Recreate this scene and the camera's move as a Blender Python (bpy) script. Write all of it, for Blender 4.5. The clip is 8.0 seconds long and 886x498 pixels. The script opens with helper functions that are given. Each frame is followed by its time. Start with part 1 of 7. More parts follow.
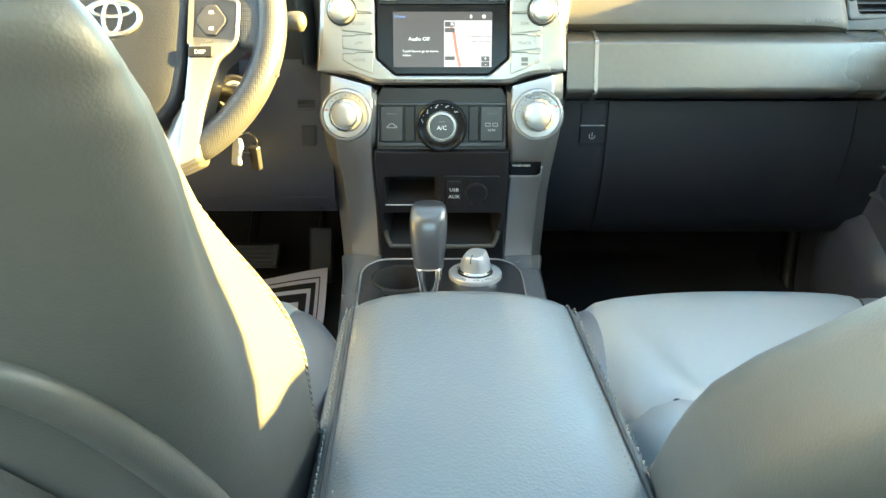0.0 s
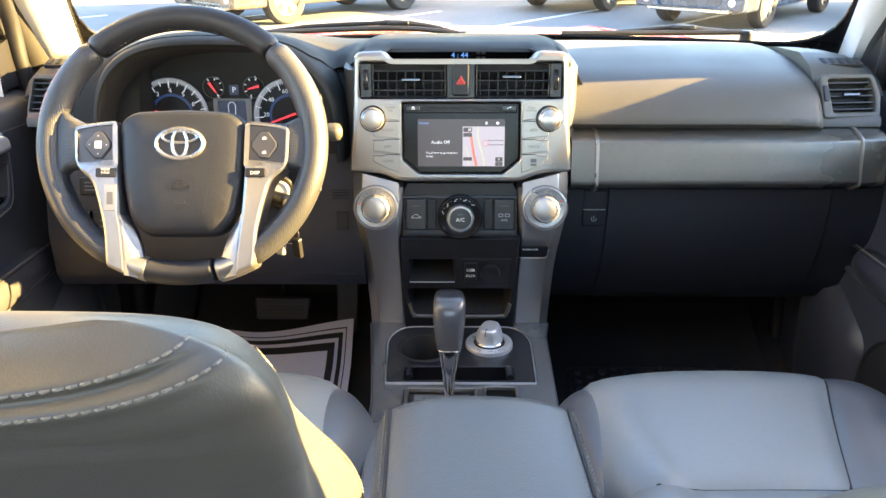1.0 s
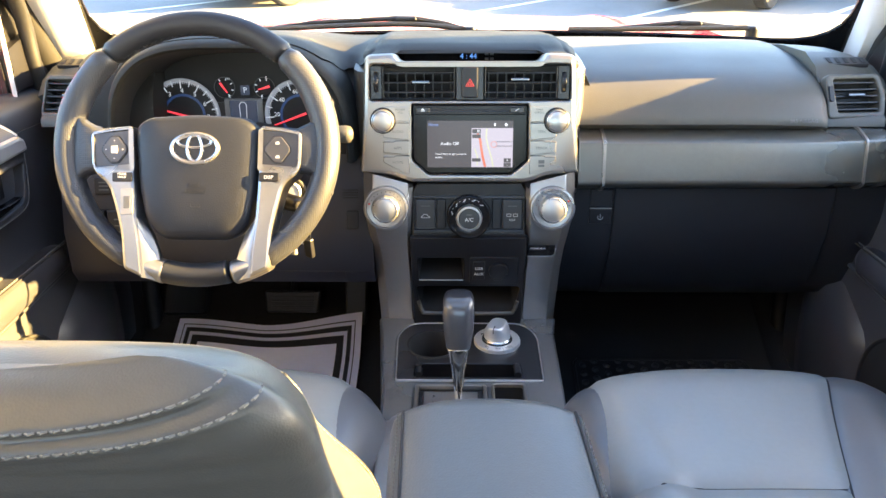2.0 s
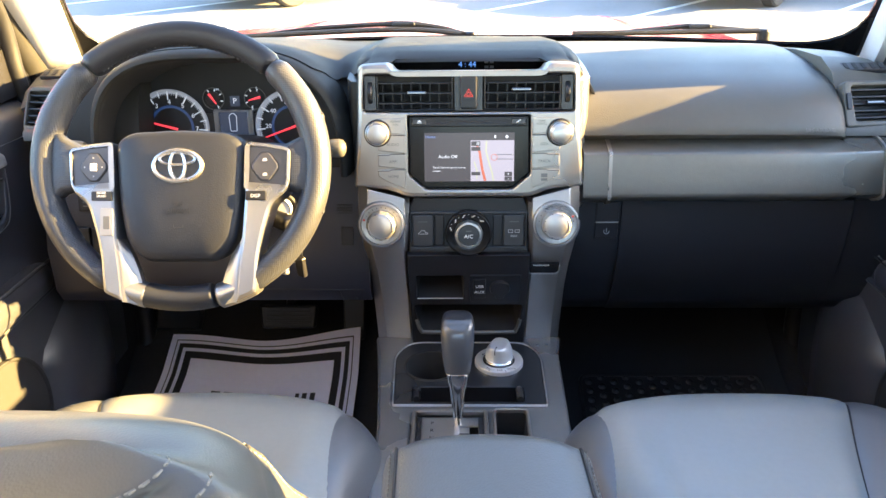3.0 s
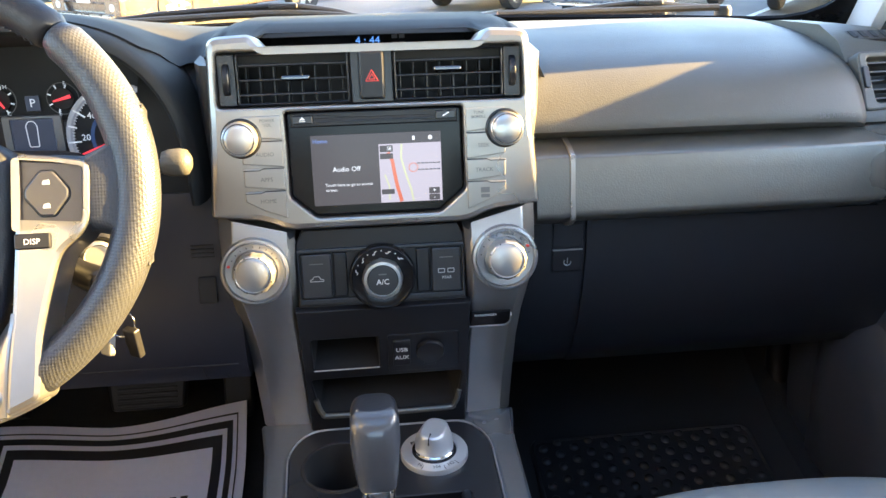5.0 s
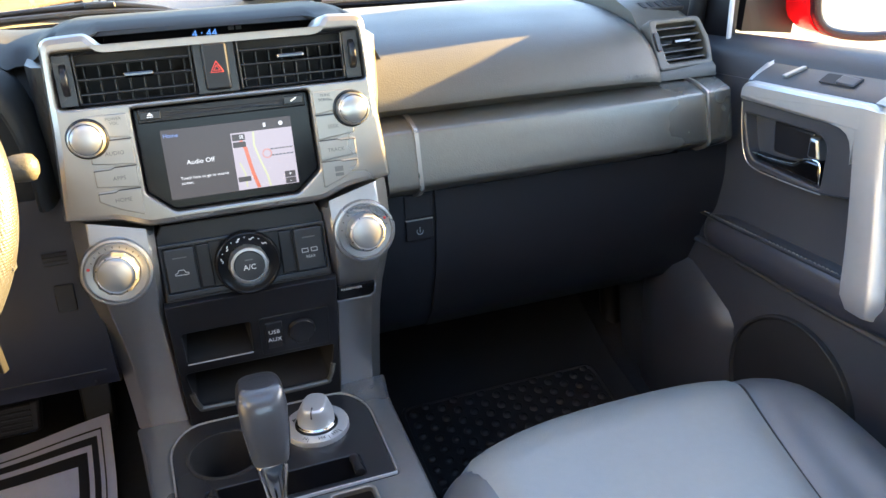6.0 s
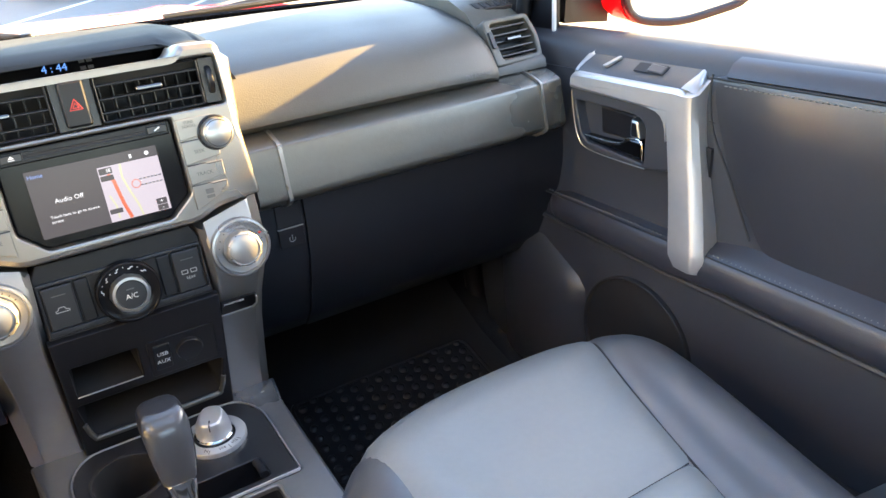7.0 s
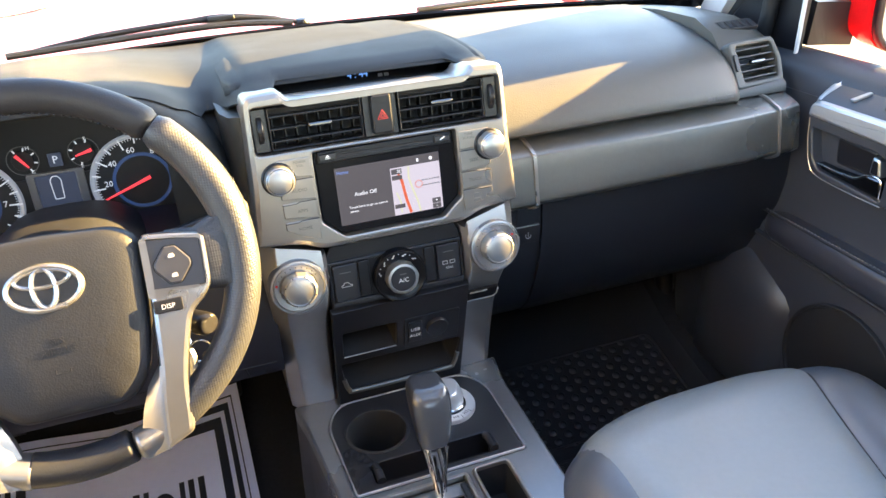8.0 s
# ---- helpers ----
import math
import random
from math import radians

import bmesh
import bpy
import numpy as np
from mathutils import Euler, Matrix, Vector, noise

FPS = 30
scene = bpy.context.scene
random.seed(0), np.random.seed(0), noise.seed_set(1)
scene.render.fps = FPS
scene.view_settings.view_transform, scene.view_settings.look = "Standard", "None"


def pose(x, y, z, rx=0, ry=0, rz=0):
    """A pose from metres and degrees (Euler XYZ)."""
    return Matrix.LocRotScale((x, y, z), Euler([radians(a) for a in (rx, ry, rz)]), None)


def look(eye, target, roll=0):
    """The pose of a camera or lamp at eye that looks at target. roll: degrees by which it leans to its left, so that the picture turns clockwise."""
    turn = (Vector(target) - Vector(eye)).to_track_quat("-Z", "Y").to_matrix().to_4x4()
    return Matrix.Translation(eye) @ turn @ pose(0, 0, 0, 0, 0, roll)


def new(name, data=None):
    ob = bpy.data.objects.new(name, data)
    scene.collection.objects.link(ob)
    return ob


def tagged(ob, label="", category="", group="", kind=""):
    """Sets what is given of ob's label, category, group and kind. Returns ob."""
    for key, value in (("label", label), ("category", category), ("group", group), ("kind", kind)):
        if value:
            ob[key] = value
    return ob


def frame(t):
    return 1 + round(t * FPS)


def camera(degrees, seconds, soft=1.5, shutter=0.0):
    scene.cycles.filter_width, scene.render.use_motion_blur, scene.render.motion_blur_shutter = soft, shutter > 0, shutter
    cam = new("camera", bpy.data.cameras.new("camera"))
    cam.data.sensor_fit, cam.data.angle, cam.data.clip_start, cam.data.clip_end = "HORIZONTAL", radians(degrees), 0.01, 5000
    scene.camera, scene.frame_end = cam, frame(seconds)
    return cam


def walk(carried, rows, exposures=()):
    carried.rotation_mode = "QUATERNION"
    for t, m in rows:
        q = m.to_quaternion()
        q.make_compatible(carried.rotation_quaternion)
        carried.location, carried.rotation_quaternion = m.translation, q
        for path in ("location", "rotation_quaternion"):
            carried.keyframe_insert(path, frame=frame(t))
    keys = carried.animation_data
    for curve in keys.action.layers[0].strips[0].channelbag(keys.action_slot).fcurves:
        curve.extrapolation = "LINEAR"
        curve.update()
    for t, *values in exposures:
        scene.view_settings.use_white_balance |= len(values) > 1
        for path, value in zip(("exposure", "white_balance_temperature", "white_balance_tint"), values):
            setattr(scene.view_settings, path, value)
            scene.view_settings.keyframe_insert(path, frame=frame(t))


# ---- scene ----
cam = camera(59.9, 8.0)
PATH = [
    (0, (0.001, -1.117, 1.22), (0.002, 0.73, 0.45), -0.0),
    (0.5, (-0.003, -1.169, 1.337), (-0.01, 0.678, 0.571), -0.1),
    (1, (-0.011, -1.195, 1.394), (-0.037, 0.642, 0.602), -0.2),
    (1.5, (-0.019, -1.203, 1.414), (-0.053, 0.623, 0.598), -0.2),
    (2.8, (-0.021, -1.184, 1.44), (-0.058, 0.623, 0.585), -0.7),
    (3, (-0.01, -1.141, 1.43), (-0.059, 0.674, 0.592), -0.8),
    (3.5, (-0.008, -0.984, 1.388), (-0.054, 0.848, 0.59), -1.1),
    (4, (-0.001, -0.851, 1.331), (-0.032, 0.99, 0.55), -1.1),
    (4.2, (-0.001, -0.823, 1.315), (-0.008, 1.023, 0.544), -1.1),
    (5.5, (-0.027, -0.829, 1.313), (0.349, 0.964, 0.51), -1.3),
    (6, (-0.047, -0.871, 1.314), (0.55, 0.856, 0.499), -2.2),
    (6.5, (-0.054, -0.899, 1.327), (0.736, 0.735, 0.488), -3.0),
    (7, (-0.079, -0.911, 1.368), (0.83, 0.633, 0.48), -3.7),
    (7.5, (-0.119, -0.925, 1.422), (0.725, 0.623, 0.478), -3.4),
    (8, (-0.22, -0.896, 1.478), (0.353, 0.746, 0.491), -2.1),
]
EXPOSURES = [(0.0, 5.75, 6600, -8), (0.35, 5.32, 6300, 3), (0.8, 4.97, 6200, 12), (3.5, 4.95, 5900, 14), (5.5, 4.88, 5900, 12), (7.0, 5.08, 6400, 14), (8.0, 5.01, 6150, 14)]
walk(cam, [(t, look(eye, target, roll)) for t, eye, target, roll in PATH], EXPOSURES)

# ---- light ----
SUN_EL, SUN_AZ = 15.6, 86.5          # degrees above the horizon; clockwise from straight ahead
to_sun = Vector((math.sin(radians(SUN_AZ)) * math.cos(radians(SUN_EL)), math.cos(radians(SUN_AZ)) * math.cos(radians(SUN_EL)), math.sin(radians(SUN_EL))))
world = bpy.data.worlds.new("world")
scene.world = world
world.use_nodes = True
sky = world.node_tree.nodes.new("ShaderNodeTexSky")
sky.sky_type, sky.sun_disc = "NISHITA", False
sky.sun_elevation, sky.sun_rotation = radians(SUN_EL), radians(SUN_AZ)
sky.air_density, sky.dust_density, sky.ozone_density = 1.0, 1.2, 1.0
back = world.node_tree.nodes["Background"]
back.inputs["Strength"].default_value = 0.055
world.node_tree.links.new(sky.outputs["Color"], back.inputs["Color"])
sun = new("sun", bpy.data.lights.new("sun", "SUN"))
sun.data.energy, sun.data.angle, sun.data.color = 4.2, radians(0.5), (1.0, 0.625, 0.18)
sun.matrix_world = look(to_sun * 30, (0, 0, 0))
scene.view_settings.exposure = 3.95


# ---- materials ----
def material(name, color, rough=0.5, metal=0.0, vary=0.12, scale=6.0, grain=0.0, grain_scale=400.0, coat=0.0, spec=0.5, rough_vary=0.08, sheen=0.0, emit=None, emit_strength=0.0, even=False):
    """Procedural surface: base colour varied at two scales, roughness varied, fine relief."""
    m = bpy.data.materials.new(name)
    m.use_nodes = True
    nt = m.node_tree
    b = nt.nodes["Principled BSDF"]
    coord = nt.nodes.new("ShaderNodeTexCoord")
    big, small = nt.nodes.new("ShaderNodeTexNoise"), nt.nodes.new("ShaderNodeTexNoise")
    big.inputs["Scale"].default_value, small.inputs["Scale"].default_value = scale, scale * 22
    big.inputs["Detail"].default_value, small.inputs["Detail"].default_value = 4, 2
    add = nt.nodes.new("ShaderNodeMath")
    add.operation = "MULTIPLY_ADD"
    add.inputs[1].default_value = 0.45
    mapr = nt.nodes.new("ShaderNodeMapRange")
    mapr.inputs[1].default_value, mapr.inputs[2].default_value = 0.45, 1.0
    mapr.inputs[3].default_value, mapr.inputs[4].default_value = 1 - vary, 1 + vary
    mul = nt.nodes.new("ShaderNodeMix")
    mul.data_type, mul.blend_type = "RGBA", "MULTIPLY"
    mul.inputs[0].default_value = 1.0
    mul.inputs[6].default_value = (*color, 1)
    L = nt.links.new
    L(coord.outputs["Object"], big.inputs["Vector"])
    L(coord.outputs["Object"], small.inputs["Vector"])
    L(small.outputs["Fac"], add.inputs[0])
    L(big.outputs["Fac"], add.inputs[2])
    L(add.outputs[0], mapr.inputs[0])
    L(mapr.outputs[0], mul.inputs[7])
    L(mul.outputs[2], b.inputs["Base Color"])
    rr = nt.nodes.new("ShaderNodeMapRange")
    rr.inputs[1].default_value, rr.inputs[2].default_value = 0.3, 0.7
    rr.inputs[3].default_value, rr.inputs[4].default_value = max(0.02, rough - rough_vary), min(1, rough + rough_vary)
    L(big.outputs["Fac"], rr.inputs[0])
    L(rr.outputs[0], b.inputs["Roughness"])
    b.inputs["Metallic"].default_value = metal
    b.inputs["Specular IOR Level"].default_value = spec
    b.inputs["Coat Weight"].default_value = coat
    b.inputs["Coat Roughness"].default_value = 0.08
    if sheen:
        b.inputs["Sheen Weight"].default_value = sheen
    if grain:
        v = nt.nodes.new("ShaderNodeTexVoronoi")
        v.inputs["Scale"].default_value = grain_scale
        v.inputs["Randomness"].default_value = 0.0 if even else 1.0
        bump = nt.nodes.new("ShaderNodeBump")
        bump.inputs["Strength"].default_value, bump.inputs["Distance"].default_value = grain, 0.0006
        L(coord.outputs["Object"], v.inputs["Vector"])
        L(v.outputs["Distance"], bump.inputs["Height"])
        L(bump.outputs["Normal"], b.inputs["Normal"])
    if emit:
        b.inputs["Emission Color"].default_value = (*emit, 1)
        b.inputs["Emission Strength"].default_value = emit_strength
    return m


def glass(name, tint=(1, 1, 1), gloss=0.5):
    """Thin clear pane: lets light straight through, with a gloss that grows at grazing angles."""
    m = bpy.data.materials.new(name)
    m.use_nodes = True
    nt = m.node_tree
    nt.nodes.remove(nt.nodes["Principled BSDF"])
    out = nt.nodes["Material Output"]
    tr, gl, mix, lw, pw, ml = (nt.nodes.new("ShaderNode" + n) for n in ("BsdfTransparent", "BsdfGlossy", "MixShader", "LayerWeight", "Math", "Math"))
    tr.inputs["Color"].default_value = (*tint, 1)
    gl.inputs["Roughness"].default_value = 0.02
    lw.inputs["Blend"].default_value = 0.5
    pw.operation, pw.inputs[1].default_value = "POWER", 5.0
    ml.operation, ml.inputs[1].default_value, ml.inputs[2].default_value = "MULTIPLY_ADD", gloss, 0.02
    nt.links.new(lw.outputs["Facing"], pw.inputs[0])
    nt.links.new(pw.outputs[0], ml.inputs[0])
    nt.links.new(ml.outputs[0], mix.inputs[0])
    nt.links.new(tr.outputs[0], mix.inputs[1])
    nt.links.new(gl.outputs[0], mix.inputs[2])
    nt.links.new(mix.outputs[0], out.inputs["Surface"])
    return m


DASH = material("dash_slate_plastic", (0.0555, 0.0540, 0.0475), 0.47, vary=0.08, spec=0.46, grain=0.3, grain_scale=620, rough_vary=0.06)
KNEE_GREY = material("knee_panel_plastic", (0.0150, 0.0155, 0.0235), 0.42, vary=0.1, spec=0.5, grain=0.12, grain_scale=900)
DIAL_RING = material("satin_dial_ring", (0.40, 0.40, 0.405), 0.30, 0.85, vary=0.05, scale=4)
DASH_LOW = material("lower_dash_plastic", (0.0105, 0.0115, 0.0155), 0.46, vary=0.1, spec=0.42, grain=0.12, grain_scale=900)
HOOD = material("dark_instrument_hood_plastic", (0.019, 0.0195, 0.019), 0.62, vary=0.06, spec=0.18, grain=0.12, grain_scale=900)
BAND = material("grey_metallic_trim", (0.150, 0.145, 0.130), 0.30, 0.7, vary=0.08, grain=0.22, grain_scale=520)
SILVER = material("silver_paint", (0.315, 0.294, 0.270), 0.32, 0.8, vary=0.05, scale=4)
SPOKE = material("satin_silver_spoke_paint", (0.26, 0.263, 0.275), 0.30, 0.85, vary=0.05, scale=4)
SILVER_DARK = material("satin_gunmetal_paint", (0.40, 0.395, 0.388), 0.34, 0.85, vary=0.05, scale=4)
CHROME = material("chrome", (0.75, 0.75, 0.75), 0.08, 1.0, vary=0.03)
KNOB = material("satin_knob_metal", (0.43, 0.43, 0.425), 0.32, 0.9, vary=0.04)
BLACK = material("black_plastic", (0.0085, 0.0085, 0.0105), 0.36, vary=0.15, spec=0.4, grain=0.06, grain_scale=900)
BLACK_MATT = material("matt_black_plastic", (0.012, 0.012, 0.013), 0.7, vary=0.15)
GLOSS = material("gloss_black", (0.008, 0.008, 0.009), 0.16, vary=0.1, spec=0.18)
CHARCOAL = material("charcoal_console_plastic", (0.0175, 0.0185, 0.0215), 0.30, vary=0.1, spec=0.5, grain=0.05, grain_scale=900)
CONSOLE = material("satin_console_paint", (0.23, 0.235, 0.245), 0.31, 0.7, vary=0.06, grain=0.04, grain_scale=900)
SATIN = material("satin_selector_metal", (0.66, 0.665, 0.675), 0.33, 0.6, vary=0.04)
DOOR_SILVER = material("satin_door_handle_paint", (0.46, 0.462, 0.468), 0.38, 0.65, vary=0.05, scale=4)
VENT_TAB = material("dark_chrome", (0.15, 0.15, 0.155), 0.2, 1.0, vary=0.03)
LEVER = material("smooth_grey_knob_face", (0.060, 0.065, 0.075), 0.22, vary=0.03, spec=0.7, rough_vary=0.01)
RUBBER = material("black_rubber", (0.010, 0.0105, 0.0125), 0.45, vary=0.2)
CARPET = material("black_carpet", (0.016, 0.016, 0.018), 0.95, vary=0.4, grain=0.9, grain_scale=500)
LEATHER = material("black_synthetic_leather", (0.052, 0.054, 0.054), 0.42, spec=0.5, vary=0.10, grain=0.14, grain_scale=700, rough_vary=0.05)
LEATHER_GREY = material("grey_synthetic_leather", (0.200, 0.214, 0.216), 0.36, vary=0.07, spec=0.85, grain=0.18, grain_scale=800, rough_vary=0.06)
LEATHER_MID = material("dark_grey_synthetic_leather", (0.082, 0.088, 0.098), 0.35, vary=0.07, spec=0.9, grain=0.16, grain_scale=800, rough_vary=0.06)
DOOR_PANEL = material("dark_door_plastic", (0.039, 0.041, 0.048), 0.38, vary=0.08, spec=0.6, grain=0.16, grain_scale=800)
SILL = material("soft_sill_plastic", (0.034, 0.036, 0.042), 0.50, vary=0.08, spec=0.35, grain=0.25, grain_scale=620)
INSERT = material("padded_door_insert", (0.027, 0.028, 0.034), 0.34, vary=0.08, spec=0.65, grain=0.14, grain_scale=700, rough_vary=0.06)
LID = material("padded_lid_leather", (0.080, 0.086, 0.088), 0.34, spec=0.55, vary=0.07, grain=0.32, grain_scale=420, rough_vary=0.10)
DOOR_LEATHER = material("black_door_leather", (0.034, 0.035, 0.043), 0.34, vary=0.06, spec=0.65, grain=0.12, grain_scale=700, rough_vary=0.05)
WHEEL_LEATHER = material("black_grained_leather", (0.0155, 0.017, 0.0215), 0.48, vary=0.08, spec=0.36, grain=0.2, grain_scale=600)
THREAD = material("grey_thread", (0.135, 0.135, 0.13), 0.8, vary=0.15, scale=60)
PAPER = material("white_paper", (0.82, 0.82, 0.97), 0.75, vary=0.05, scale=5)
INK = material("black_ink", (0.02, 0.02, 0.025), 0.6, vary=0.1)
PRINT = material("white_print", (0.75, 0.75, 0.75), 0.5, vary=0.03)
ICON = material("pale_key_symbol", (0.45, 0.45, 0.45), 0.5, vary=0.03)
KEYPAD = material("dark_grey_key_plastic", (0.040, 0.041, 0.050), 0.30, vary=0.06, spec=0.55, grain=0.05, grain_scale=900)
PRINT_GREY = material("grey_print", (0.10, 0.10, 0.10), 0.5, vary=0.03)
PILLAR = material("light_grey_pillar_trim", (0.50, 0.51, 0.53), 0.7, vary=0.06, grain=0.3, grain_scale=600)
HEADLINER = material("light_grey_headliner", (0.60, 0.62, 0.66), 0.9, vary=0.08)
RED_PAINT = material("red_car_paint", (0.50, 0.005, 0.008), 0.07, 0.0, vary=0.05, spec=0.35, rough_vary=0.02)
RED = material("red_plastic", (0.60, 0.04, 0.03), 0.4, vary=0.05)
NEEDLE = material("lit_red_needle", (0.5, 0.03, 0.03), 0.4, emit=(1.0, 0.06, 0.08), emit_strength=0.0351)
LIT_WHITE = material("lit_white_print", (0.6, 0.6, 0.6), 0.4, emit=(0.8, 0.9, 1.0), emit_strength=0.014625)
LIT_RING = material("lit_gauge_ring", (0.35, 0.36, 0.38), 0.35, 0.3, vary=0.04, emit=(0.75, 0.82, 0.95), emit_strength=0.0055)
LIT_BLUE = material("blue_lit_ring", (0.02, 0.04, 0.10), 0.4, emit=(0.10, 0.25, 0.7), emit_strength=0.0042)
CLOCK_BLUE = material("blue_clock_digits", (0.1, 0.2, 0.4), 0.4, emit=(0.16, 0.40, 1.0), emit_strength=0.0351)
LCD = material("dark_lcd", (0.02, 0.025, 0.04), 0.25, emit=(0.16, 0.20, 0.30), emit_strength=0.00702)
SCREEN = material("display_dark_grey", (0.012, 0.012, 0.012), 0.16, vary=0.05, spec=0.15, emit=(0.30, 0.27, 0.28), emit_strength=0.01287)
MAP = material("display_map", (0.02, 0.02, 0.02), 0.16, vary=0.03, spec=0.15, emit=(0.80, 0.72, 0.78), emit_strength=0.03042)
MAP_ROAD = material("display_road", (0.02, 0.02, 0.02), 0.15, emit=(0.80, 0.80, 0.45), emit_strength=0.032175)
MAP_ROUTE = material("display_route", (0.02, 0.02, 0.02), 0.15, emit=(0.95, 0.16, 0.05), emit_strength=0.02925)
DISPLAY_WHITE = material("display_white", (0.05, 0.05, 0.05), 0.15, emit=(1, 1, 1), emit_strength=0.04095)
DISPLAY_BLUE = material("display_blue", (0.05, 0.05, 0.05), 0.15, emit=(0.20, 0.38, 1.0), emit_strength=0.02925)
CLEAR = glass("window_glass", (0.97, 0.985, 0.98), 0.5)
MIRROR = material("mirror", (0.9, 0.9, 0.9), 0.02, 1.0, vary=0.0, rough_vary=0.0)
ASPHALT = material("sunlit_asphalt", (0.215, 0.212, 0.205), 0.9, vary=0.25, spec=0.25, scale=0.6, grain=0.8, grain_scale=60)
LINE = material("white_road_paint", (0.75, 0.75, 0.73), 0.8, vary=0.1, scale=3)
TYRE = material("tyre_rubber", (0.03, 0.03, 0.03), 0.8, vary=0.2)
ALLOY = material("alloy", (0.6, 0.6, 0.6), 0.3, 0.9, vary=0.05)
LAMP = material("lamp_lens", (0.75, 0.75, 0.75), 0.1, 0.2, vary=0.05, coat=0.6)


# ---- geometry helpers ----
I4 = Matrix.Identity(4)
V = Vector


def basis(origin, x, y):
    """The pose whose local x and y run along the given directions; local z is their cross product."""
    x, y = V(x).normalized(), V(y).normalized()
    z = x.cross(y).normalized()
    y = z.cross(x)
    m = Matrix((x, y, z)).transposed().to_4x4()
    m.translation = V(origin)
    return m


def finish(name, bm, mat, smooth=38):
    bmesh.ops.remove_doubles(bm, verts=bm.verts, dist=1e-6)
    bmesh.ops.recalc_face_normals(bm, faces=bm.faces)
    me = bpy.data.meshes.new(name)
    bm.to_mesh(me)
    creased = [k for k, e in enumerate(bm.edges) if not e.smooth]
    bm.free()
    me.materials.append(mat)
    if smooth:
        me.shade_smooth()
        me.set_sharp_from_angle(angle=radians(smooth))
        for k in creased:
            me.edges[k].use_edge_sharp = True
    return me


def thing(name, at, label, category, group="", kind=""):
    ob = new(name)
    ob.location = at
    ob.empty_display_size = 0.05
    return tagged(ob, label, category, group, kind)


def part(name, bm, mat, parent=None, label="", smooth=38):
    ob = new(name, finish(name, bm, mat, smooth))
    if parent is not None:
        ob.parent = parent
        if parent.type == "EMPTY":
            ob.matrix_parent_inverse = Matrix.Translation(parent.location).inverted()
    if smooth:
        even = ob.modifiers.new("even_shading", "WEIGHTED_NORMAL")
        even.keep_sharp, even.weight = True, 50
    if label:
        ob["label"] = label
    return ob


def solid(name, bm, mat, label, category, group="", kind="", smooth=38):
    return tagged(part(name, bm, mat, None, "", smooth), label, category, group, kind)


def area2(pts):
    return sum(a[0] * b[1] - b[0] * a[1] for a, b in zip(pts, pts[1:] + pts[:1]))


def offset(pts, d):
    """Polygon moved inwards by d (outwards when negative); corners mitred."""
    s = 1 if area2(pts) > 0 else -1
    out = []
    n = len(pts)
    for i in range(n):
        a, b, c = V(pts[i - 1]), V(pts[i]), V(pts[(i + 1) % n])
        e, f = (b - a), (c - b)
        if e.length < 1e-9 or f.length < 1e-9:
            out.append(tuple(b))
            continue
        e, f = e.normalized(), f.normalized()
        ne, nf = V((-e.y, e.x)) * s, V((-f.y, f.x)) * s
        k = ne + nf
        k = k / max(0.35, k.dot(ne))
        out.append(tuple(b + k * d))
    # where an inset swallows a rounded corner, its points meet in one
    back = [(V(out[(i + 1) % n]) - V(out[i])).dot(V(pts[(i + 1) % n]) - V(pts[i])) < 0 for i in range(n)]
    if any(back) and not all(back):
        i = back.index(False) + 1
        run = []
        for j in range(i, i + n):
            if back[j % n]:
                run.append(j % n)
            elif run:
                group = run + [(run[-1] + 1) % n]
                mid = (sum(out[g][0] for g in group) / len(group), sum(out[g][1] for g in group) / len(group))
                for g in group:
                    out[g] = mid
                run = []
    return out


def rounded(pts, r, n=4):
    """Polygon with its corners rounded by r (one radius, or one for each corner)."""
    rs = r if isinstance(r, (list, tuple)) else [r] * len(pts)
    out = []
    for i, (p, q) in enumerate(zip(pts, rs)):
        a, b, c = V(pts[i - 1]), V(p), V(pts[(i + 1) % len(pts)])
        if q <= 0:
            out.append(tuple(b))
            continue
        e, f = (a - b), (c - b)
        t = min(q, e.length * 0.49, f.length * 0.49)
        p0, p1 = b + e.normalized() * t, b + f.normalized() * t
        for k in range(n + 1):
            u = k / n
            out.append(tuple(p0 * (1 - u) ** 2 + b * 2 * u * (1 - u) + p1 * u * u))
    return out


def rect(x0, y0, x1, y1, r=0.0, n=4):
    x0, x1, y0, y1 = min(x0, x1), max(x0, x1), min(y0, y1), max(y0, y1)
    pts = [(x0, y0), (x1, y0), (x1, y1), (x0, y1)]
    return rounded(pts, r, n) if r else pts


def circle(cx, cy, r, n=32, ry=None):
    return [(cx + r * math.cos(2 * math.pi * k / n), cy + (ry or r) * math.sin(2 * math.pi * k / n)) for k in range(n)]


def ring_verts(bm, pts, z, M):
    return [bm.verts.new(M @ V((x, y, z))) for x, y in pts]


def bridge(bm, a, b):
    n = len(a)
    for i in range(n):
        bm.faces.new((a[i], a[(i + 1) % n], b[(i + 1) % n], b[i]))


def fill(bm, loops):
    if len(loops) == 1 and len(loops[0]) <= 64:
        l = loops[0]
        l = [v for i, v in enumerate(l) if (v.co - l[i - 1].co).length > 1e-7]
        if len(l) > 2:
            bm.faces.new(l)
        return
    edges = []
    for l in loops:
        l = [v for i, v in enumerate(l) if (v.co - l[i - 1].co).length > 1e-7]
        for i in range(len(l)):
            e = bm.edges.get((l[i], l[(i + 1) % len(l)])) or bm.edges.new((l[i], l[(i + 1) % len(l)]))
            edges.append(e)
    bmesh.ops.triangle_fill(bm, use_beauty=True, use_dissolve=False, edges=edges)


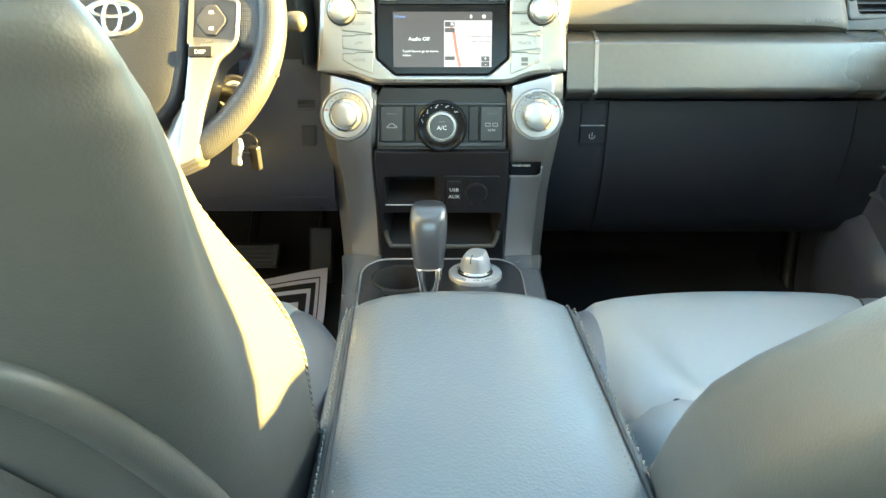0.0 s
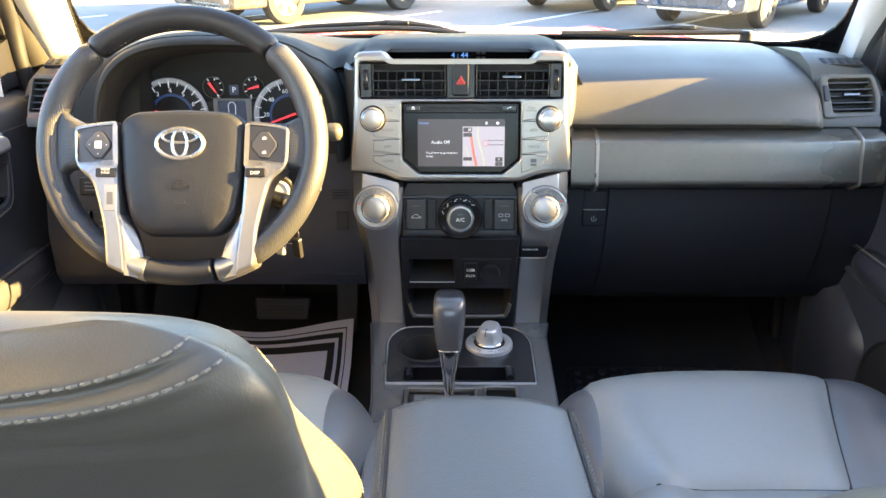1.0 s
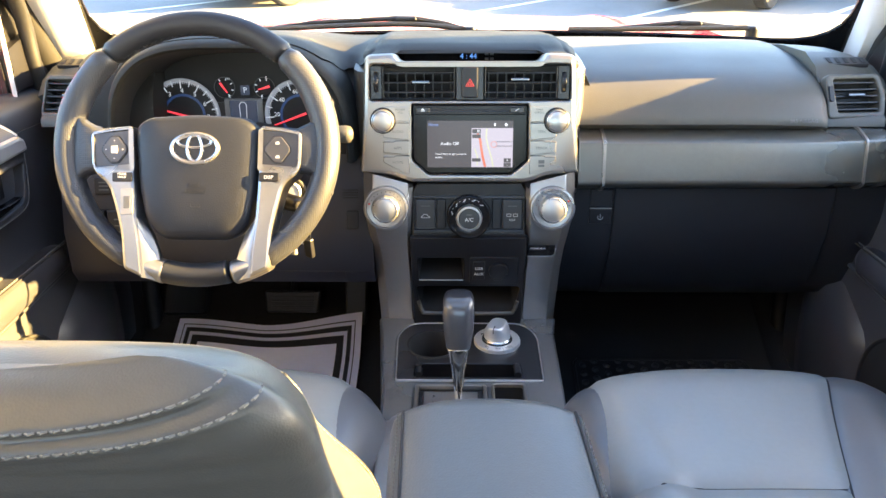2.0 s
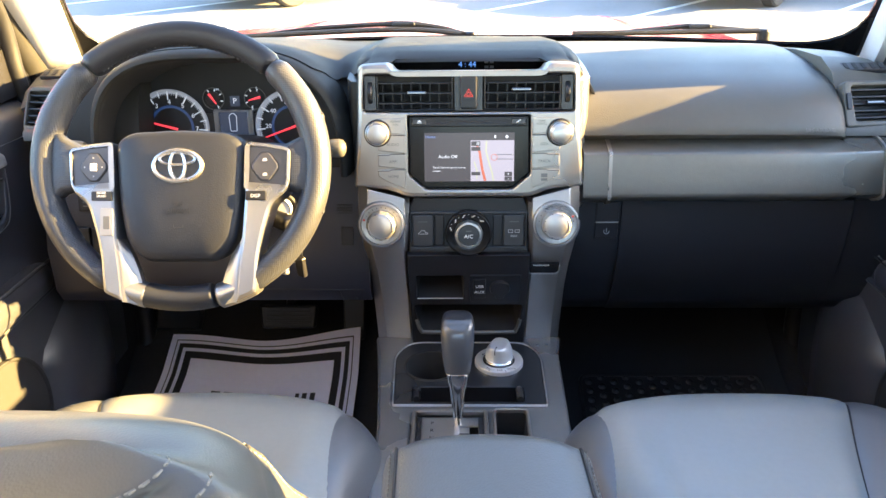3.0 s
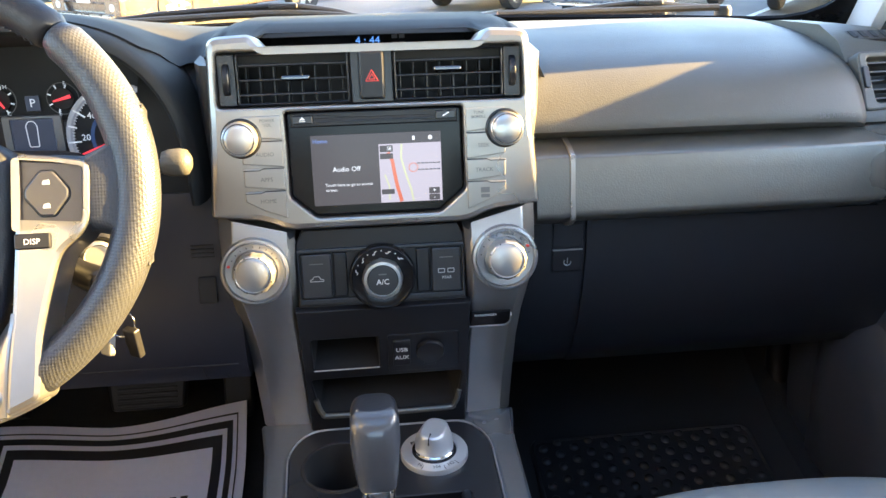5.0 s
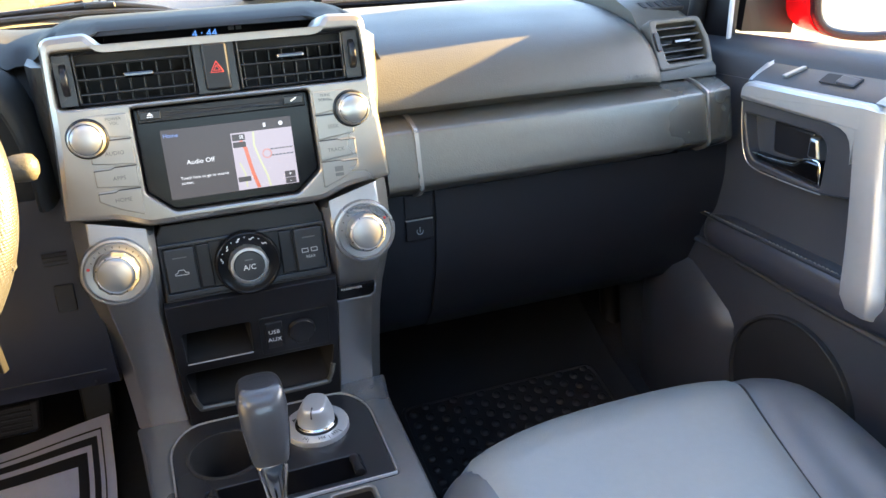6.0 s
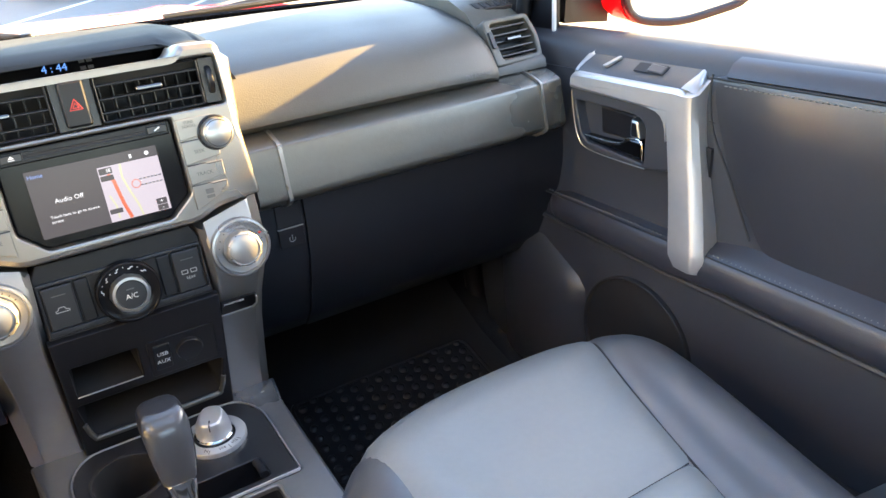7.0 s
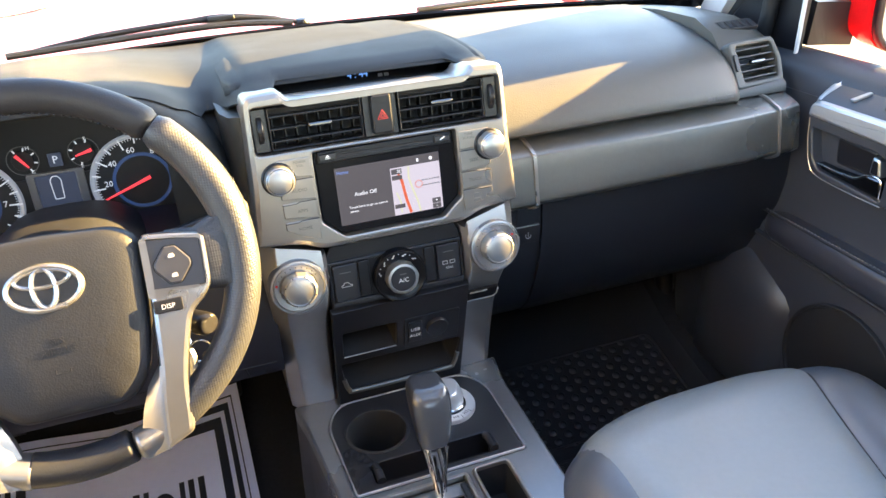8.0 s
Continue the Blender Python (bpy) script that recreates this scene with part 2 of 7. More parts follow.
def plate(bm, outer, d, M=I4, holes=(), ch=0.001, z0=0.0, hole_ch=None, backed=True):
    """A plate with chamfered front edges, from z0 to z0 + d along local z, with holes through it."""
    ch = min(ch, abs(d) * 0.6)
    z1 = z0 + d
    fronts, backs = [], []
    edge_ch = ch
    for pts, sgn in [(outer, 1)] + [(h, -1) for h in holes]:
        ch = edge_ch if sgn > 0 or hole_ch is None else hole_ch
        a = ring_verts(bm, pts, z0, M)
        b = ring_verts(bm, pts, z1 - ch, M)
        c = ring_verts(bm, offset(pts, sgn * ch * 0.35), z1 - ch * 0.3, M)
        e = ring_verts(bm, offset(pts, sgn * ch), z1, M)
        bridge(bm, a, b)
        bridge(bm, b, c)
        bridge(bm, c, e)
        fronts.append(e)
        backs.append(a)
    fill(bm, fronts)
    for l in fronts:
        for v0, v1 in zip(l, l[1:] + l[:1]):
            bm.edges.get((v0, v1)).smooth = False
    if backed:
        fill(bm, backs)
    return bm


def block(bm, x0, y0, z0, x1, y1, z1, ch=0.004, r=0.0, M=I4):
    """A box between two corners, with chamfered upper and lower edges and rounded upright edges."""
    o = rect(x0, y0, x1, y1, max(r, 1e-4) if r else 0)
    ch = min(ch, abs(z1 - z0) * 0.45, abs(x1 - x0) * 0.3, abs(y1 - y0) * 0.3)
    rings = [ring_verts(bm, offset(o, ch), z0, M), ring_verts(bm, o, z0 + ch, M), ring_verts(bm, o, z1 - ch, M), ring_verts(bm, offset(o, ch * 0.3), z1 - ch * 0.3, M), ring_verts(bm, offset(o, ch), z1, M)]
    for a, b in zip(rings, rings[1:]):
        bridge(bm, a, b)
    fill(bm, [rings[0]])
    fill(bm, [rings[-1]])
    return bm


def loft(bm, rings, caps=True, closed=True):
    """A skin over rings of equally many points."""
    vs = [[bm.verts.new(p) for p in r] for r in rings]
    for a, b in zip(vs, vs[1:]):
        n = len(a)
        for i in range(n if closed else n - 1):
            bm.faces.new((a[i], a[(i + 1) % n], b[(i + 1) % n], b[i]))
    if caps and closed:
        fill(bm, [vs[0]])
        fill(bm, [vs[-1]])
    return bm


def sheet(bm, grid, t):
    """A skin over a grid of points, thickened downwards along its own normals by t."""
    n, m = len(grid), len(grid[0])
    P = [[V(p) for p in row] for row in grid]
    Q = []
    for i in range(n):
        row = []
        for j in range(m):
            du = P[min(i + 1, n - 1)][j] - P[max(i - 1, 0)][j]
            dv = P[i][min(j + 1, m - 1)] - P[i][max(j - 1, 0)]
            row.append(P[i][j] - du.cross(dv).normalized() * t)
        Q.append(row)
    a = [[bm.verts.new(p) for p in r] for r in P]
    b = [[bm.verts.new(p) for p in r] for r in Q]
    for i in range(n - 1):
        for j in range(m - 1):
            bm.faces.new((a[i][j], a[i + 1][j], a[i + 1][j + 1], a[i][j + 1]))
            bm.faces.new((b[i][j], b[i][j + 1], b[i + 1][j + 1], b[i + 1][j]))
    edge = [(i, 0) for i in range(n)] + [(n - 1, j) for j in range(1, m)] + [(i, m - 1) for i in range(n - 2, -1, -1)] + [(0, j) for j in range(m - 2, 0, -1)]
    for (i, j), (k, l) in zip(edge, edge[1:] + edge[:1]):
        bm.faces.new((a[i][j], a[k][l], b[k][l], b[i][j]))
    return bm


def lathe(bm, profile, M=I4, n=40):
    """A body of revolution about local z; profile: (radius, height) from foot to top."""
    rings = []
    for r, z in profile:
        rings.append([M @ V((max(r, 1e-5) * math.cos(2 * math.pi * k / n), max(r, 1e-5) * math.sin(2 * math.pi * k / n), z)) for k in range(n)])
    return loft(bm, rings)


def sweep(bm, path, r, n=10, closed=False, flat=1.0, up=(0, 0, 1)):
    """A tube along a path; r: one radius or one for each point; flat: its height over its width."""
    path = [V(p) for p in path]
    k = len(path)
    rs = r if isinstance(r, (list, tuple)) else [r] * k
    rings, nrm = [], V(up)
    for i in range(k):
        a = path[i - 1] if (closed or i) else path[0]
        b = path[(i + 1) % k] if (closed or i < k - 1) else path[-1]
        d = (b - a).normalized()
        nrm = (nrm - d * nrm.dot(d)).normalized()
        s = d.cross(nrm)
        rings.append([path[i] + (s * math.cos(2 * math.pi * j / n) + nrm * flat * math.sin(2 * math.pi * j / n)) * rs[i] for j in range(n)])
    if closed:
        rings.append(rings[0])
    return loft(bm, rings, caps=not closed)


def smooth_path(pts, n=6):
    """Catmull-Rom curve through the points."""
    P = [V(p) for p in pts]
    out = []
    for i in range(len(P) - 1):
        a, b, c, d = P[max(i - 1, 0)], P[i], P[i + 1], P[min(i + 2, len(P) - 1)]
        for k in range(n):
            t = k / n
            out.append(0.5 * ((2 * b) + (c - a) * t + (2 * a - 5 * b + 4 * c - d) * t * t + (3 * b - a - 3 * c + d) * t ** 3))
    out.append(P[-1])
    return out


def lettering(text, size, M, mat, parent, depth=0.0002, align="CENTER", name="lettering"):
    cu = bpy.data.curves.new(name, "FONT")
    cu.body, cu.size, cu.align_x, cu.align_y = text, size, align, "CENTER"
    cu.extrude, cu.resolution_u = depth, 2
    tmp = bpy.data.objects.new("tmp", cu)
    me = bpy.data.meshes.new_from_object(tmp)
    bpy.data.objects.remove(tmp)
    bpy.data.curves.remove(cu)
    me.transform(M)
    me.materials.clear()
    me.materials.append(mat)
    me.name = name
    ob = new(name, me)
    ob.parent = parent
    if parent.type == "EMPTY":
        ob.matrix_parent_inverse = Matrix.Translation(parent.location).inverted()
    return ob


def stitches(bm, path, length=0.0045, gap=0.002, r=0.0006, side=(0, 0, 1)):
    """Short thread stitches along a path."""
    P = [V(p) for p in path]
    seg = [(b - a).length for a, b in zip(P, P[1:])]
    total, s = sum(seg), 0.0

    def at(d):
        for (a, b), l in zip(zip(P, P[1:]), seg):
            if d <= l or l == 0:
                return a.lerp(b, d / l if l else 0)
            d -= l
        return P[-1]
    while s + length < total:
        a, b = at(s), at(s + length)
        n = V(side).normalized()
        mid = a.lerp(b, 0.5) + n * r
        sweep(bm, [a - n * r * 0.6, mid, b - n * r * 0.6], [r * 0.7, r, r * 0.7], n=5, up=n)
        s += length + gap
    return bm


def B():
    return bmesh.new()


# ---- outside ----
GROUND = -0.15
bm = B()
n = 24
grid = []
for i in range(n + 1):
    row = []
    for j in range(n + 1):
        u, v = (i / n * 2 - 1), (j / n * 2 - 1)
        row.append((math.copysign(abs(u) ** 3, u) * 900, 4 + math.copysign(abs(v) ** 3, v) * 900, GROUND))
    grid.append(row)
vs = [[bm.verts.new(p) for p in r] for r in grid]
for i in range(n):
    for j in range(n):
        bm.faces.new((vs[i][j], vs[i + 1][j], vs[i + 1][j + 1], vs[i][j + 1]))
solid("ground", bm, ASPHALT, "pale sunlit asphalt parking lot", "ground", kind="structure")

HEAD = V((-0.65, -0.76, 0)).normalized()      # the way in which the parked cars face


def parking_line(x, y, length=5.0, along=None, w=0.10):
    d = (along or HEAD)
    s = V((d.y, -d.x, 0))
    c = V((x, y, GROUND + 0.004))
    b = B()
    plate(b, rect(-w / 2, 0, w / 2, length, 0.02), 0.004, basis(c, s, -d), ch=0.001)
    return solid("parking_line", b, LINE, "white painted parking bay line on asphalt", "line", "parking bay lines", "structure")


for k in range(-3, 4):
    parking_line(-0.6 + 2.9 * k, 9.6 + 0.25 * k)
parking_line(-7, 9.2, 16, V((-1, -0.02, 0)))


def parked_car(at, heading, paint, label, tall=1.0, grille=0.0):
    """A parked car: lofted body, glass house, bumper, lamps, grille, plate and four wheels. at: middle of its front axle on the ground."""
    h = V(heading).normalized()
    M = basis(V((at[0], at[1], GROUND)), (-h.y, h.x, 0), -h)      # local x: across, local y: towards its rear, z up
    M = Matrix.Translation(M.translation) @ Matrix((V((h.y, -h.x, 0)), -h, V((0, 0, 1)))).transposed().to_4x4()
    root = thing("parked_car", (at[0], at[1], GROUND), label, "car", "parked cars")
    w = 0.90
    zb = 0.26 * tall
    prof = [(-0.92, 0.34, 0.60, 0.70), (-0.86, zb, 0.78, 0.82), (-0.6, zb, 0.92 * tall, 0.90), (0.2, zb, 1.02 * tall, 0.92), (0.75, zb, 1.06 * tall, 0.93), (2.2, zb, 1.06 * tall, 0.93), (3.2, zb, 1.05 * tall, 0.92), (3.55, zb + 0.05, 1.0 * tall, 0.88), (3.65, 0.45, 0.85, 0.8)]
    b = B()
    rings = []
    for y, z0, z1, k in prof:
        o = rounded([(-w * k, z0), (w * k, z0), (w * k * 1.02, (z0 + z1) * 0.52), (w * k * 0.93, z1), (-w * k * 0.93, z1), (-w * k * 1.02, (z0 + z1) * 0.52)], 0.06, 3)
        rings.append([M @ V((x, y, z)) for x, z in o])
    loft(b, rings)
    part("body", b, paint, root)
    b = B()
    rings = []
    for y, z, k in [(0.55, 1.03 * tall, 0.86), (1.25, 1.55 * tall, 0.70), (1.6, 1.60 * tall, 0.70), (2.9, 1.58 * tall, 0.70), (3.5, 1.04 * tall, 0.82)]:
        o = [(-w * k, z), (w * k, z), (w * 0.90, 1.02 * tall), (-w * 0.90, 1.02 * tall)]
        rings.append([M @ V((x, y, zz)) for x, zz in rounded(o, 0.02, 2)])
    loft(b, rings)
    part("cabin_glass", b, GLOSS, root, "dark tinted glass house")
    b = B()
    plate(b, rounded([(-0.55, 1.60 * tall), (0.55, 1.60 * tall), (0.58, 1.55 * tall), (-0.58, 1.55 * tall)], 0.02), 1.5, M @ basis((0, 3.0, 0), (1, 0, 0), (0, 0, 1)), ch=0.04)
    part("roof", b, paint, root)
    F = M @ basis((0, -0.90, 0), (1, 0, 0), (0, 0, 1))
    b = B()
    plate(b, rounded([(-0.84, 0.30), (0.84, 0.30), (0.86, 0.56), (0.72, 0.62), (-0.72, 0.62), (-0.86, 0.56)], 0.05), 0.09, F, holes=[rounded([(-0.45, 0.34), (0.45, 0.34), (0.50, 0.46), (-0.50, 0.46)], 0.03)], ch=0.03)
    bump = part("bumper", b, paint, root)
    b = B()
    plate(b, rounded([(-0.6, 0.27), (0.6, 0.27), (0.7, 0.32), (-0.7, 0.32)], 0.02), 0.11, F, ch=0.015)
    part("skid_strip", b, ALLOY, root, "silver lower bumper strip")
    b = B()
    plate(b, rounded([(-0.46, 0.62), (0.46, 0.62), (0.52, 0.84), (-0.52, 0.84)], 0.04), 0.05, F, ch=0.01)
    gr = part("grille", b, BLACK, root)
    for k in range(4):
        b = B()
        plate(b, rect(-0.44, 0.645 + 0.05 * k, 0.44, 0.66 + 0.05 * k, 0.004, 2), 0.062, F, ch=0.003)
        part("grille_bar", b, ALLOY, gr)
    for s in (-1, 1):
        b = B()
        plate(b, rounded([(s * 0.52, 0.66), (s * 0.80, 0.70), (s * 0.84, 0.84), (s * 0.56, 0.82)], 0.03), 0.06, F, ch=0.012)
        part("headlight", b, LAMP, root)
        b = B()
        plate(b, circle(s * 0.66, 0.42, 0.055, 18), 0.10, F, ch=0.01)
        part("fog_light", b, LAMP, root)
    b = B()
    plate(b, rect(-0.16, 0.47, 0.16, 0.60, 0.01), 0.105, F, ch=0.003)
    part("number_plate", b, PRINT, root, "plain pale number plate")
    for y in (0.0, 2.65):
        for s in (-1, 1):
            W = M @ basis((s * 0.74, y, 0.36 * tall), (0, 1, 0), (0, 0, 1))
            if s < 0:
                W = M @ basis((s * 0.74, y, 0.36 * tall), (0, -1, 0), (0, 0, 1))
            b = B()
            R = 0.36 * tall
            lathe(b, [(R * 0.60, -0.10), (R * 0.93, -0.10), (R, -0.07), (R, 0.07), (R * 0.93, 0.10), (R * 0.66, 0.105), (R * 0.60, 0.08)], W, 28)
            wheel = part("wheel", b, TYRE, root, "black rubber tyre")
            b = B()
            lathe(b, [(R * 0.12, 0.03), (R * 0.63, 0.04), (R * 0.66, 0.10), (R * 0.60, 0.095), (R * 0.56, 0.05), (R * 0.14, 0.06), (R * 0.13, 0.09), (0, 0.092)], W, 28)
            part("rim", b, BLACK, wheel)
            for q in range(6):
                b = B()
                a = math.radians(60 * q + 20)
                D = W @ Matrix.Rotation(a, 4, "Z")
                plate(b, rounded([(-0.035, 0.03), (0.035, 0.03), (0.055, R * 0.6), (-0.055, R * 0.6)], 0.008, 2), 0.03, D, z0=0.062, ch=0.006)
                part("spoke", b, ALLOY, wheel)
    return root


TAN = material("bronze_car_paint", (0.15, 0.115, 0.09), 0.25, 0.5, vary=0.05, coat=0.8)
WHITE_PAINT = material("white_car_paint", (0.75, 0.75, 0.74), 0.25, 0.0, vary=0.03, coat=0.8)
NAVY = material("dark_blue_car_paint", (0.05, 0.07, 0.11), 0.25, 0.3, vary=0.05, coat=0.8)
parked_car((-3.25, 11.9), HEAD, TAN, "bronze sport utility car parked at an angle", 1.06)
parked_car((2.15, 13.7), HEAD, WHITE_PAINT, "white saloon car parked at an angle", 0.92)
parked_car((4.05, 11.35), HEAD, NAVY, "dark blue crossover car parked at an angle", 1.0)
parked_car((-7.2, 16.4), HEAD, NAVY, "dark blue car parked at an angle in the next row", 1.0)
parked_car((-0.6, 16.8), HEAD, WHITE_PAINT, "white crossover car parked in the second row", 1.0)
parked_car((7.6, 11.6), HEAD, TAN, "bronze car parked at the end of the row", 1.0)

# ---- the car's own body, seen from inside ----
WS0, WS1 = (0.43, 1.165), (-0.04, 1.70)       # windscreen's foot and head: y, z


def windscreen_point(u, v):
    """u across (-1 to 1), v from foot to head."""
    x = u * (0.75 - 0.13 * v)
    y = WS0[0] + (WS1[0] - WS0[0]) * v - 0.10 * u * u * (1 - 0.3 * v)
    z = WS0[1] + (WS1[1] - WS0[1]) * v - 0.012 * u * u
    return V((x, y, z))


bm = B()
sheet(bm, [[windscreen_point(-1 + 2 * i / 14, j / 8) for j in range(9)] for i in range(15)], 0.004)
ws = solid("windscreen", bm, CLEAR, "clear laminated car windscreen", "windscreen", kind="structure")
ws.visible_shadow = False
# dark printed border round the windscreen
bm = B()


def ring_on_glass(inset_u, v0, v1, r, n=6):
    """Closed loop with rounded corners on the windscreen's inner side."""
    o = rounded([(-1 + inset_u, v0), (1 - inset_u, v0), (1 - inset_u, v1), (-1 + inset_u, v1)], r, n)
    return o


outer_o, inner_o = ring_on_glass(0.0, 0.0, 1.0, 0.04), ring_on_glass(0.035, 0.035, 0.96, 0.16)


def dense(o, k=6):
    out = []
    for a, b in zip(o, o[1:] + o[:1]):
        for i in range(k):
            out.append((a[0] + (b[0] - a[0]) * i / k, a[1] + (b[1] - a[1]) * i / k))
    return out


dn = V((0, -0.53, -0.85)) * 0.006
ro = [windscreen_point(*p) + dn for p in dense(outer_o)]
ri = [windscreen_point(*p) + dn for p in dense(inner_o)]
ro2, ri2 = [p + dn * 0.7 for p in ro], [p + dn * 0.7 for p in ri]
loft(bm, [ro, ri, ri2, ro2, ro], caps=False)
solid("windscreen_border", bm, GLOSS, "black printed border and seal round the windscreen", "border", kind="structure")

# windscreen pillars, light grey inside
for s in (-1, 1):
    bm = B()
    rings = []
    for k in range(9):
        v = k / 8
        p = windscreen_point(s * 0.985, -0.04 + v * 1.04) + V((0, -0.012, -0.02))
        q = p + V((s * 0.060, -0.036 - 0.03 * v, -0.005))
        o = [p + V((-s * 0.012, 0.0, 0.006)), p + V((s * 0.05, 0.06, 0.012)), q + V((s * 0.02, 0, 0.008)), q + V((0, -0.012, -0.012)), q + V((-s * 0.03, 0.0, -0.03)), p + V((-s * 0.005, -0.03, -0.028))]
        rings.append(o)
    loft(bm, rings)
    solid("windscreen_pillar", bm, PILLAR, "light grey plastic trim of a windscreen pillar", "pillar", "windscreen pillars", "structure", smooth=60)

# roof lining, side and rear body
def roof(x, y):
    return V((x, y, 1.73 - 0.05 * (x / 0.72) ** 2 - 0.03 * max(0, y + 0.9) ** 2))


def span(a, b, n):
    return [a + (b - a) * i / n for i in range(n + 1)]


# headliner, in one piece round an unseen roof opening, added to light the front seats
bm = B()
for xs, ys in ((span(-0.70, 0.70, 10), span(-2.7, -1.25, 8)), (span(-0.70, 0.70, 10), span(-0.36, -0.18, 3)), (span(-0.70, -0.40, 3), span(-1.25, -0.36, 8)), (span(0.40, 0.70, 3), span(-1.25, -0.36, 8))):
    sheet(bm, [[roof(x, y) for y in ys] for x in xs], -0.03)
solid("ceiling", bm, HEADLINER, "light grey fabric headliner", "ceiling", kind="structure")
# pane of the added roof opening, which brings skylight down to the footwells
bm = B()
sheet(bm, [[roof(x, y) + V((0, 0, 0.012)) for y in span(-1.25, -0.36, 8)] for x in span(-0.40, 0.40, 5)], -0.004)
pane = solid("window_roof_added", bm, CLEAR, "unseen clear glass roof panel added to let in skylight", "window", kind="structure")
pane.visible_shadow = False
for s in (-1, 1):
    for y0, y1, lean in ((-1.02, -0.706, -0.27), (-2.00, -1.86, -0.06), (-2.72, -2.55, 0.0)):
        bm = B()
        loft(bm, [[V((s * (0.72 - 0.10 * (z - 1.1) / 0.6), y0 + lean * (z - 1.1), z)), V((s * (0.80 - 0.10 * (z - 1.1) / 0.6), y0 + lean * (z - 1.1), z)), V((s * (0.80 - 0.10 * (z - 1.1) / 0.6), y1 + lean * (z - 1.1), z)), V((s * (0.72 - 0.10 * (z - 1.1) / 0.6), y1 + lean * (z - 1.1), z))] for z in (1.0, 1.3, 1.6, 1.74)])
        solid("door_pillar", bm, PILLAR, "light grey plastic trim of a door pillar", "pillar", "door pillars", "structure")
    # unseen driver's rear panel stops at 0.50, an opening added to let light in
    for y0, y1, z1 in ((-2.7, -1.90, 1.13), (-1.90, -1.04, 0.50 if s < 0 else 1.13)):
        bm = B()
        block(bm, min(s * 0.70, s * 0.80), y0, 0.35, max(s * 0.70, s * 0.80), y1, z1, 0.01)
        solid("wall_side", bm, BLACK, "black plastic rear side panel of the cabin", "wall", kind="structure")
    bm = B()
    sweep(bm, [(s * 0.68, -0.18, 1.655), (s * 0.66, -0.8, 1.69), (s * 0.66, -1.8, 1.69), (s * 0.66, -2.7, 1.66)], 0.035, n=10)
    solid("roof_rail", bm, PILLAR, "light grey trim above the side windows", "trim", kind="structure")
CANT = {-1: 1.60, 1: 1.50}      # lower edge of the unseen lining over each side window; dropped at right to block sun
for s in (-1, 1):
    bm = B()
    sheet(bm, [[V((s * x, y, z)) for x, z in ((0.680, CANT[s]), (0.675, CANT[s] + 0.03), (0.668, 1.65), (0.66, 1.685))] for y in (0.0, -0.2, -0.6, -1.2, -2.0, -2.7)], 0.03 * s)
    solid("trim_cant_rail", bm, HEADLINER, "unseen light grey lining above the side windows", "trim", kind="structure")
bm = B()
block(bm, -0.80, -2.75, 0.35, 0.80, -2.66, 1.15, 0.01)
solid("wall_rear", bm, BLACK, "black plastic rear wall of the cabin", "wall", kind="structure")

for s in (-1, 1):
    bm = B()
    block(bm, min(s * 0.70, s * 0.80), 0.10, 0.30, max(s * 0.70, s * 0.80), 0.70, 1.10, 0.01)
    solid("wall_footwell", bm, BLACK_MATT, "black plastic kick panel beside the footwell", "wall", kind="structure")
    bm = B()
    sheet(bm, [[(s * (0.76 + 0.14 * k / 4), y, 1.09 - 0.11 * (y - 0.5) - 0.10 * (k / 4) ** 2) for k in range(5)] for y in (0.35, 0.7, 1.1, 1.5)], 0.01)
    solid("front_wing", bm, RED_PAINT, "glossy red front wing", "wing", kind="structure")
for s in (-1, 1):
    bm = B()
    sweep(bm, smooth_path([(s * 0.695, 0.300, 0.80), (s * 0.690, 0.285, 0.68), (s * 0.684, 0.262, 0.575), (s * 0.678, 0.215, 0.498), (s * 0.668, 0.13, 0.470), (s * 0.665, -0.2, 0.462)], 5), 0.020, n=14)
    solid("trim_kick", bm, BLACK, "smooth black kick panel edge beside the footwell", "trim", kind="structure", smooth=60)
bm = B()
block(bm, -0.80, 0.57, 0.30, 0.80, 0.62, 1.08, 0.01)
solid("wall_front", bm, BLACK_MATT, "black bulkhead behind the dashboard", "wall", kind="structure")

# floor and toe board
bm = B()
prof = [(-2.7, 0.46), (-0.9, 0.46), (-0.2, 0.48), (0.02, 0.495), (0.16, 0.53), (0.30, 0.60), (0.42, 0.72), (0.52, 0.86), (0.56, 1.10)]
sheet(bm, [[(x, y, z) for y, z in prof] for x in (-0.76, -0.4, 0.0, 0.4, 0.76)], 0.02)
solid("floor", bm, CARPET, "black carpeted car floor and toe board", "floor", kind="structure")

# bonnet and cowl
bm = B()


def bonnet(x, y):
    u = x / 0.78
    return 1.100 - 0.052 * (y - 0.5) - 0.03 * u * u - 0.05 * max(0, y - 1.60) ** 1.5 * 6 + 0.012 * math.exp(-((abs(u) - 0.62) / 0.08) ** 2)


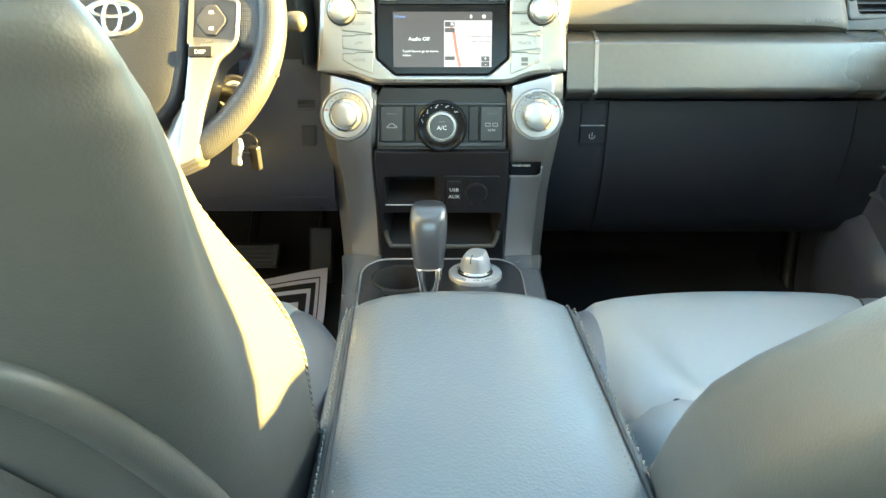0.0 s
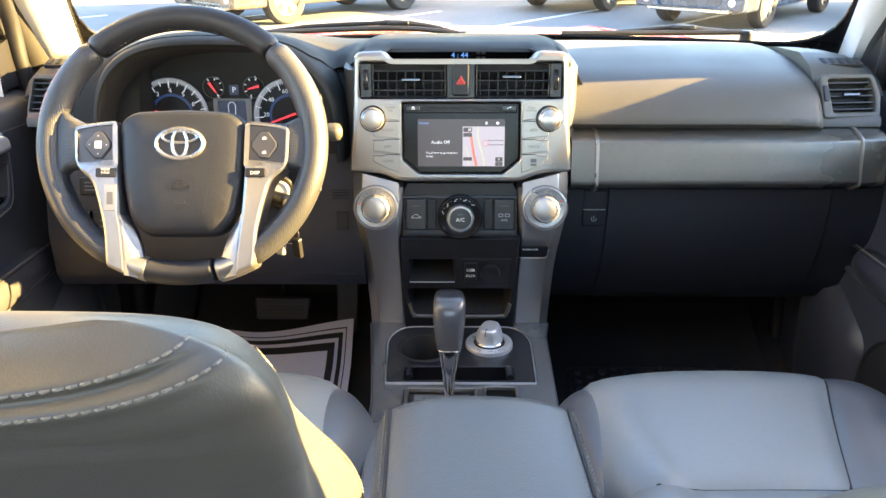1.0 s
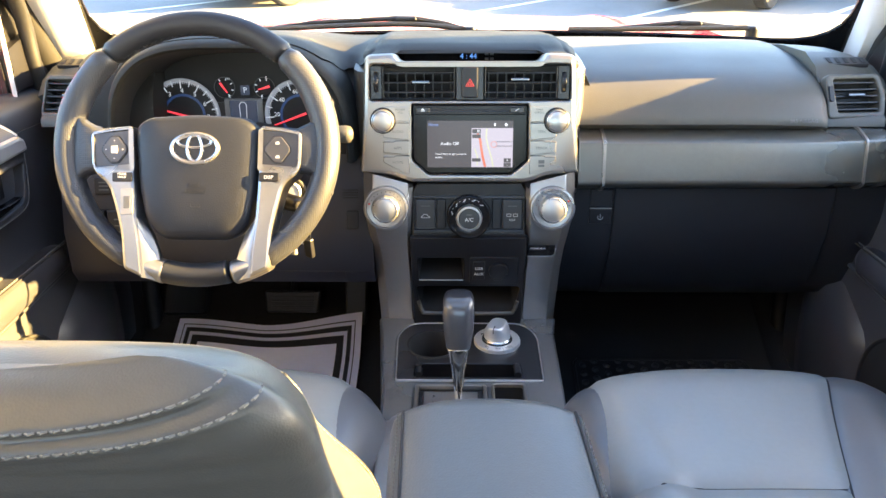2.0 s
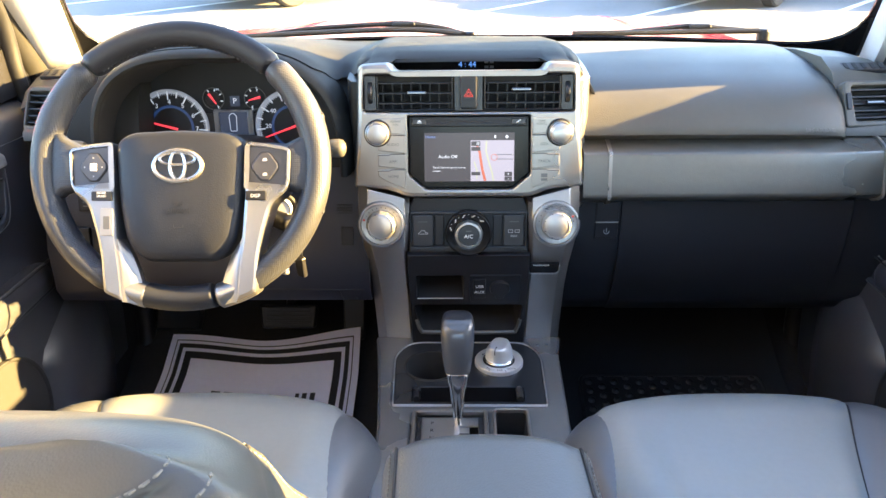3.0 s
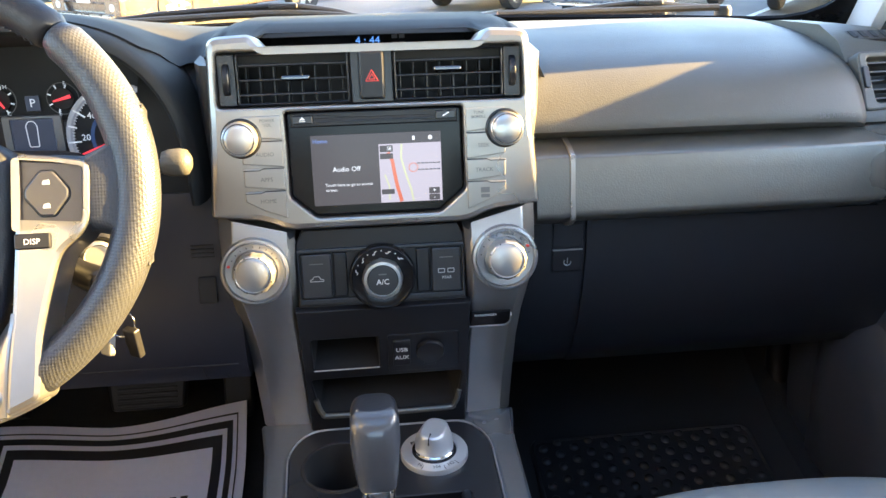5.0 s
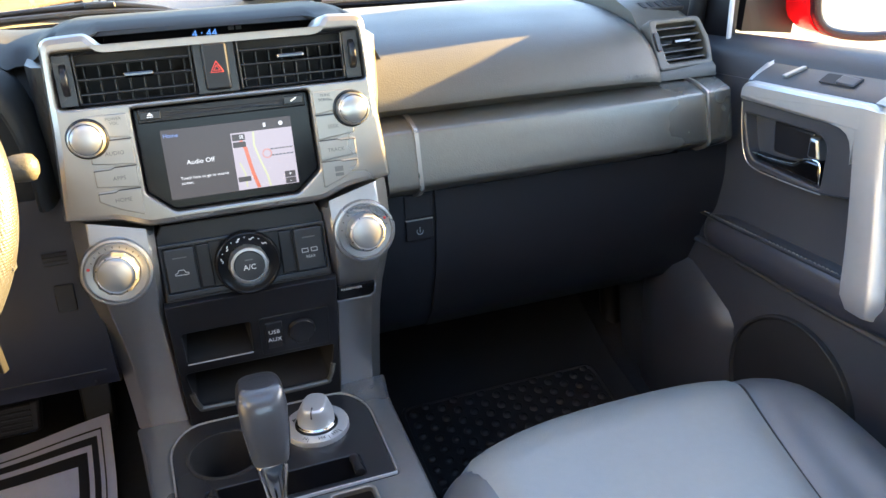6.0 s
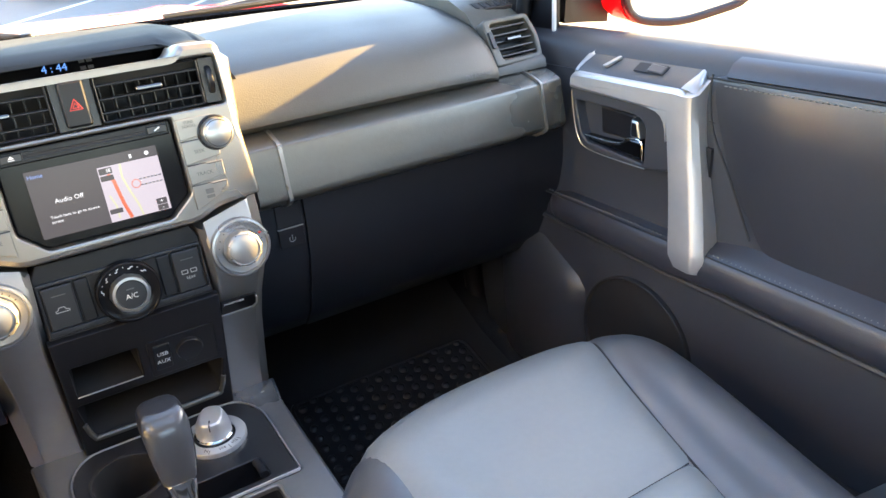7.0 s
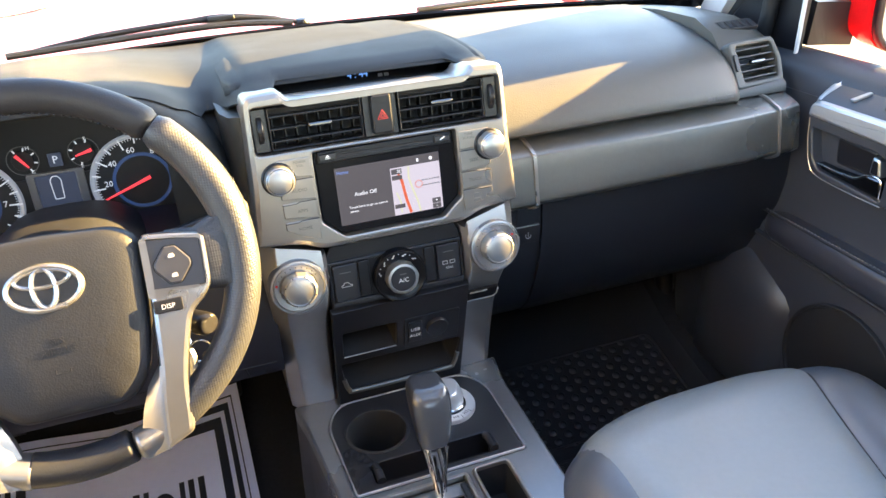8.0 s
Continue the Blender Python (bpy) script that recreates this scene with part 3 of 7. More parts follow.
sheet(bm, [[(x, y, bonnet(x, y)) for y in [0.56 + 1.26 * j / 20 for j in range(21)]] for x in [-0.80 + 1.6 * i / 24 for i in range(25)]], 0.02)
solid("bonnet", bm, RED_PAINT, "glossy red car bonnet in the sun", "bonnet", kind="structure")
bm = B()
sheet(bm, [[(x, y, z - 0.03 * (x / 0.75) ** 2) for y, z in ((0.40, 1.10), (0.45, 1.150), (0.52, 1.135), (0.60, 1.10))] for x in [-0.78 + 1.56 * i / 12 for i in range(13)]], 0.006)
solid("cowl", bm, BLACK_MATT, "matt black plastic cowl below the windscreen", "cowl", kind="structure")
for x0, xc, x1, top in ((-0.42, -0.145, 0.01, 1.197), (0.24, 0.445, 0.60, 1.187)):
    w = thing("wiper", (xc, 0.47, 1.15), "black windscreen wiper resting on the cowl", "wiper", "windscreen wipers")
    b = B()
    sweep(b, smooth_path([(x0, 0.440, 1.176), (x0 + 0.10, 0.445, top - 0.010), (xc, 0.452, top - 0.003), (xc + 0.08, 0.455, top - 0.010), (x1, 0.460, 1.170)]), [0.002] + [0.004] * 5 + [0.006] * 6 + [0.008] * 4 + [0.007] * 5 + [0.005] * 3 + [0.004], n=10, flat=0.8)
    part("arm", b, BLACK, w, smooth=60)
    b = B()
    sweep(b, smooth_path([(x0 - 0.03, 0.425, 1.176), (xc, 0.438, top - 0.012), (x1 - 0.02, 0.438, 1.176)]), 0.0055, n=8)
    part("blade", b, RUBBER, w)
    b = B()
    plate(b, rect(-0.022, -0.006, 0.022, 0.006, 0.003), 0.007, pose(xc + 0.02, 0.447, top - 0.005), ch=0.003)
    part("blade_clip", b, BLACK, w)
    b = B()
    lathe(b, [(0.014, -0.02), (0.014, 0.02), (0.010, 0.026), (0, 0.027)], pose(x1, 0.462, 1.15), 16)
    part("pivot_cap", b, BLACK, w)

# ---- dashboard ----
def smooth2(p, n=3):
    return [(q.x, q.y) for q in smooth_path([(a, b, 0) for a, b in p], n)]


dash = thing("dashboard", (0, 0.1, 0.9), "dark slate grey moulded plastic car dashboard", "dashboard", kind="structure")
# y, z of the pad from the windscreen to the crease above the trim band
PAD = [(0.44, 1.13), (0.42, 1.158), (0.36, 1.172), (0.26, 1.181), (0.16, 1.180), (0.10, 1.173), (0.05, 1.163), (0.014, 1.146), (-0.010, 1.122), (-0.020, 1.099), (0.010, 1.083)]
BELOW = [(0.10, 1.05), (0.44, 1.05)]


def pad_ring(x, dy=0.0, dz=0.0, k=0.0):
    """k: how far the section drops forward towards the doors."""
    return [V((x, y + dy * (1 if y < 0.3 else 0.2) - 0.07 * k * (1 if y > 0.3 else 0), z + dz * (1 if y < 0.4 else 0))) for y, z in smooth2(PAD)] + [V((x, y, z)) for y, z in BELOW]


bm = B()
loft(bm, [pad_ring(x, dy, dz, k) for x, dy, dz, k in ((0.166, 0.0, 0.002, 0), (0.175, 0.0, 0, 0), (0.25, 0, 0, 0), (0.35, 0, 0, 0.1), (0.45, 0.002, -0.001, 0.3), (0.52, 0.005, -0.003, 0.5), (0.555, 0.010, -0.006, 0.7), (0.567, 0.014, -0.009, 0.75), (0.571, 0.020, -0.013, 0.75))])
pad = part("passenger_pad", bm, DASH, dash, "slate grey grained airbag panel", smooth=50)
lettering("SRS AIRBAG", 0.0085, basis((0.525, -0.0155, 1.103), (1, 0.02, 0), (0, 0.35, 0.94)), PRINT_GREY, pad)
# driver's side, either side of the instruments
FACE = [(0.44, 1.13), (0.42, 1.160), (0.32, 1.178), (0.18, 1.192), (0.09, 1.193), (0.045, 1.186), (0.015, 1.168), (-0.006, 1.135), (-0.020, 1.08), (-0.028, 1.03), (-0.030, 0.99), (0.10, 0.98), (0.44, 1.05)]
for x0, x1 in ((-0.625, -0.50), (-0.245, -0.155)):
    bm = B()
    dz = 0.0 if x0 < -0.5 else -0.006
    loft(bm, [[V((x, y - dz, z + dz)) for y, z in smooth2(FACE[:-2]) + FACE[-2:]] for x in (x0, (x0 + x1) / 2, x1)])
    part("driver_face", bm, HOOD, dash, smooth=50)
# centre hood over the clock
bm = B()
CEN = [(0.44, 1.13), (0.42, 1.160), (0.34, 1.182), (0.22, 1.199), (0.12, 1.2090), (0.05, 1.2120), (0.018, 1.2110), (0.006, 1.2085), (0.002, 1.205), (0.02, 1.203), (0.075, 1.200), (0.08, 1.17), (0.08, 1.05), (0.44, 1.05)]
rings = []
for x, dz, dy in ((-0.166, -0.008, 0.012), (-0.150, 0, 0), (0, 0.001, 0), (0.150, 0, 0), (0.166, -0.008, 0.012)):
    rings.append([V((x, y + (dy if y < 0.06 else 0), z + (dz if 1.16 < z else 0))) for y, z in CEN])
loft(bm, rings)
part("centre_hood", bm, HOOD, dash, smooth=60)


def along(p, y):
    """Height of a section, given from the windscreen rearwards, at the depth y."""
    for (ya, za), (yb, zb) in zip(p, p[1:]):
        if y >= yb:
            return za + (zb - za) * (ya - y) / (ya - yb)
    return p[-1][1]


def soft_max(a, b, k):
    h = max(k - abs(a - b), 0.0) / k
    return max(a, b) + h * h * k / 4


FACE_S, CEN_S = smooth2(FACE[:9], 4), smooth2(CEN[:8], 4)
CREST = smooth2([(0.43, 0.110), (0.34, 0.132), (0.22, 0.152), (0.10, 0.170), (0.0, 0.184), (-0.05, 0.186), (-0.07, 0.184)], 4)


def dash_height(x, y):
    """One flowing skin: plain shelf, hump over the instruments, hood over the clock."""
    z = along(FACE_S, y) - 0.06 * max(0.0, min(1.0, (x - 0.06) / 0.08))
    a = 0.196 + 0.09 * max(y, 0.0)
    c = min(abs(x + 0.368) / a, 1.0)
    p = 3.0 - 1.8 * max(y, 0.0)
    z = soft_max(z, 1.05 + along(CREST, y) * (1 - c ** p) ** (1 / p), 0.022)
    e = max(0.0, (abs(x) - 0.128) / 0.062)
    return soft_max(z, along(CEN_S, max(y, 0.002)) - 0.055 * e ** 2.2, 0.018)


def dash_lip(x):
    """How far the skin reaches towards the seats."""
    p = [(-0.60, -0.004), (-0.556, -0.004), (-0.540, -0.040), (-0.225, -0.040), (-0.205, -0.010), (-0.188, 0.028), (-0.176, 0.022), (-0.166, -0.006), (-0.154, -0.034), (-0.118, -0.034), (-0.106, 0.006), (0.106, 0.006), (0.118, -0.034), (0.154, -0.034), (0.166, -0.006), (0.176, 0.022), (0.30, 0.028)]
    for (xa, ya), (xb, yb) in zip(p, p[1:]):
        if x <= xb:
            k = (x - xa) / (xb - xa)
            return ya + (yb - ya) * k * k * (3 - 2 * k)


bm = B()
grid = []
for i in range(133):
    x = -0.575 + 0.006 * i
    if x > 0.205:
        break
    lip = dash_lip(x)
    grid.append([V((x, y, dash_height(x, y) + 0.0035 * min(1.0, 0.25 + (y - lip) / 0.04))) for y in (lip + (0.42 - lip) * (j / 30) ** 1.6 for j in range(31))])
sheet(bm, grid, 0.003)
part("dash_top", bm, HOOD, dash, "slate grey soft moulded dashboard top", smooth=60)
# cheeks beside the centre stack
for s in (-1, 1):
    bm = B()
    loft(bm, [[V((s * x, y, z)) for x, y in ((0.158, -0.035), (0.170, -0.030), (0.178, -0.010), (0.181, 0.05), (0.181, 0.2), (0.150, 0.2), (0.150, -0.03))] for z in (0.985, 1.05, 1.12, 1.16, 1.185)])
    part("stack_cheek", bm, SILVER if s > 0 else DASH, dash, smooth=50)

# passenger trim band, with its lighter end caps
BAND_P = [(0.02, 1.086), (-0.006, 1.0852), (-0.022, 1.0815), (-0.0370, 1.0768), (-0.0392, 1.0756), (-0.0410, 1.0735), (-0.0450, 1.0570), (-0.0500, 1.0370), (-0.0545, 1.0190), (-0.0546, 1.0145), (-0.0530, 1.0110), (-0.044, 1.0040), (-0.030, 0.9975), (0.02, 0.996)]


def band(x0, x1, mat, grow=0.0, bend=True, label="", n=8):
    b = B()
    rings = []
    for i in range(n + 1):
        x = x0 + (x1 - x0) * i / n
        f = max(0.0, (abs(x) - 0.50) / 0.16) if bend else 0
        rings.append([V((x, y - grow * (1 if y < 0 else 0) + 0.012 * f * f, z + (grow if z > 1.05 else -grow))) for y, z in BAND_P])
    loft(b, rings)
    return part("trim_band", b, mat, dash, label, smooth=28)


band(0.214, 0.618, BAND, label="grey metallic trim band")
band(0.172, 0.209, BAND, 0.001, label="gunmetal end of the trim band")
band(0.2090, 0.2140, SILVER, 0.0035, label="bright silver edge of the trim band", n=1)
band(0.618, 0.622, SILVER, 0.003, label="bright silver edge of the trim band", n=1)
band(0.622, 0.662, BAND, 0.001, label="grey metallic end of the trim band")
# glove box and lower dash on the passenger's side
bm = B()
GLOVE = [(0.03, 0.995), (-0.012, 0.990), (-0.014, 0.95), (-0.010, 0.90), (0.002, 0.85), (0.022, 0.80), (0.050, 0.765), (0.10, 0.745), (0.30, 0.74), (0.30, 0.995)]
loft(bm, [[V((x, y, z)) for y, z in GLOVE] for x in (0.242, 0.30, 0.4, 0.5, 0.60)])
glove = part("glove_box", bm, DASH_LOW, dash, "dark glove box door", smooth=40)
bm = B()
loft(bm, [[V((x, y + 0.004, z)) for y, z in GLOVE] for x in (0.150, 0.20, 0.2412)])
part("lower_panel", bm, DASH_LOW, dash, smooth=40)
bm = B()
loft(bm, [[V((x, y + 0.004, z)) for y, z in GLOVE] for x in (0.603, 0.64, 0.70)])
part("lower_panel", bm, DASH_LOW, dash, smooth=40)
GM = basis((0.220, -0.0095, 0.945), (1, 0, 0), (0, 0.02, 1))
bm = B()
plate(bm, rect(-0.018, 0.012, 0.018, 0.042, 0.002), 0.002, GM, ch=0.001)
part("cover", bm, DASH_LOW, dash)
bm = B()
plate(bm, rect(-0.018, -0.018, 0.018, 0.009, 0.002), 0.003, GM, ch=0.001)
btn = part("catch_switch", bm, BLACK, dash, "small black switch with a white symbol")
bm = B()
sweep(bm, [GM @ V((0.0042 * math.cos(a), -0.006 + 0.0042 * math.sin(a), 0.0032)) for a in [radians(140 + 26 * k) for k in range(10)]], 0.0006, n=6)
sweep(bm, [GM @ V((0, -0.0075, 0.0032)), GM @ V((0, -0.0005, 0.0032))], 0.0006, n=6)
part("symbol", bm, DIAL_RING, btn)
bm = B()
plate(bm, rect(-0.018, 0.0088, 0.018, 0.0100), 0.0034, GM, ch=0.0004)
part("switch_edge", bm, SILVER_DARK, btn)
# knee panel on the driver's side
bm = B()
KNEE = [(0.03, 1.06), (-0.02, 1.05), (-0.04, 1.00), (-0.06, 0.93), (-0.062, 0.86), (-0.05, 0.836), (-0.03, 0.83), (0.15, 0.84), (0.15, 1.06)]
loft(bm, [[V((x, y, z)) for y, z in KNEE] for x in (-0.66, -0.55, -0.4, -0.25, -0.155)])
knee = part("knee_panel", bm, KNEE_GREY, dash, "dark lower dash panel", smooth=40)


def side_vent(s):
    """Outboard air vent with slats, tab, thumb wheel and the small demister above it."""
    far = 0.030 if s < 0 else 0.0
    M = basis((s * (0.618 + far), 0.028, 1.134), (1, 0.10 * s, 0), (0, 0.50, 0.87))
    b = B()
    plate(b, rounded([(-0.048, -0.037), (0.046, -0.037), (0.052, 0.0), (0.043, 0.035), (-0.046, 0.035)], 0.008), 0.03, M, holes=[rounded([(-0.030 if s > 0 else -0.044, -0.028), (0.038 if s > 0 else 0.030, -0.028), (0.042 if s > 0 else 0.030, 0.0), (0.036 if s > 0 else 0.028, 0.027), (-0.034 if s > 0 else -0.042, 0.027)], 0.005)], z0=-0.03, ch=0.003)
    v = part("side_vent", b, DASH, dash, "outboard air vent")
    b = B()
    plate(b, rect(-0.045, -0.034, 0.045, 0.033), 0.004, M, z0=-0.034, ch=0.0005)
    part("backing", b, BLACK_MATT, v)
    for k in range(5):
        b = B()
        y = -0.022 + 0.0108 * k
        plate(b, rect(-0.043, y - 0.0012, 0.040, y + 0.0012), 0.012, M @ Matrix.Translation((0, 0, -0.016)), ch=0.0005)
        part("slat", b, BLACK, v)
    b = B()
    sweep(b, [M @ V((-0.012, 0.0005, 0.0)), M @ V((0.014, 0.0005, 0.0))], 0.0032, n=8)
    part("tab", b, VENT_TAB, v, "dark chrome vent tab")
    b = B()
    x = -0.040 * s
    plate(b, rect(x - 0.004, -0.010, x + 0.004, 0.016, 0.003), 0.003, M, ch=0.001)
    part("thumb_wheel", b, BLACK, v)
    N = basis((s * (0.622 + far), 0.092, 1.1745), (1, 0, 0), (0, 0.93, 0.30))
    b = B()
    plate(b, rounded([(-0.036, -0.012), (0.036, -0.012), (0.034, 0.012), (-0.034, 0.012)], 0.004), 0.006, N, z0=-0.004, ch=0.001)
    dm = part("demister", b, BLACK, dash)
    for k in range(5):
        b = B()
        plate(b, rect(-0.030 + 0.0135 * k, -0.008, -0.024 + 0.0135 * k, 0.008), 0.002, N, z0=0.001, ch=0.0003)
        part("fin", b, BLACK_MATT, dm)
    b = B()
    loft(b, [[V((s * x, y + dy, z + dz)) for y, z in ((0.40, 1.12), (0.34, 1.162), (0.22, 1.180), (0.12, 1.186), (0.075, 1.172), (0.05, 1.15), (0.10, 1.09), (0.40, 1.05))] for x, dy, dz in ((0.566, 0, 0), (0.60 + far, 0, -0.001), (0.645 + far, 0.005, -0.006), (0.668 + far, 0.015, -0.016), (0.70 + far, 0.03, -0.03))])
    part("dash_end", b, DASH, dash, smooth=50)
    b = B()
    loft(b, [[V((s * x, y, z)) for y, z in ((0.20, 1.11), (0.02, 1.108), (0.008, 1.10), (0.006, 1.088), (0.02, 1.084), (0.2, 1.05))] for x in (0.570, 0.62 + far, 0.664 + far)])
    part("dash_end", b, DASH, dash, smooth=50)


side_vent(1)
side_vent(-1)


# ---- seats ----
def seat(cx, s, back_x, foot_y, recline, label_state, rear_seam=True, tall=1.0, taper=0.0):
    """Front seat: cushion in five pieces, backrest with bolsters and seams. s: the side of the car on which it stands."""
    root = thing("front_seat", (cx, -0.5, 0.48), label_state, "car seat", "front seats")
    W, Y0, Y1 = 0.237, -0.248, -0.80

    def narrow(v):
        """How the cushion tapers from its front edge (v = 0) to its back."""
        f = min(1.0, max(0.0, (v - 0.12) / 0.70))
        return 1 - 0.02 * (1 - min(1, v * 5)) ** 2 - 0.30 * f * f * (3 - 2 * f)

    def top(u, v):
        """u across, v from the front edge back."""
        x = cx + W * u * narrow(v) * (0.90 if u * s > 0 else 1.0)
        bow = 0.075 * abs(u) ** 3.2 * (1 - min(1, v / 0.35)) ** 1.5
        y = Y0 - bow + (Y1 - Y0) * v
        a = min(1, max(0, (abs(u) - 0.70) / 0.30))
        b = min(1, max(0, (0.13 - v) / 0.13))
        side = 0.012 * math.exp(-((abs(u) - 0.80) / 0.14) ** 2) * min(1, v * 2.0)
        z = 0.788 + 0.006 * math.cos(u * 1.4) - 0.012 * v - 0.075 * (1 - math.sqrt(max(0, 1 - a ** 2.4))) - 0.08 * (1 - math.sqrt(max(0, 1 - b ** 2.2))) + side
        return V((x, y, z))

    def piece(name, u0, u1, v0, v1, mat, nu=10, nv=26, label=""):
        b = B()
        g = []
        for i in range(nu + 1):
            row = []
            for j in range(nv + 1):
                v = v0 + (v1 - v0) * (j / nv) ** (1.5 if v0 == 0 else 1.0)
                ua, ub = u0(v), u1(v)
                u = ua + (ub - ua) * i / nu
                p = top(u, v)
                eu = min(abs(u - ua) * W if abs(ua) < 1 else 9, abs(ub - u) * W if abs(ub) < 1 else 9)
                ev = min(abs(v - v0) * 0.55 if v0 > 0 else 9, abs(v1 - v) * 0.55 if v1 < 1 else 9)
                dip = 0.006 * math.exp(-min(eu, ev) / 0.006)
                row.append(p - V((0, 0, dip)))
            g.append(row)
        sheet(b, g, 0.03)
        return part(name, b, mat, root, label, smooth=60)

    def console_seam(v):
        """The seam beside the console runs straight back."""
        return -s * min(0.93, (0.192 - 0.015 * v) / (W * narrow(v)))

    def door_seam(v):
        """The seam beside the door runs inwards."""
        return s * max(0.05, (0.1405 - 0.190 * v + 0.045 * v * v) / (W * 0.90 * narrow(v)))

    def low_seam(v):
        return console_seam(v) if s > 0 else door_seam(v)

    def high_seam(v):
        return door_seam(v) if s > 0 else console_seam(v)

    piece("cushion_insert", low_seam, high_seam, 0.0, 0.485, LEATHER_GREY, 22, 30, "grey cushion centre")
    piece("cushion_insert", low_seam, high_seam, 0.49, 1.0, LEATHER_GREY, 22, 20, "grey cushion centre")
    piece("cushion_bolster", lambda v: -1.0, lambda v: low_seam(v) - 0.004, 0.0, 1.0, LEATHER_MID, 14, 36)
    piece("cushion_bolster", lambda v: high_seam(v) + 0.004, lambda v: 1.0, 0.0, 1.0, LEATHER_MID, 14, 36)
    for seam_of, v0, up in ((console_seam, 0.13, 0.0252), (door_seam, 0.045, 0.0266)):
        b = B()
        sweep(b, [top(seam_of(v0 + (0.93 - v0) * k / 48), v0 + (0.93 - v0) * k / 48) + V((0, 0.004 * max(0.0, 1 - k / 6), up)) for k in range(49)], 0.0016, n=6)
        part("seam", b, BLACK_MATT, root)
    b = B()
    sweep(b, [top(low_seam(0.4875) + (high_seam(0.4875) - low_seam(0.4875)) * k / 16, 0.4875) + V((0, 0, 0.0246)) for k in range(17)], 0.0014, n=6)
    part("seam", b, BLACK_MATT, root)
    b = B()
    rows = []
    for zz in (0.73, 0.66, 0.60, 0.55):
        k = 1.0 if zz > 0.6 else 0.95
        ring = []
        for q in range(48):
            a = 2 * math.pi * q / 48
            c, sn = math.cos(a), math.sin(a)
            ring.append(V((cx + W * (0.985 - 0.26 * max(0.0, -sn)) * k * math.copysign(abs(c) ** 0.35, c), (Y0 + Y1) / 2 + 0.005 - 0.01 * (1 - k) + 0.262 * k * math.copysign(abs(sn) ** 0.4, sn), zz)))
        rows.append(ring)
    loft(b, rows)
    part("cushion_skirt", b, LEATHER, root, smooth=60)
    for e in (-1, 1):
        b = B()
        block(b, cx + e * 0.17 - 0.025, -0.72, 0.47, cx + e * 0.17 + 0.025, -0.22, 0.56, 0.008)
        part("seat_rail", b, BLACK, root)
        b = B()
        block(b, cx + e * 0.245 - 0.014, -0.78, 0.60, cx + e * 0.245 + 0.014, -0.36, 0.72, 0.010, 0.01)
        part("side_cover", b, BLACK, root, "black plastic side cover")
    # backrest, lofted from its foot to its head along the recline
    lean = math.tan(radians(recline))
    foot = V((back_x, foot_y, 0.76))
    NB = 96
    if taper:
        WIDE = {-0.20: 0.212, -0.08: 0.2125, 0.0: 0.213, 0.08: 0.211, 0.15: 0.206, 0.22: 0.209, 0.27: 0.222, 0.305: 0.232, 0.335: 0.239, 0.370: 0.238, 0.392: 0.234, 0.408: 0.212, 0.416: 0.184, 0.419: 0.145}
    prof = [(-0.20, 0.222, 0.10, 0), (-0.08, 0.226, 0.11, 0), (0.0, 0.234, 0.12, 0.005), (0.08, 0.238, 0.125, 0.010), (0.15, 0.243, 0.125, 0.015), (0.22, 0.247, 0.122, 0.018), (0.27, 0.246, 0.12, 0.016), (0.305, 0.231, 0.12, 0.012), (0.335, 0.217, 0.116, 0.008), (0.370, 0.211, 0.11, 0.004), (0.392, 0.208, 0.10, 0), (0.408, 0.201, 0.086, 0), (0.416, 0.186, 0.06, 0), (0.419, 0.14, 0.025, 0)]
    CE, SE = (0.36, 0.45) if taper else (0.45, 0.6)
    if taper:
        prof = [(h, WIDE[h], t, wing) for h, w, t, wing in prof]

    HEAD_V = 0.38       # above this the section rolls over the head of the backrest

    def lifted(v):
        """Height that belongs to v, which runs on evenly round the head roll."""
        return v if v <= HEAD_V else HEAD_V + 0.039 * math.sin(min(1.0, (v - HEAD_V) / 0.08) * math.pi / 2)

    def at_height(h):
        for p, q in zip(prof, prof[1:]):
            if h <= q[0]:
                f = max(0.0, (h - p[0]) / (q[0] - p[0]))
                return [p[k] + (q[k] - p[k]) * f for k in (1, 2, 3)]
        return prof[-1][1:]

    def seam_height(u):
        return 0.4085 + 0.030 * abs(u) ** 3 if taper else 0.362 + 0.038 * abs(u) ** 3.0

    def back_at(a, v, out=0.0):
        h = lifted(v) if taper else v
        w, t, wing = at_height(h)
        if taper and v > HEAD_V:
            roll = max(0.0, math.cos(min(1.0, (v - HEAD_V) / 0.08) * math.pi / 2))
            w, t = 0.236 * (0.64 + 0.36 * roll ** 0.55), 0.105 * max(0.06, roll ** 0.8)
        c, sn = math.cos(a), math.sin(a)
        x = w * math.copysign(abs(c) ** CE, c)
        y = t * 0.5 * math.copysign(abs(sn) ** SE, sn)
        u = x / w
        if taper:       # the side bolsters flare forwards, the shoulders taper
            k = min(1.0, max(0.0, (h - 0.20) / 0.14))
            x *= 1 - (-0.16 + (taper + 0.16) * k * k * (3 - 2 * k)) * (y / (t * 0.5) + 1) / 2
        rear = max(0.0, -sn) ** 0.5
        if sn > 0:
            y += wing * 1.4 * abs(u) ** 4
        elif rear_seam:
            d = v - seam_height(u)
            out += 0.0022 * (math.exp(-((d - 0.009) / 0.005) ** 2) + math.exp(-((d + 0.009) / 0.005) ** 2)) - 0.0035 * math.exp(-(d / 0.0032) ** 2)
        lift = 0.020 * abs(u) ** 3 * rear * max(0.0, h / 0.45) ** 4
        up = h * tall if h > 0 else h
        p = V((foot.x + x, foot.y + y - up * lean, foot.z + up + lift))
        return p + V((0.4 * c, sn, 0.0)) * out

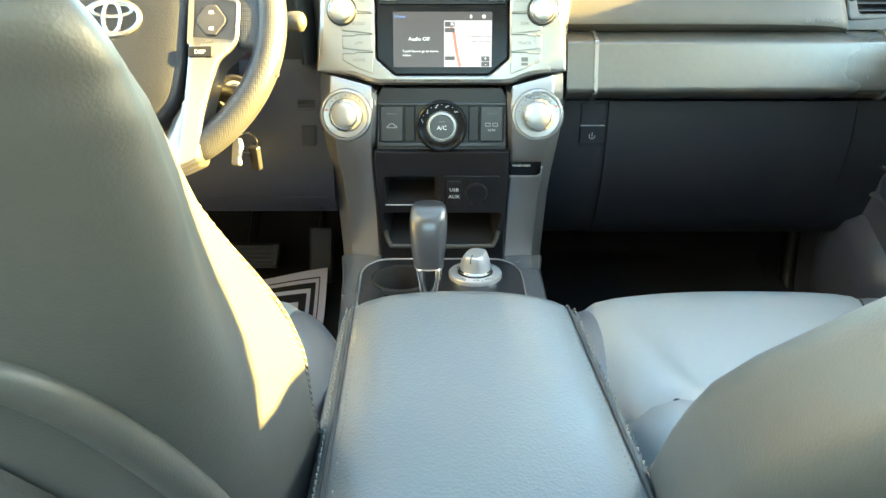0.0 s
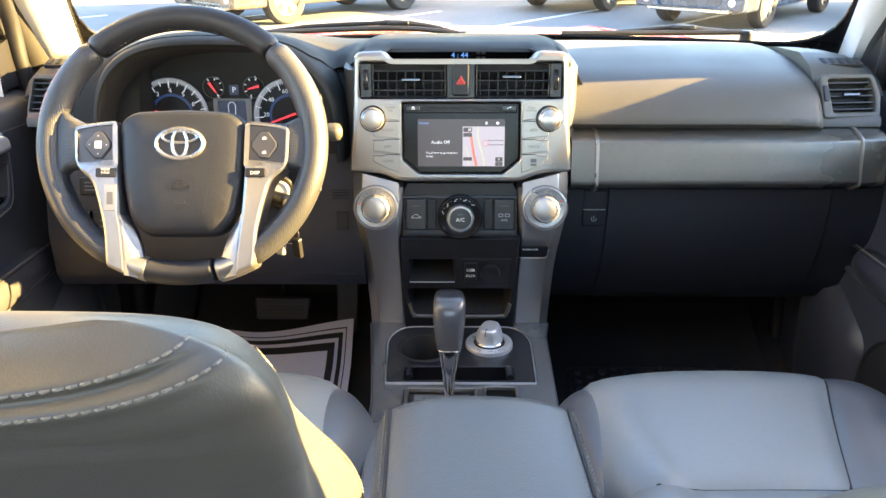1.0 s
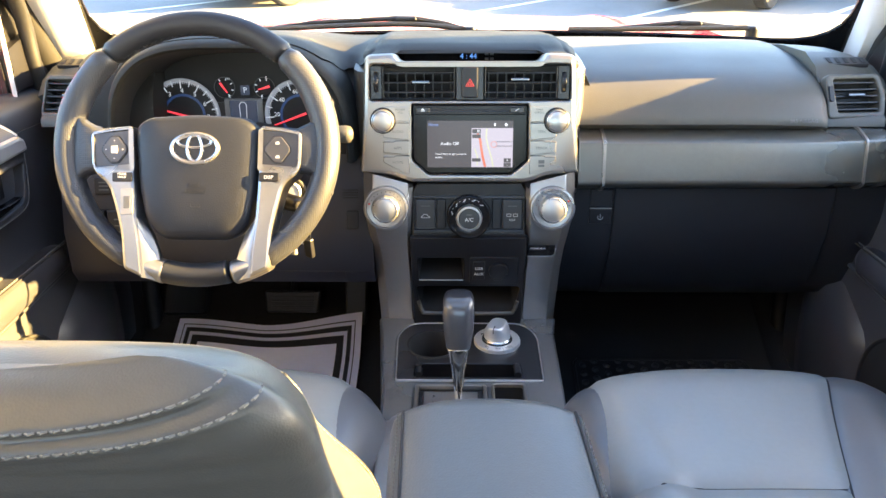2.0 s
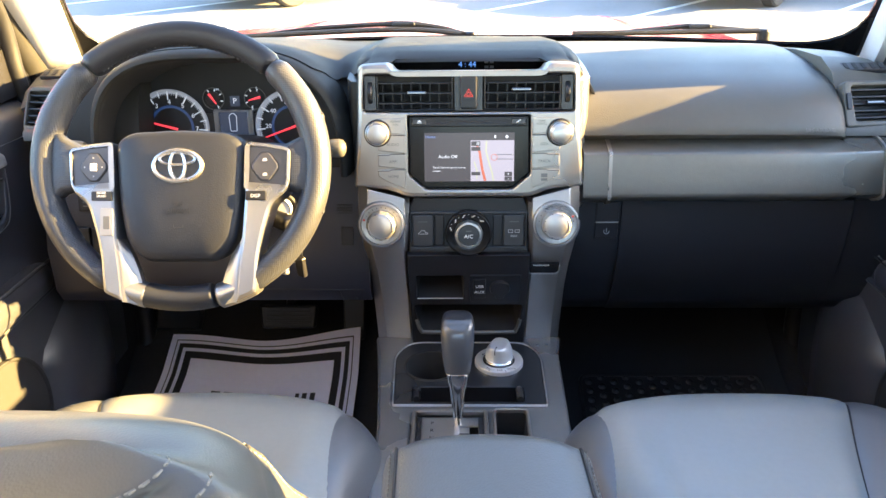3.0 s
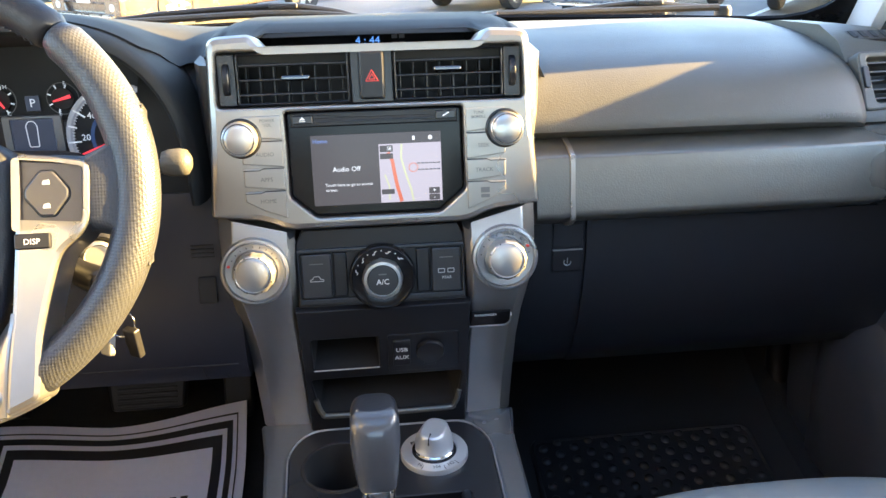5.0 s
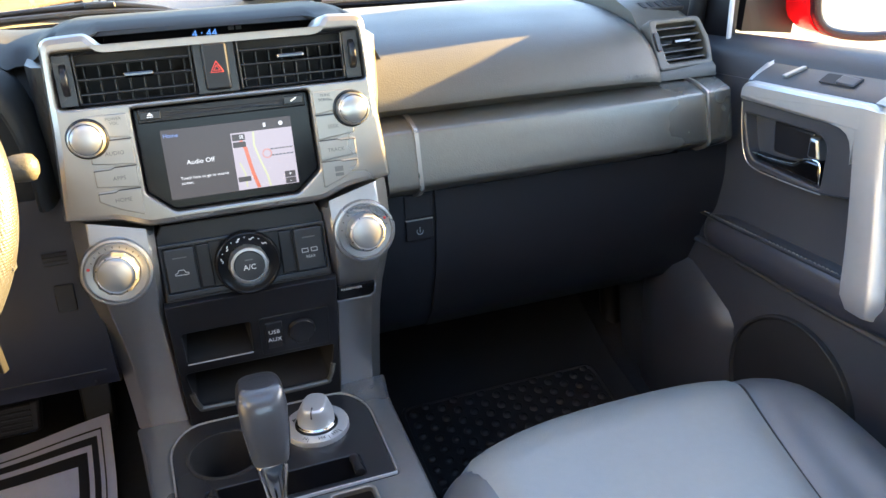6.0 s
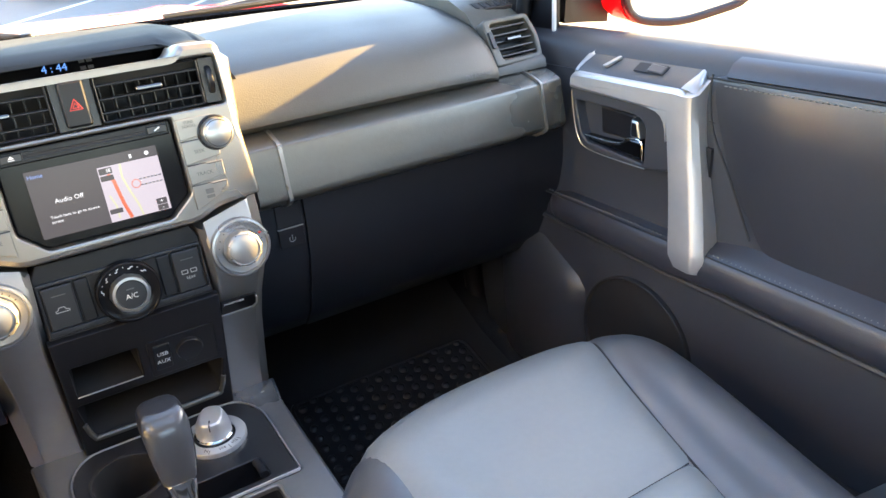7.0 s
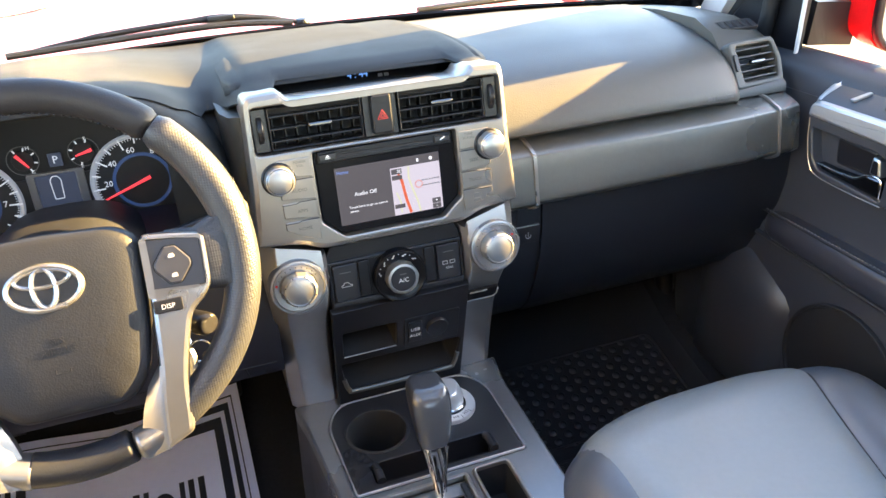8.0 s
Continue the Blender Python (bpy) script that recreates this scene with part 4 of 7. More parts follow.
    hs = [-0.20 + 0.54 * k / 20 for k in range(20)] + [0.34 + (0.1199 if taper else 0.079) * k / 60 for k in range(61)]
    b = B()
    loft(b, [[back_at(2 * math.pi * q / NB, h) for q in range(NB)] for h in hs])
    back = part("backrest", b, LEATHER, root, smooth=70)
    # twin rows of stitching beside the seam that runs over the back and down both shoulders
    for d in (-0.0078, 0.0078) if rear_seam else ():
        b = B()
        pth = []
        for q in range(61):
            a = -math.pi * (0.045 + 0.91 * q / 60)
            c = math.cos(a)
            pth.append(back_at(a, seam_height(math.copysign(abs(c) ** CE, c)) + d, 0.0004))
        stitches(b, pth, 0.0044, 0.0016, 0.0009, (0, -1, 0.3))
        part("stitching", b, THREAD, back)
    for e in (-1, 1) if rear_seam else ():
        for d in (-0.34, -0.43):
            b = B()
            pth = [back_at(-math.pi / 2 + e * (math.pi / 2 - 0.10 - d), 0.388 - 0.30 * q / 30, 0.0006) for q in range(31)]
            stitches(b, pth, 0.0046, 0.0026, 0.0008, (e, -1, 0))
            part("stitching", b, THREAD, back)
        b = B()
        sweep(b, [back_at(-math.pi / 2 + e * (math.pi / 2 + 0.29), 0.388 - 0.30 * q / 30, -0.0002) for q in range(31)], 0.0014, n=6)
        part("seam", b, BLACK_MATT, back)

    # rear panel: an arched padded roll, with a map pocket inside it
    def rear(u, h, out):
        w, t, wing = at_height(h)
        c = min(1.0, abs(u) / w) ** (1 / CE)
        sn = math.sqrt(max(0.0, 1 - c * c)) ** SE
        up = h * tall if h > 0 else h
        return V((foot.x + u, foot.y - t * 0.5 * sn - up * lean - out, foot.z + up))

    half = [(0.196, -0.14), (0.198, 0.02), (0.193, 0.152), (0.184, 0.208), (0.173, 0.243), (0.157, 0.270), (0.134, 0.284), (0.07, 0.293)]
    arch = half + [(0.0, 0.294)] + [(-u, h) for u, h in reversed(half)]
    b = B()
    sweep(b, smooth_path([rear(u, h, -0.001) for u, h in arch], 4), 0.0125, n=12, flat=0.75, up=(0, 1, 0.4))
    part("padded_roll", b, LEATHER, back, smooth=70)
    inner = [(0.172, -0.12), (0.160, 0.05), (0.145, 0.155), (0.131, 0.193), (0.115, 0.222), (0.06, 0.234), (0.0, 0.236)]
    b = B()
    g = []
    for u0, h0 in inner + [(-u, h) for u, h in reversed(inner[:-1])]:
        g.append([rear(u0 * k, h0 if k > 0.99 else -0.12 + (h0 + 0.12) * k, 0.008 + 0.004 * (1 - k)) for k in (1.0, 0.96, 0.8, 0.55, 0.3, 0.05)])
    sheet(b, g, 0.006)
    part("map_pocket", b, LEATHER, back, smooth=70)
    return root


seat(-0.370, -1, -0.314, -0.66, 26.1, "black leatherette driver's seat with a grey cushion centre", True, 1.088, 0.20)
seat(0.370, 1, 0.370, -0.665, 36, "black leatherette passenger seat with a grey cushion centre", False)


# ---- doors ----
def door(s, label):
    """Front door seen from inside. s: 1 on the passenger's side, -1 on the driver's."""
    root = thing("car_door", (s * 0.74, -0.4, 0.5), label, "car door", "front doors")

    def P(x, y, z):
        return V((s * (x + (0.032 if s < 0 else 0.0)), y, z))

    def skin(name, rows, mat, t=0.012, parent=None, label="", smooth=50):
        b = B()
        sheet(b, [[P(*p) for p in r] for r in rows], t * s)
        return part(name, b, mat, parent or root, label, smooth)

    ys = [0.20, 0.10, 0.03, -0.05, -0.2, -0.35, -0.5, -0.56, -0.60, -0.64, -0.70, -0.98]

    def sill(y):
        # unseen rise at the rear, added to cut the sun low on the driver's seat
        f = min(1.0, max(0.0, (-0.55 - y) / 0.14))
        return 1.118 - 0.05 * (y - 0.07) + 0.040 * f * f * (3 - 2 * f)

    # upper sill, sloping up to the glass
    skin("sill_cap", [[(0.765, y, sill(y) - 0.010), (0.758, y, sill(y) - 0.002), (0.745, y, sill(y) - 0.002), (0.722, y, sill(y) - 0.008), (0.708, y, sill(y) - 0.018), (0.703, y, sill(y) - 0.04)] for y in ys], SILL, label="dark grained sill below the window")
    # main skin
    rows = []
    for y in ys:
        f = max(0.0, (y + 0.02) / 0.20)
        z = sill(y)
        rows.append([(0.703 - 0.01 * f, y, z - 0.038), (0.700 - 0.02 * f, y, z - 0.10), (0.700 - 0.02 * f, y, 0.93), (0.695 - 0.02 * f, y, 0.885), (0.678, y, 0.86), (0.674, y, 0.78), (0.672, y, 0.68), (0.678, y, 0.60), (0.69, y, 0.52), (0.71, y, 0.46)])
    skin("panel", rows, DOOR_PANEL, label="dark grained door panel")
    # padded upper insert behind the pull handle
    rows = []
    for k in range(13):
        y = -0.282 - 0.673 * k / 12
        e = min(1, k / 1.2)
        rows.append([(0.704 - 0.012 * e * q, y - (0.045 * (1 - q2)) * (1 - min(1, k / 4)), z) for z, q, q2 in ((sill(y) - 0.019, 0.2, 1), (sill(y) - 0.024, 1.0, 1), (1.05, 1.25, 0.75), (1.0, 1.2, 0.3), (0.95, 1.0, -0.5), (0.905, 0.7, -1.0))])
    ins = skin("padded_insert", rows, INSERT, label="black padded leatherette insert")
    b = B()
    stitches(b, [P(0.6800, y, sill(y) - 0.0235) for y in [-0.31 - 0.64 * k / 12 for k in range(13)]], 0.0045, 0.0025, 0.0010, (-s, 0, 0.3))
    part("stitching", b, THREAD, ins)
    skin("insert_top", [[(0.712, y, sill(y) - 0.004), (0.700, y, sill(y) - 0.008), (0.692, y, sill(y) - 0.0195)] for y in [-0.31 - 0.64 * k / 10 for k in range(11)]], DOOR_LEATHER)
    # armrest: a long padded roll that widens into a shelf behind the pull handle
    def arm_edge(y):
        return 0.8865 - 0.030 * y

    b = B()
    rings = []
    for k in range(33):
        y = 0.016 - 0.985 * (k / 32) ** 1.25
        g = math.sqrt(min(1.0, max(0.04, (0.018 - y) / 0.045)))
        r = min(1.0, max(0.0, (-0.265 - y) / 0.11))
        r = r * r * (3 - 2 * r)
        zt, zb = arm_edge(y), 0.845 + 0.010 * r
        zc = (zt + zb) / 2
        o = rounded([(0.706, zt + 0.004 + 0.022 * r), (0.690, zt + 0.003 + 0.020 * r), (0.663, zt + 0.004 + 0.003 * r), (0.653, zt - 0.002), (0.6475, zc + 0.004), (0.650, zb + 0.007), (0.660, zb), (0.706, zb - 0.002)], 0.006, 3)
        rings.append([P(0.702 + (x - 0.702) * g, y, zc + (z - zc) * g) for x, z in o])
    loft(b, rings)
    arm = part("armrest", b, DOOR_LEATHER, root, "black padded armrest", smooth=60)
    b = B()
    sweep(b, [P(0.6575, 0.0 - 0.96 * k / 20, arm_edge(-0.96 * k / 20) + 0.0016) for k in range(21)], 0.0012, n=6)
    part("seam", b, BLACK_MATT, arm)
    b = B()
    stitches(b, [P(0.6615, -0.005 - 0.95 * k / 20, arm_edge(-0.95 * k / 20) + 0.0040) for k in range(21)], 0.0045, 0.0025, 0.0011, (-s * 0.4, 0, 1))
    part("stitching", b, THREAD, arm)
    # rounded rib under the armrest
    b = B()
    sweep(b, [P(0.664, 0.030 - 0.99 * k / 12, 0.842 + 0.010 * min(1, max(0, k - 3) / 5)) for k in range(13)], 0.005, n=8)
    part("rib", b, DOOR_PANEL, root)
    # pull handle: a level arm with the switches, then an upright bar down to the armrest
    FL = basis(P(0.700, 0, 0), (0, -1, 0), (0, 0, 1))
    if s < 0:
        FL = FL @ Matrix.Diagonal((1, 1, -1, 1))
    b = B()
    arm_o = rounded([(0.048, 1.066), (0.050, 1.086), (0.064, 1.093), (0.254, 1.102), (0.267, 1.098), (0.271, 1.068)], [0.006, 0.010, 0.006, 0.005, 0.008, 0.002], 4)
    plate(b, arm_o, 0.040, FL, ch=0.006)
    ph = part("pull_handle", b, DOOR_SILVER, root, "satin silver pull handle", smooth=30)
    b = B()
    rings = []
    for k in range(15):
        v = k / 14
        z = 1.088 - 0.216 * v
        tip = 0.006 * max(0.0, (v - 0.9) / 0.1) ** 2
        y0, y1 = -0.2295 - 0.049 * v - 0.004 * (1 - v) ** 6 - tip, -0.2695 - 0.057 * v + tip - 0.0075 * (1 - v) ** 6
        xf = 0.6600 - 0.024 * v * v + tip
        rings.append([P(x, y, zz) for x, y, zz in ((xf + 0.022, y0 - 0.002, z), (xf + 0.006, y0, z), (xf + 0.001, y0 - 0.003, z), (xf, y0 - 0.010, z), (xf - 0.001, y1 + 0.008, z), (xf + 0.003, y1, z), (xf + 0.012, y1 - 0.004 - 0.004 * v, z), (0.697, y1 - 0.001, z), (0.697, y0 - 0.004, z))])
    rings.insert(0, [V((p.x, p.y, 1.096 + 0.60 * max(0.0, abs(p.x) - (0.032 if s < 0 else 0.0) - 0.668))) for p in rings[0]])
    loft(b, rings)
    part("pull_bar", b, DOOR_SILVER, ph, smooth=32)
    b = B()
    plate(b, [(0.240, 1.0705), (0.240, 1.030), (0.2380, 1.044), (0.2345, 1.055), (0.2285, 1.0625), (0.2190, 1.0668), (0.205, 1.0685), (0.205, 1.0705)], 0.0385, FL, ch=0.0006)
    part("inner_corner", b, DOOR_SILVER, ph)
    # solid black block whose colour stands in for the bar's shadow
    b = B()
    loft(b, [[P(x, y, z) for x, y in ((0.6835, -0.298), (0.6835, -0.262), (0.702, -0.262), (0.702, -0.298))] for z in (0.862, 1.030)])
    part("grip_shade_block", b, BLACK_MATT, ph, "matt black block in place of the shade behind the bar")
    def crest(y):
        """Section of the switch panel across the arm at y."""
        z0 = 1.0925 + 0.0095 * (-0.06 - y) / 0.19
        return [(0.668, z0), (0.673, z0 + 0.0045), (0.682, z0 + 0.0105), (0.690, z0 + 0.015), (0.703, z0 + 0.0235), (0.712, z0 + 0.022)]

    b = B()
    g = [[P(x, ya + (yb - ya) * k / 6, z) for (x, z), ya, yb in zip(crest(-0.062 - 0.196 * k / 6), (-0.061, -0.0615, -0.0625, -0.064, -0.067, -0.069), (-0.2535, -0.2555, -0.2585, -0.2605, -0.2625, -0.264))] for k in range(7)]
    sheet(b, g if s > 0 else g[::-1], 0.004)
    sw = part("switch_panel", b, DOOR_PANEL, ph, "dark window switch panel", smooth=40)
    ends = (((-0.0605, -0.061, -0.062, -0.0635, -0.0665, -0.0685), (-0.052, -0.051, -0.049, -0.048, -0.047, -0.047), -0.062), ((-0.254, -0.256, -0.259, -0.261, -0.263, -0.2645), (-0.276, -0.2785, -0.277, -0.274, -0.268, -0.2665), -0.258))
    for inner_y, outer_y, yc in ends:
        b = B()
        g = []
        for w, drop in ((0.0, 0.0), (0.35, -0.0004), (0.7, 0.0010), (0.92, 0.0038), (1.0, 0.0085), (1.0, 0.016)):
            g.append([P(x + (0.0016 if w > 0.9 and x < 0.67 else 0.0), a + (c - a) * w, z - drop) for (x, z), a, c in zip(crest(yc), inner_y, outer_y)])
        sheet(b, g if (s > 0) == (yc < -0.1) else g[::-1], 0.003)
        part("end_cap", b, DOOR_SILVER, ph, smooth=60)
    ux, uy = V((0, -1, 0.05)), V((s * 0.866, 0, 0.5))
    top = basis(P(0.686, -0.16, 1.1112), ux if s > 0 else -ux, uy)
    # flat matt black plate; the shade of the switch's hollow is in its colour
    b = B()
    plate(b, rect(0.000, -0.0085, 0.052, 0.0085, 0.002), 0.0012, top, ch=0.0004)
    frame_ = part("switch", b, BLACK_MATT, sw, "window switch with its shaded hollow painted black")
    b = B()
    plate(b, rect(0.024, -0.007, 0.050, 0.007, 0.002), 0.0050, top @ Matrix.Rotation(radians(5), 4, "Y"), z0=0.001, ch=0.0015)
    part("switch_key", b, DOOR_PANEL, frame_)
    b = B()
    plate(b, rounded([(-0.056, -0.011), (-0.048, -0.011), (-0.036, 0.012), (-0.042, 0.012)], 0.002), 0.004, top, ch=0.0012)
    part("lock_key", b, KNOB, sw, "bright lock key")
    # release lever in its recess
    b = B()
    edge = [(0.0415, 1.070), (0.0495, 1.026), (0.060, 0.992), (0.082, 0.9775), (0.142, 0.976), (0.198, 0.978), (0.252, 0.988), (0.245, 1.026), (0.238, 1.072)]
    plate(b, rounded(edge, [0.002, 0.006, 0.012, 0.012, 0.006, 0.006, 0.002, 0.002, 0.002]), 0.029, FL, holes=[rounded([(0.053, 1.047), (0.068, 1.000), (0.0815, 0.989), (0.195, 0.9845), (0.196, 1.036), (0.186, 1.047), (0.171, 1.0497)], 0.005)], ch=0.003, hole_ch=0.003)
    hs = part("lever_surround", b, DOOR_PANEL, root, "dark surround of the door release")
    b = B()
    sweep(b, smooth_path([FL @ V((u, z, 0.0285)) for u, z in ((0.0445, 1.060), (0.0495, 1.026), (0.0605, 0.992), (0.081, 0.9780), (0.142, 0.9762), (0.198, 0.9782))], 4), 0.0009, n=6)
    part("edge_line", b, SILVER_DARK, hs)
    b = B()
    plate(b, rect(0.050, 0.980, 0.200, 1.054), 0.002, FL, z0=0.0035, ch=0.0005)
    part("recess", b, BLACK_MATT, hs)
    b = B()
    plate(b, rounded([(0.0895, 1.044), (0.0945, 1.002), (0.158, 1.004), (0.163, 1.044)], 0.006), 0.008, FL, z0=0.0055, ch=0.004)
    part("finger_dish", b, BLACK, hs)
    b = B()
    plate(b, rounded([(0.0755, 0.9990), (0.106, 0.9995), (0.148, 1.0035), (0.165, 1.0145), (0.1895, 1.0150), (0.1935, 0.9865), (0.0835, 0.9905)], 0.003), 0.012, FL, z0=0.016, ch=0.004)
    lv = part("release_lever", b, VENT_TAB, hs, "dark chrome release lever", smooth=50)
    b = B()
    sweep(b, smooth_path([FL @ V((u, z, 0.0283)) for u, z in ((0.0765, 0.9987), (0.106, 0.9990), (0.147, 1.0030), (0.165, 1.0140), (0.1890, 1.0145), (0.1930, 0.9880))], 4), 0.0010, n=6)
    part("bright_line", b, CHROME, lv)
    b = B()
    plate(b, rounded([(0.1655, 1.016), (0.187, 1.016), (0.181, 1.042), (0.166, 1.043)], 0.004), 0.016, FL, z0=0.012, ch=0.004)
    part("lock_knob", b, KNOB, hs)
    b = B()
    plate(b, rounded([(0.1695, 1.019), (0.1815, 1.019), (0.178, 1.038), (0.170, 1.038)], 0.003), 0.0010, FL, z0=0.0275, ch=0.0004)
    part("lock_inlay", b, BLACK, hs)
    # seams of the padded insert
    b = B()
    sweep(b, smooth_path([P(0.684, -0.289, 1.124), P(0.680, -0.291, 1.10), P(0.678, -0.303, 1.055), P(0.679, -0.332, 1.005), P(0.680, -0.372, 0.93)], 5), 0.0016, n=6)
    part("seam", b, BLACK_MATT, ins)
    b = B()
    sweep(b, [P(0.6835, y, sill(y) - 0.0165) for y in [-0.285 - 0.665 * k / 12 for k in range(13)]], 0.0016, n=6)
    part("seam", b, BLACK_MATT, ins)
    # panel between handle and insert, with a joint
    skin("filler_panel", [[(0.697, -0.268, z), (0.690, -0.290, z), (0.698, -0.306 - 0.03 * max(0, (1.0 - z)) * 6, z)] for z in (1.108, 1.06, 1.0, 0.95, 0.90)], DOOR_PANEL)
    for z in (1.062, 1.030):
        b = B()
        sweep(b, [P(0.6965, -0.270, z + 0.001), P(0.6885, -0.290, z), P(0.6965, -0.313, z - 0.002)], 0.0011, n=6)
        part("panel_joint", b, BLACK_MATT, root)
    b = B()
    sweep(b, smooth_path([P(0.722, 0.150, 1.085), P(0.720, 0.132, 1.165), P(0.714, 0.112, 1.26), P(0.685, 0.0, 1.42)]), 0.013, n=10)
    part("door_seal", b, RUBBER, root)
    b = B()
    sweep(b, smooth_path([P(0.728, 0.066, 1.115), P(0.727, 0.065, 1.165), P(0.722, 0.062, 1.37)]), 0.0035, n=8)
    part("seal_edge", b, PILLAR, root, "pale edge of the window seal")
    # map pocket bulge and loudspeaker
    rows = []
    for k in range(9):
        y = 0.13 - 0.235 * k / 8
        e = math.sqrt(max(0, 1 - ((k - 4) / 4.0) ** 4))
        rows.append([(0.682 - 0.030 * e * q, y, z) for z, q in ((0.800 - 0.05 * max(0, k - 4) / 4, 0.1), (0.785 - 0.05 * max(0, k - 4) / 4, 0.9), (0.72, 1.1), (0.64, 1.0), (0.58, 0.7), (0.52, 0.2))])
    skin("map_pocket", rows, DOOR_PANEL, label="bulged map pocket")
    S = basis(P(0.6560, -0.212, 0.700), (0, -1, 0), (0, 0, 1))
    if s < 0:
        S = S @ Matrix.Diagonal((1, 1, -1, 1))
    b = B()
    lathe(b, [(0.110, -0.006), (0.110, 0.0015), (0.1085, 0.0025), (0.106, 0.0020), (0.104, -0.0015), (0.06, 0.0005), (0, 0.0015)], S, 56)
    part("speaker_grille", b, BLACK_MATT, root, "round black loudspeaker grille")
    # window glass and the door's window frame
    b = B()
    sheet(b, [[P(0.752 - 0.11 * k / 6, y + (0.0 if y < 0 else -0.62 * k / 6 * 0.9), sill(y) + 0.004 + 0.55 * k / 6) for k in range(7)] for y in (0.15, -0.3, -0.6, -0.95)], 0.004)
    gl = part("window_glass", b, CLEAR, root)
    gl.visible_shadow = False
    b = B()
    sweep(b, smooth_path([P(0.757, 0.27, 1.10), P(0.737, 0.155, 1.27), P(0.708, 0.02, 1.42), P(0.675, -0.14, 1.565), P(0.655, -0.36, 1.645), P(0.65, -0.95, 1.665)]), 0.019 if s > 0 else 0.030, n=12)
    part("window_frame", b, BLACK_MATT, root, "black window frame")
    b = B()
    sweep(b, [P(0.752, y, sill(y) + 0.001) for y in (0.13, 0.0, -0.3, -0.5, -0.6, -0.7, -0.95)], 0.0075, n=8)
    part("window_seal", b, BLACK_MATT, root)
    b = B()
    plate(b, [(-0.27, 1.10), (-0.070, 1.112), (-0.064, 1.375)][::-1], 0.010, basis(P(0.742, 0, 0), (0, -1, 0), (0, 0, 1)), ch=0.003)
    part("mirror_corner", b, BLACK, root, "black corner panel behind the mirror")
    b = B()
    loft(b, [[P(x, y, z) for x, z in ((0.76, 0.45), (0.80, 0.45), (0.86, 0.8), (0.80, sill(y) - 0.01), (0.765, sill(y)), (0.76, 0.8))] for y in (0.25, -0.3, -0.95)])
    part("outer_skin", b, RED_PAINT, root, "red painted outer skin")
    return root


door(1, "closed passenger door with black panel and silver pull handle")
door(-1, "closed driver's door with black panel and silver pull handle")


def door_mirror(s):
    m = thing("door_mirror", (s * 0.95, 0.05, 1.10), "red door mirror with a black rim and foot", "mirror", "door mirrors")
    TOE = 0.30          # the glass is turned towards the driver
    out = rounded([(-0.118, -0.095), (-0.02, -0.112), (0.125, -0.085), (0.135, 0.045), (0.10, 0.080), (-0.085, 0.076), (-0.126, 0.04)], 0.045, 5)
    b = B()
    rings = []
    for y, k in ((0.150, 0.35), (0.135, 0.65), (0.105, 0.88), (0.06, 0.99), (0.022, 1.0)):
        rings.append([V((s * (0.945 + x * k), y - TOE * x * k - 0.032, 1.222 + z * k)) for x, z in out])
    loft(b, rings)
    part("housing", b, RED_PAINT, m, "glossy red housing", smooth=60)
    Mm = basis((s * 0.945, -0.010, 1.222), (s, -TOE, 0), (0, 0, 1))
    if s < 0:
        Mm = Mm @ Matrix.Diagonal((1, 1, -1, 1))
    b = B()
    plate(b, offset(out, -0.001), 0.012, Mm, holes=[offset(out, 0.012)], ch=0.004)
    part("rim", b, BLACK, m)
    b = B()
    plate(b, offset(out, 0.012), 0.003, Mm, z0=0.002, ch=0.0005)
    part("mirror_glass", b, MIRROR, m)
    b = B()
    loft(b, [[V((s * x, y, z + dz)) for y, z in ((0.17, 1.135), (0.075, 1.130), (0.070, 1.20), (0.16, 1.22))] for x, dz in ((0.757, 0.0), (0.80, -0.004), (0.85, -0.010))])
    part("foot", b, BLACK, m, "black plastic foot")


door_mirror(1)
door_mirror(-1)

# ---- centre stack ----
ST = basis((0, -0.088, 1.05), (1, 0, 0), (0, 0.183, 0.983))      # reclined face: local x across, y up, z towards the cabin


def sv(z):
    return (z - 1.05) / 0.983


stack = thing("centre_stack", (0, -0.06, 0.76), "silver and black centre stack with vents, display and dials", "centre stack", kind="structure")
BEZ = rounded([(-0.166, -0.006), (-0.116, -0.011), (-0.090, -0.022), (0.090, -0.022), (0.116, -0.011), (0.166, -0.006), (0.160, 0.07), (0.156, 0.168), (0.113, 0.170), (0.104, 0.158), (-0.104, 0.158), (-0.113, 0.170), (-0.156, 0.168), (-0.160, 0.07)], [0.004, 0.01, 0.01, 0.01, 0.01, 0.004, 0.01, 0.012, 0.006, 0.006, 0.006, 0.006, 0.012, 0.01])
VENT_HOLE = rounded([(-0.150, 0.101), (0.150, 0.101), (0.148, 0.154), (-0.148, 0.154)], 0.006)
SCREEN_HOLE = rounded([(-0.087, 0.012), (-0.062, -0.010), (0.063, -0.010), (0.089, 0.012), (0.088, 0.096), (-0.087, 0.096)], 0.004)
bm = B()
plate(bm, BEZ, 0.062, ST, holes=[VENT_HOLE, SCREEN_HOLE], z0=-0.058, ch=0.0075, hole_ch=0.0025)
bezel = part("bezel", bm, SILVER, stack, "satin silver bezel", smooth=32)
bm = B()
plate(bm, rounded([(-0.150, -0.020), (0.150, -0.020), (0.150, 0.154), (-0.150, 0.154)], 0.004), 0.006, ST, z0=-0.052, ch=0.001)
part("bezel_backing", bm, BLACK_MATT, stack)


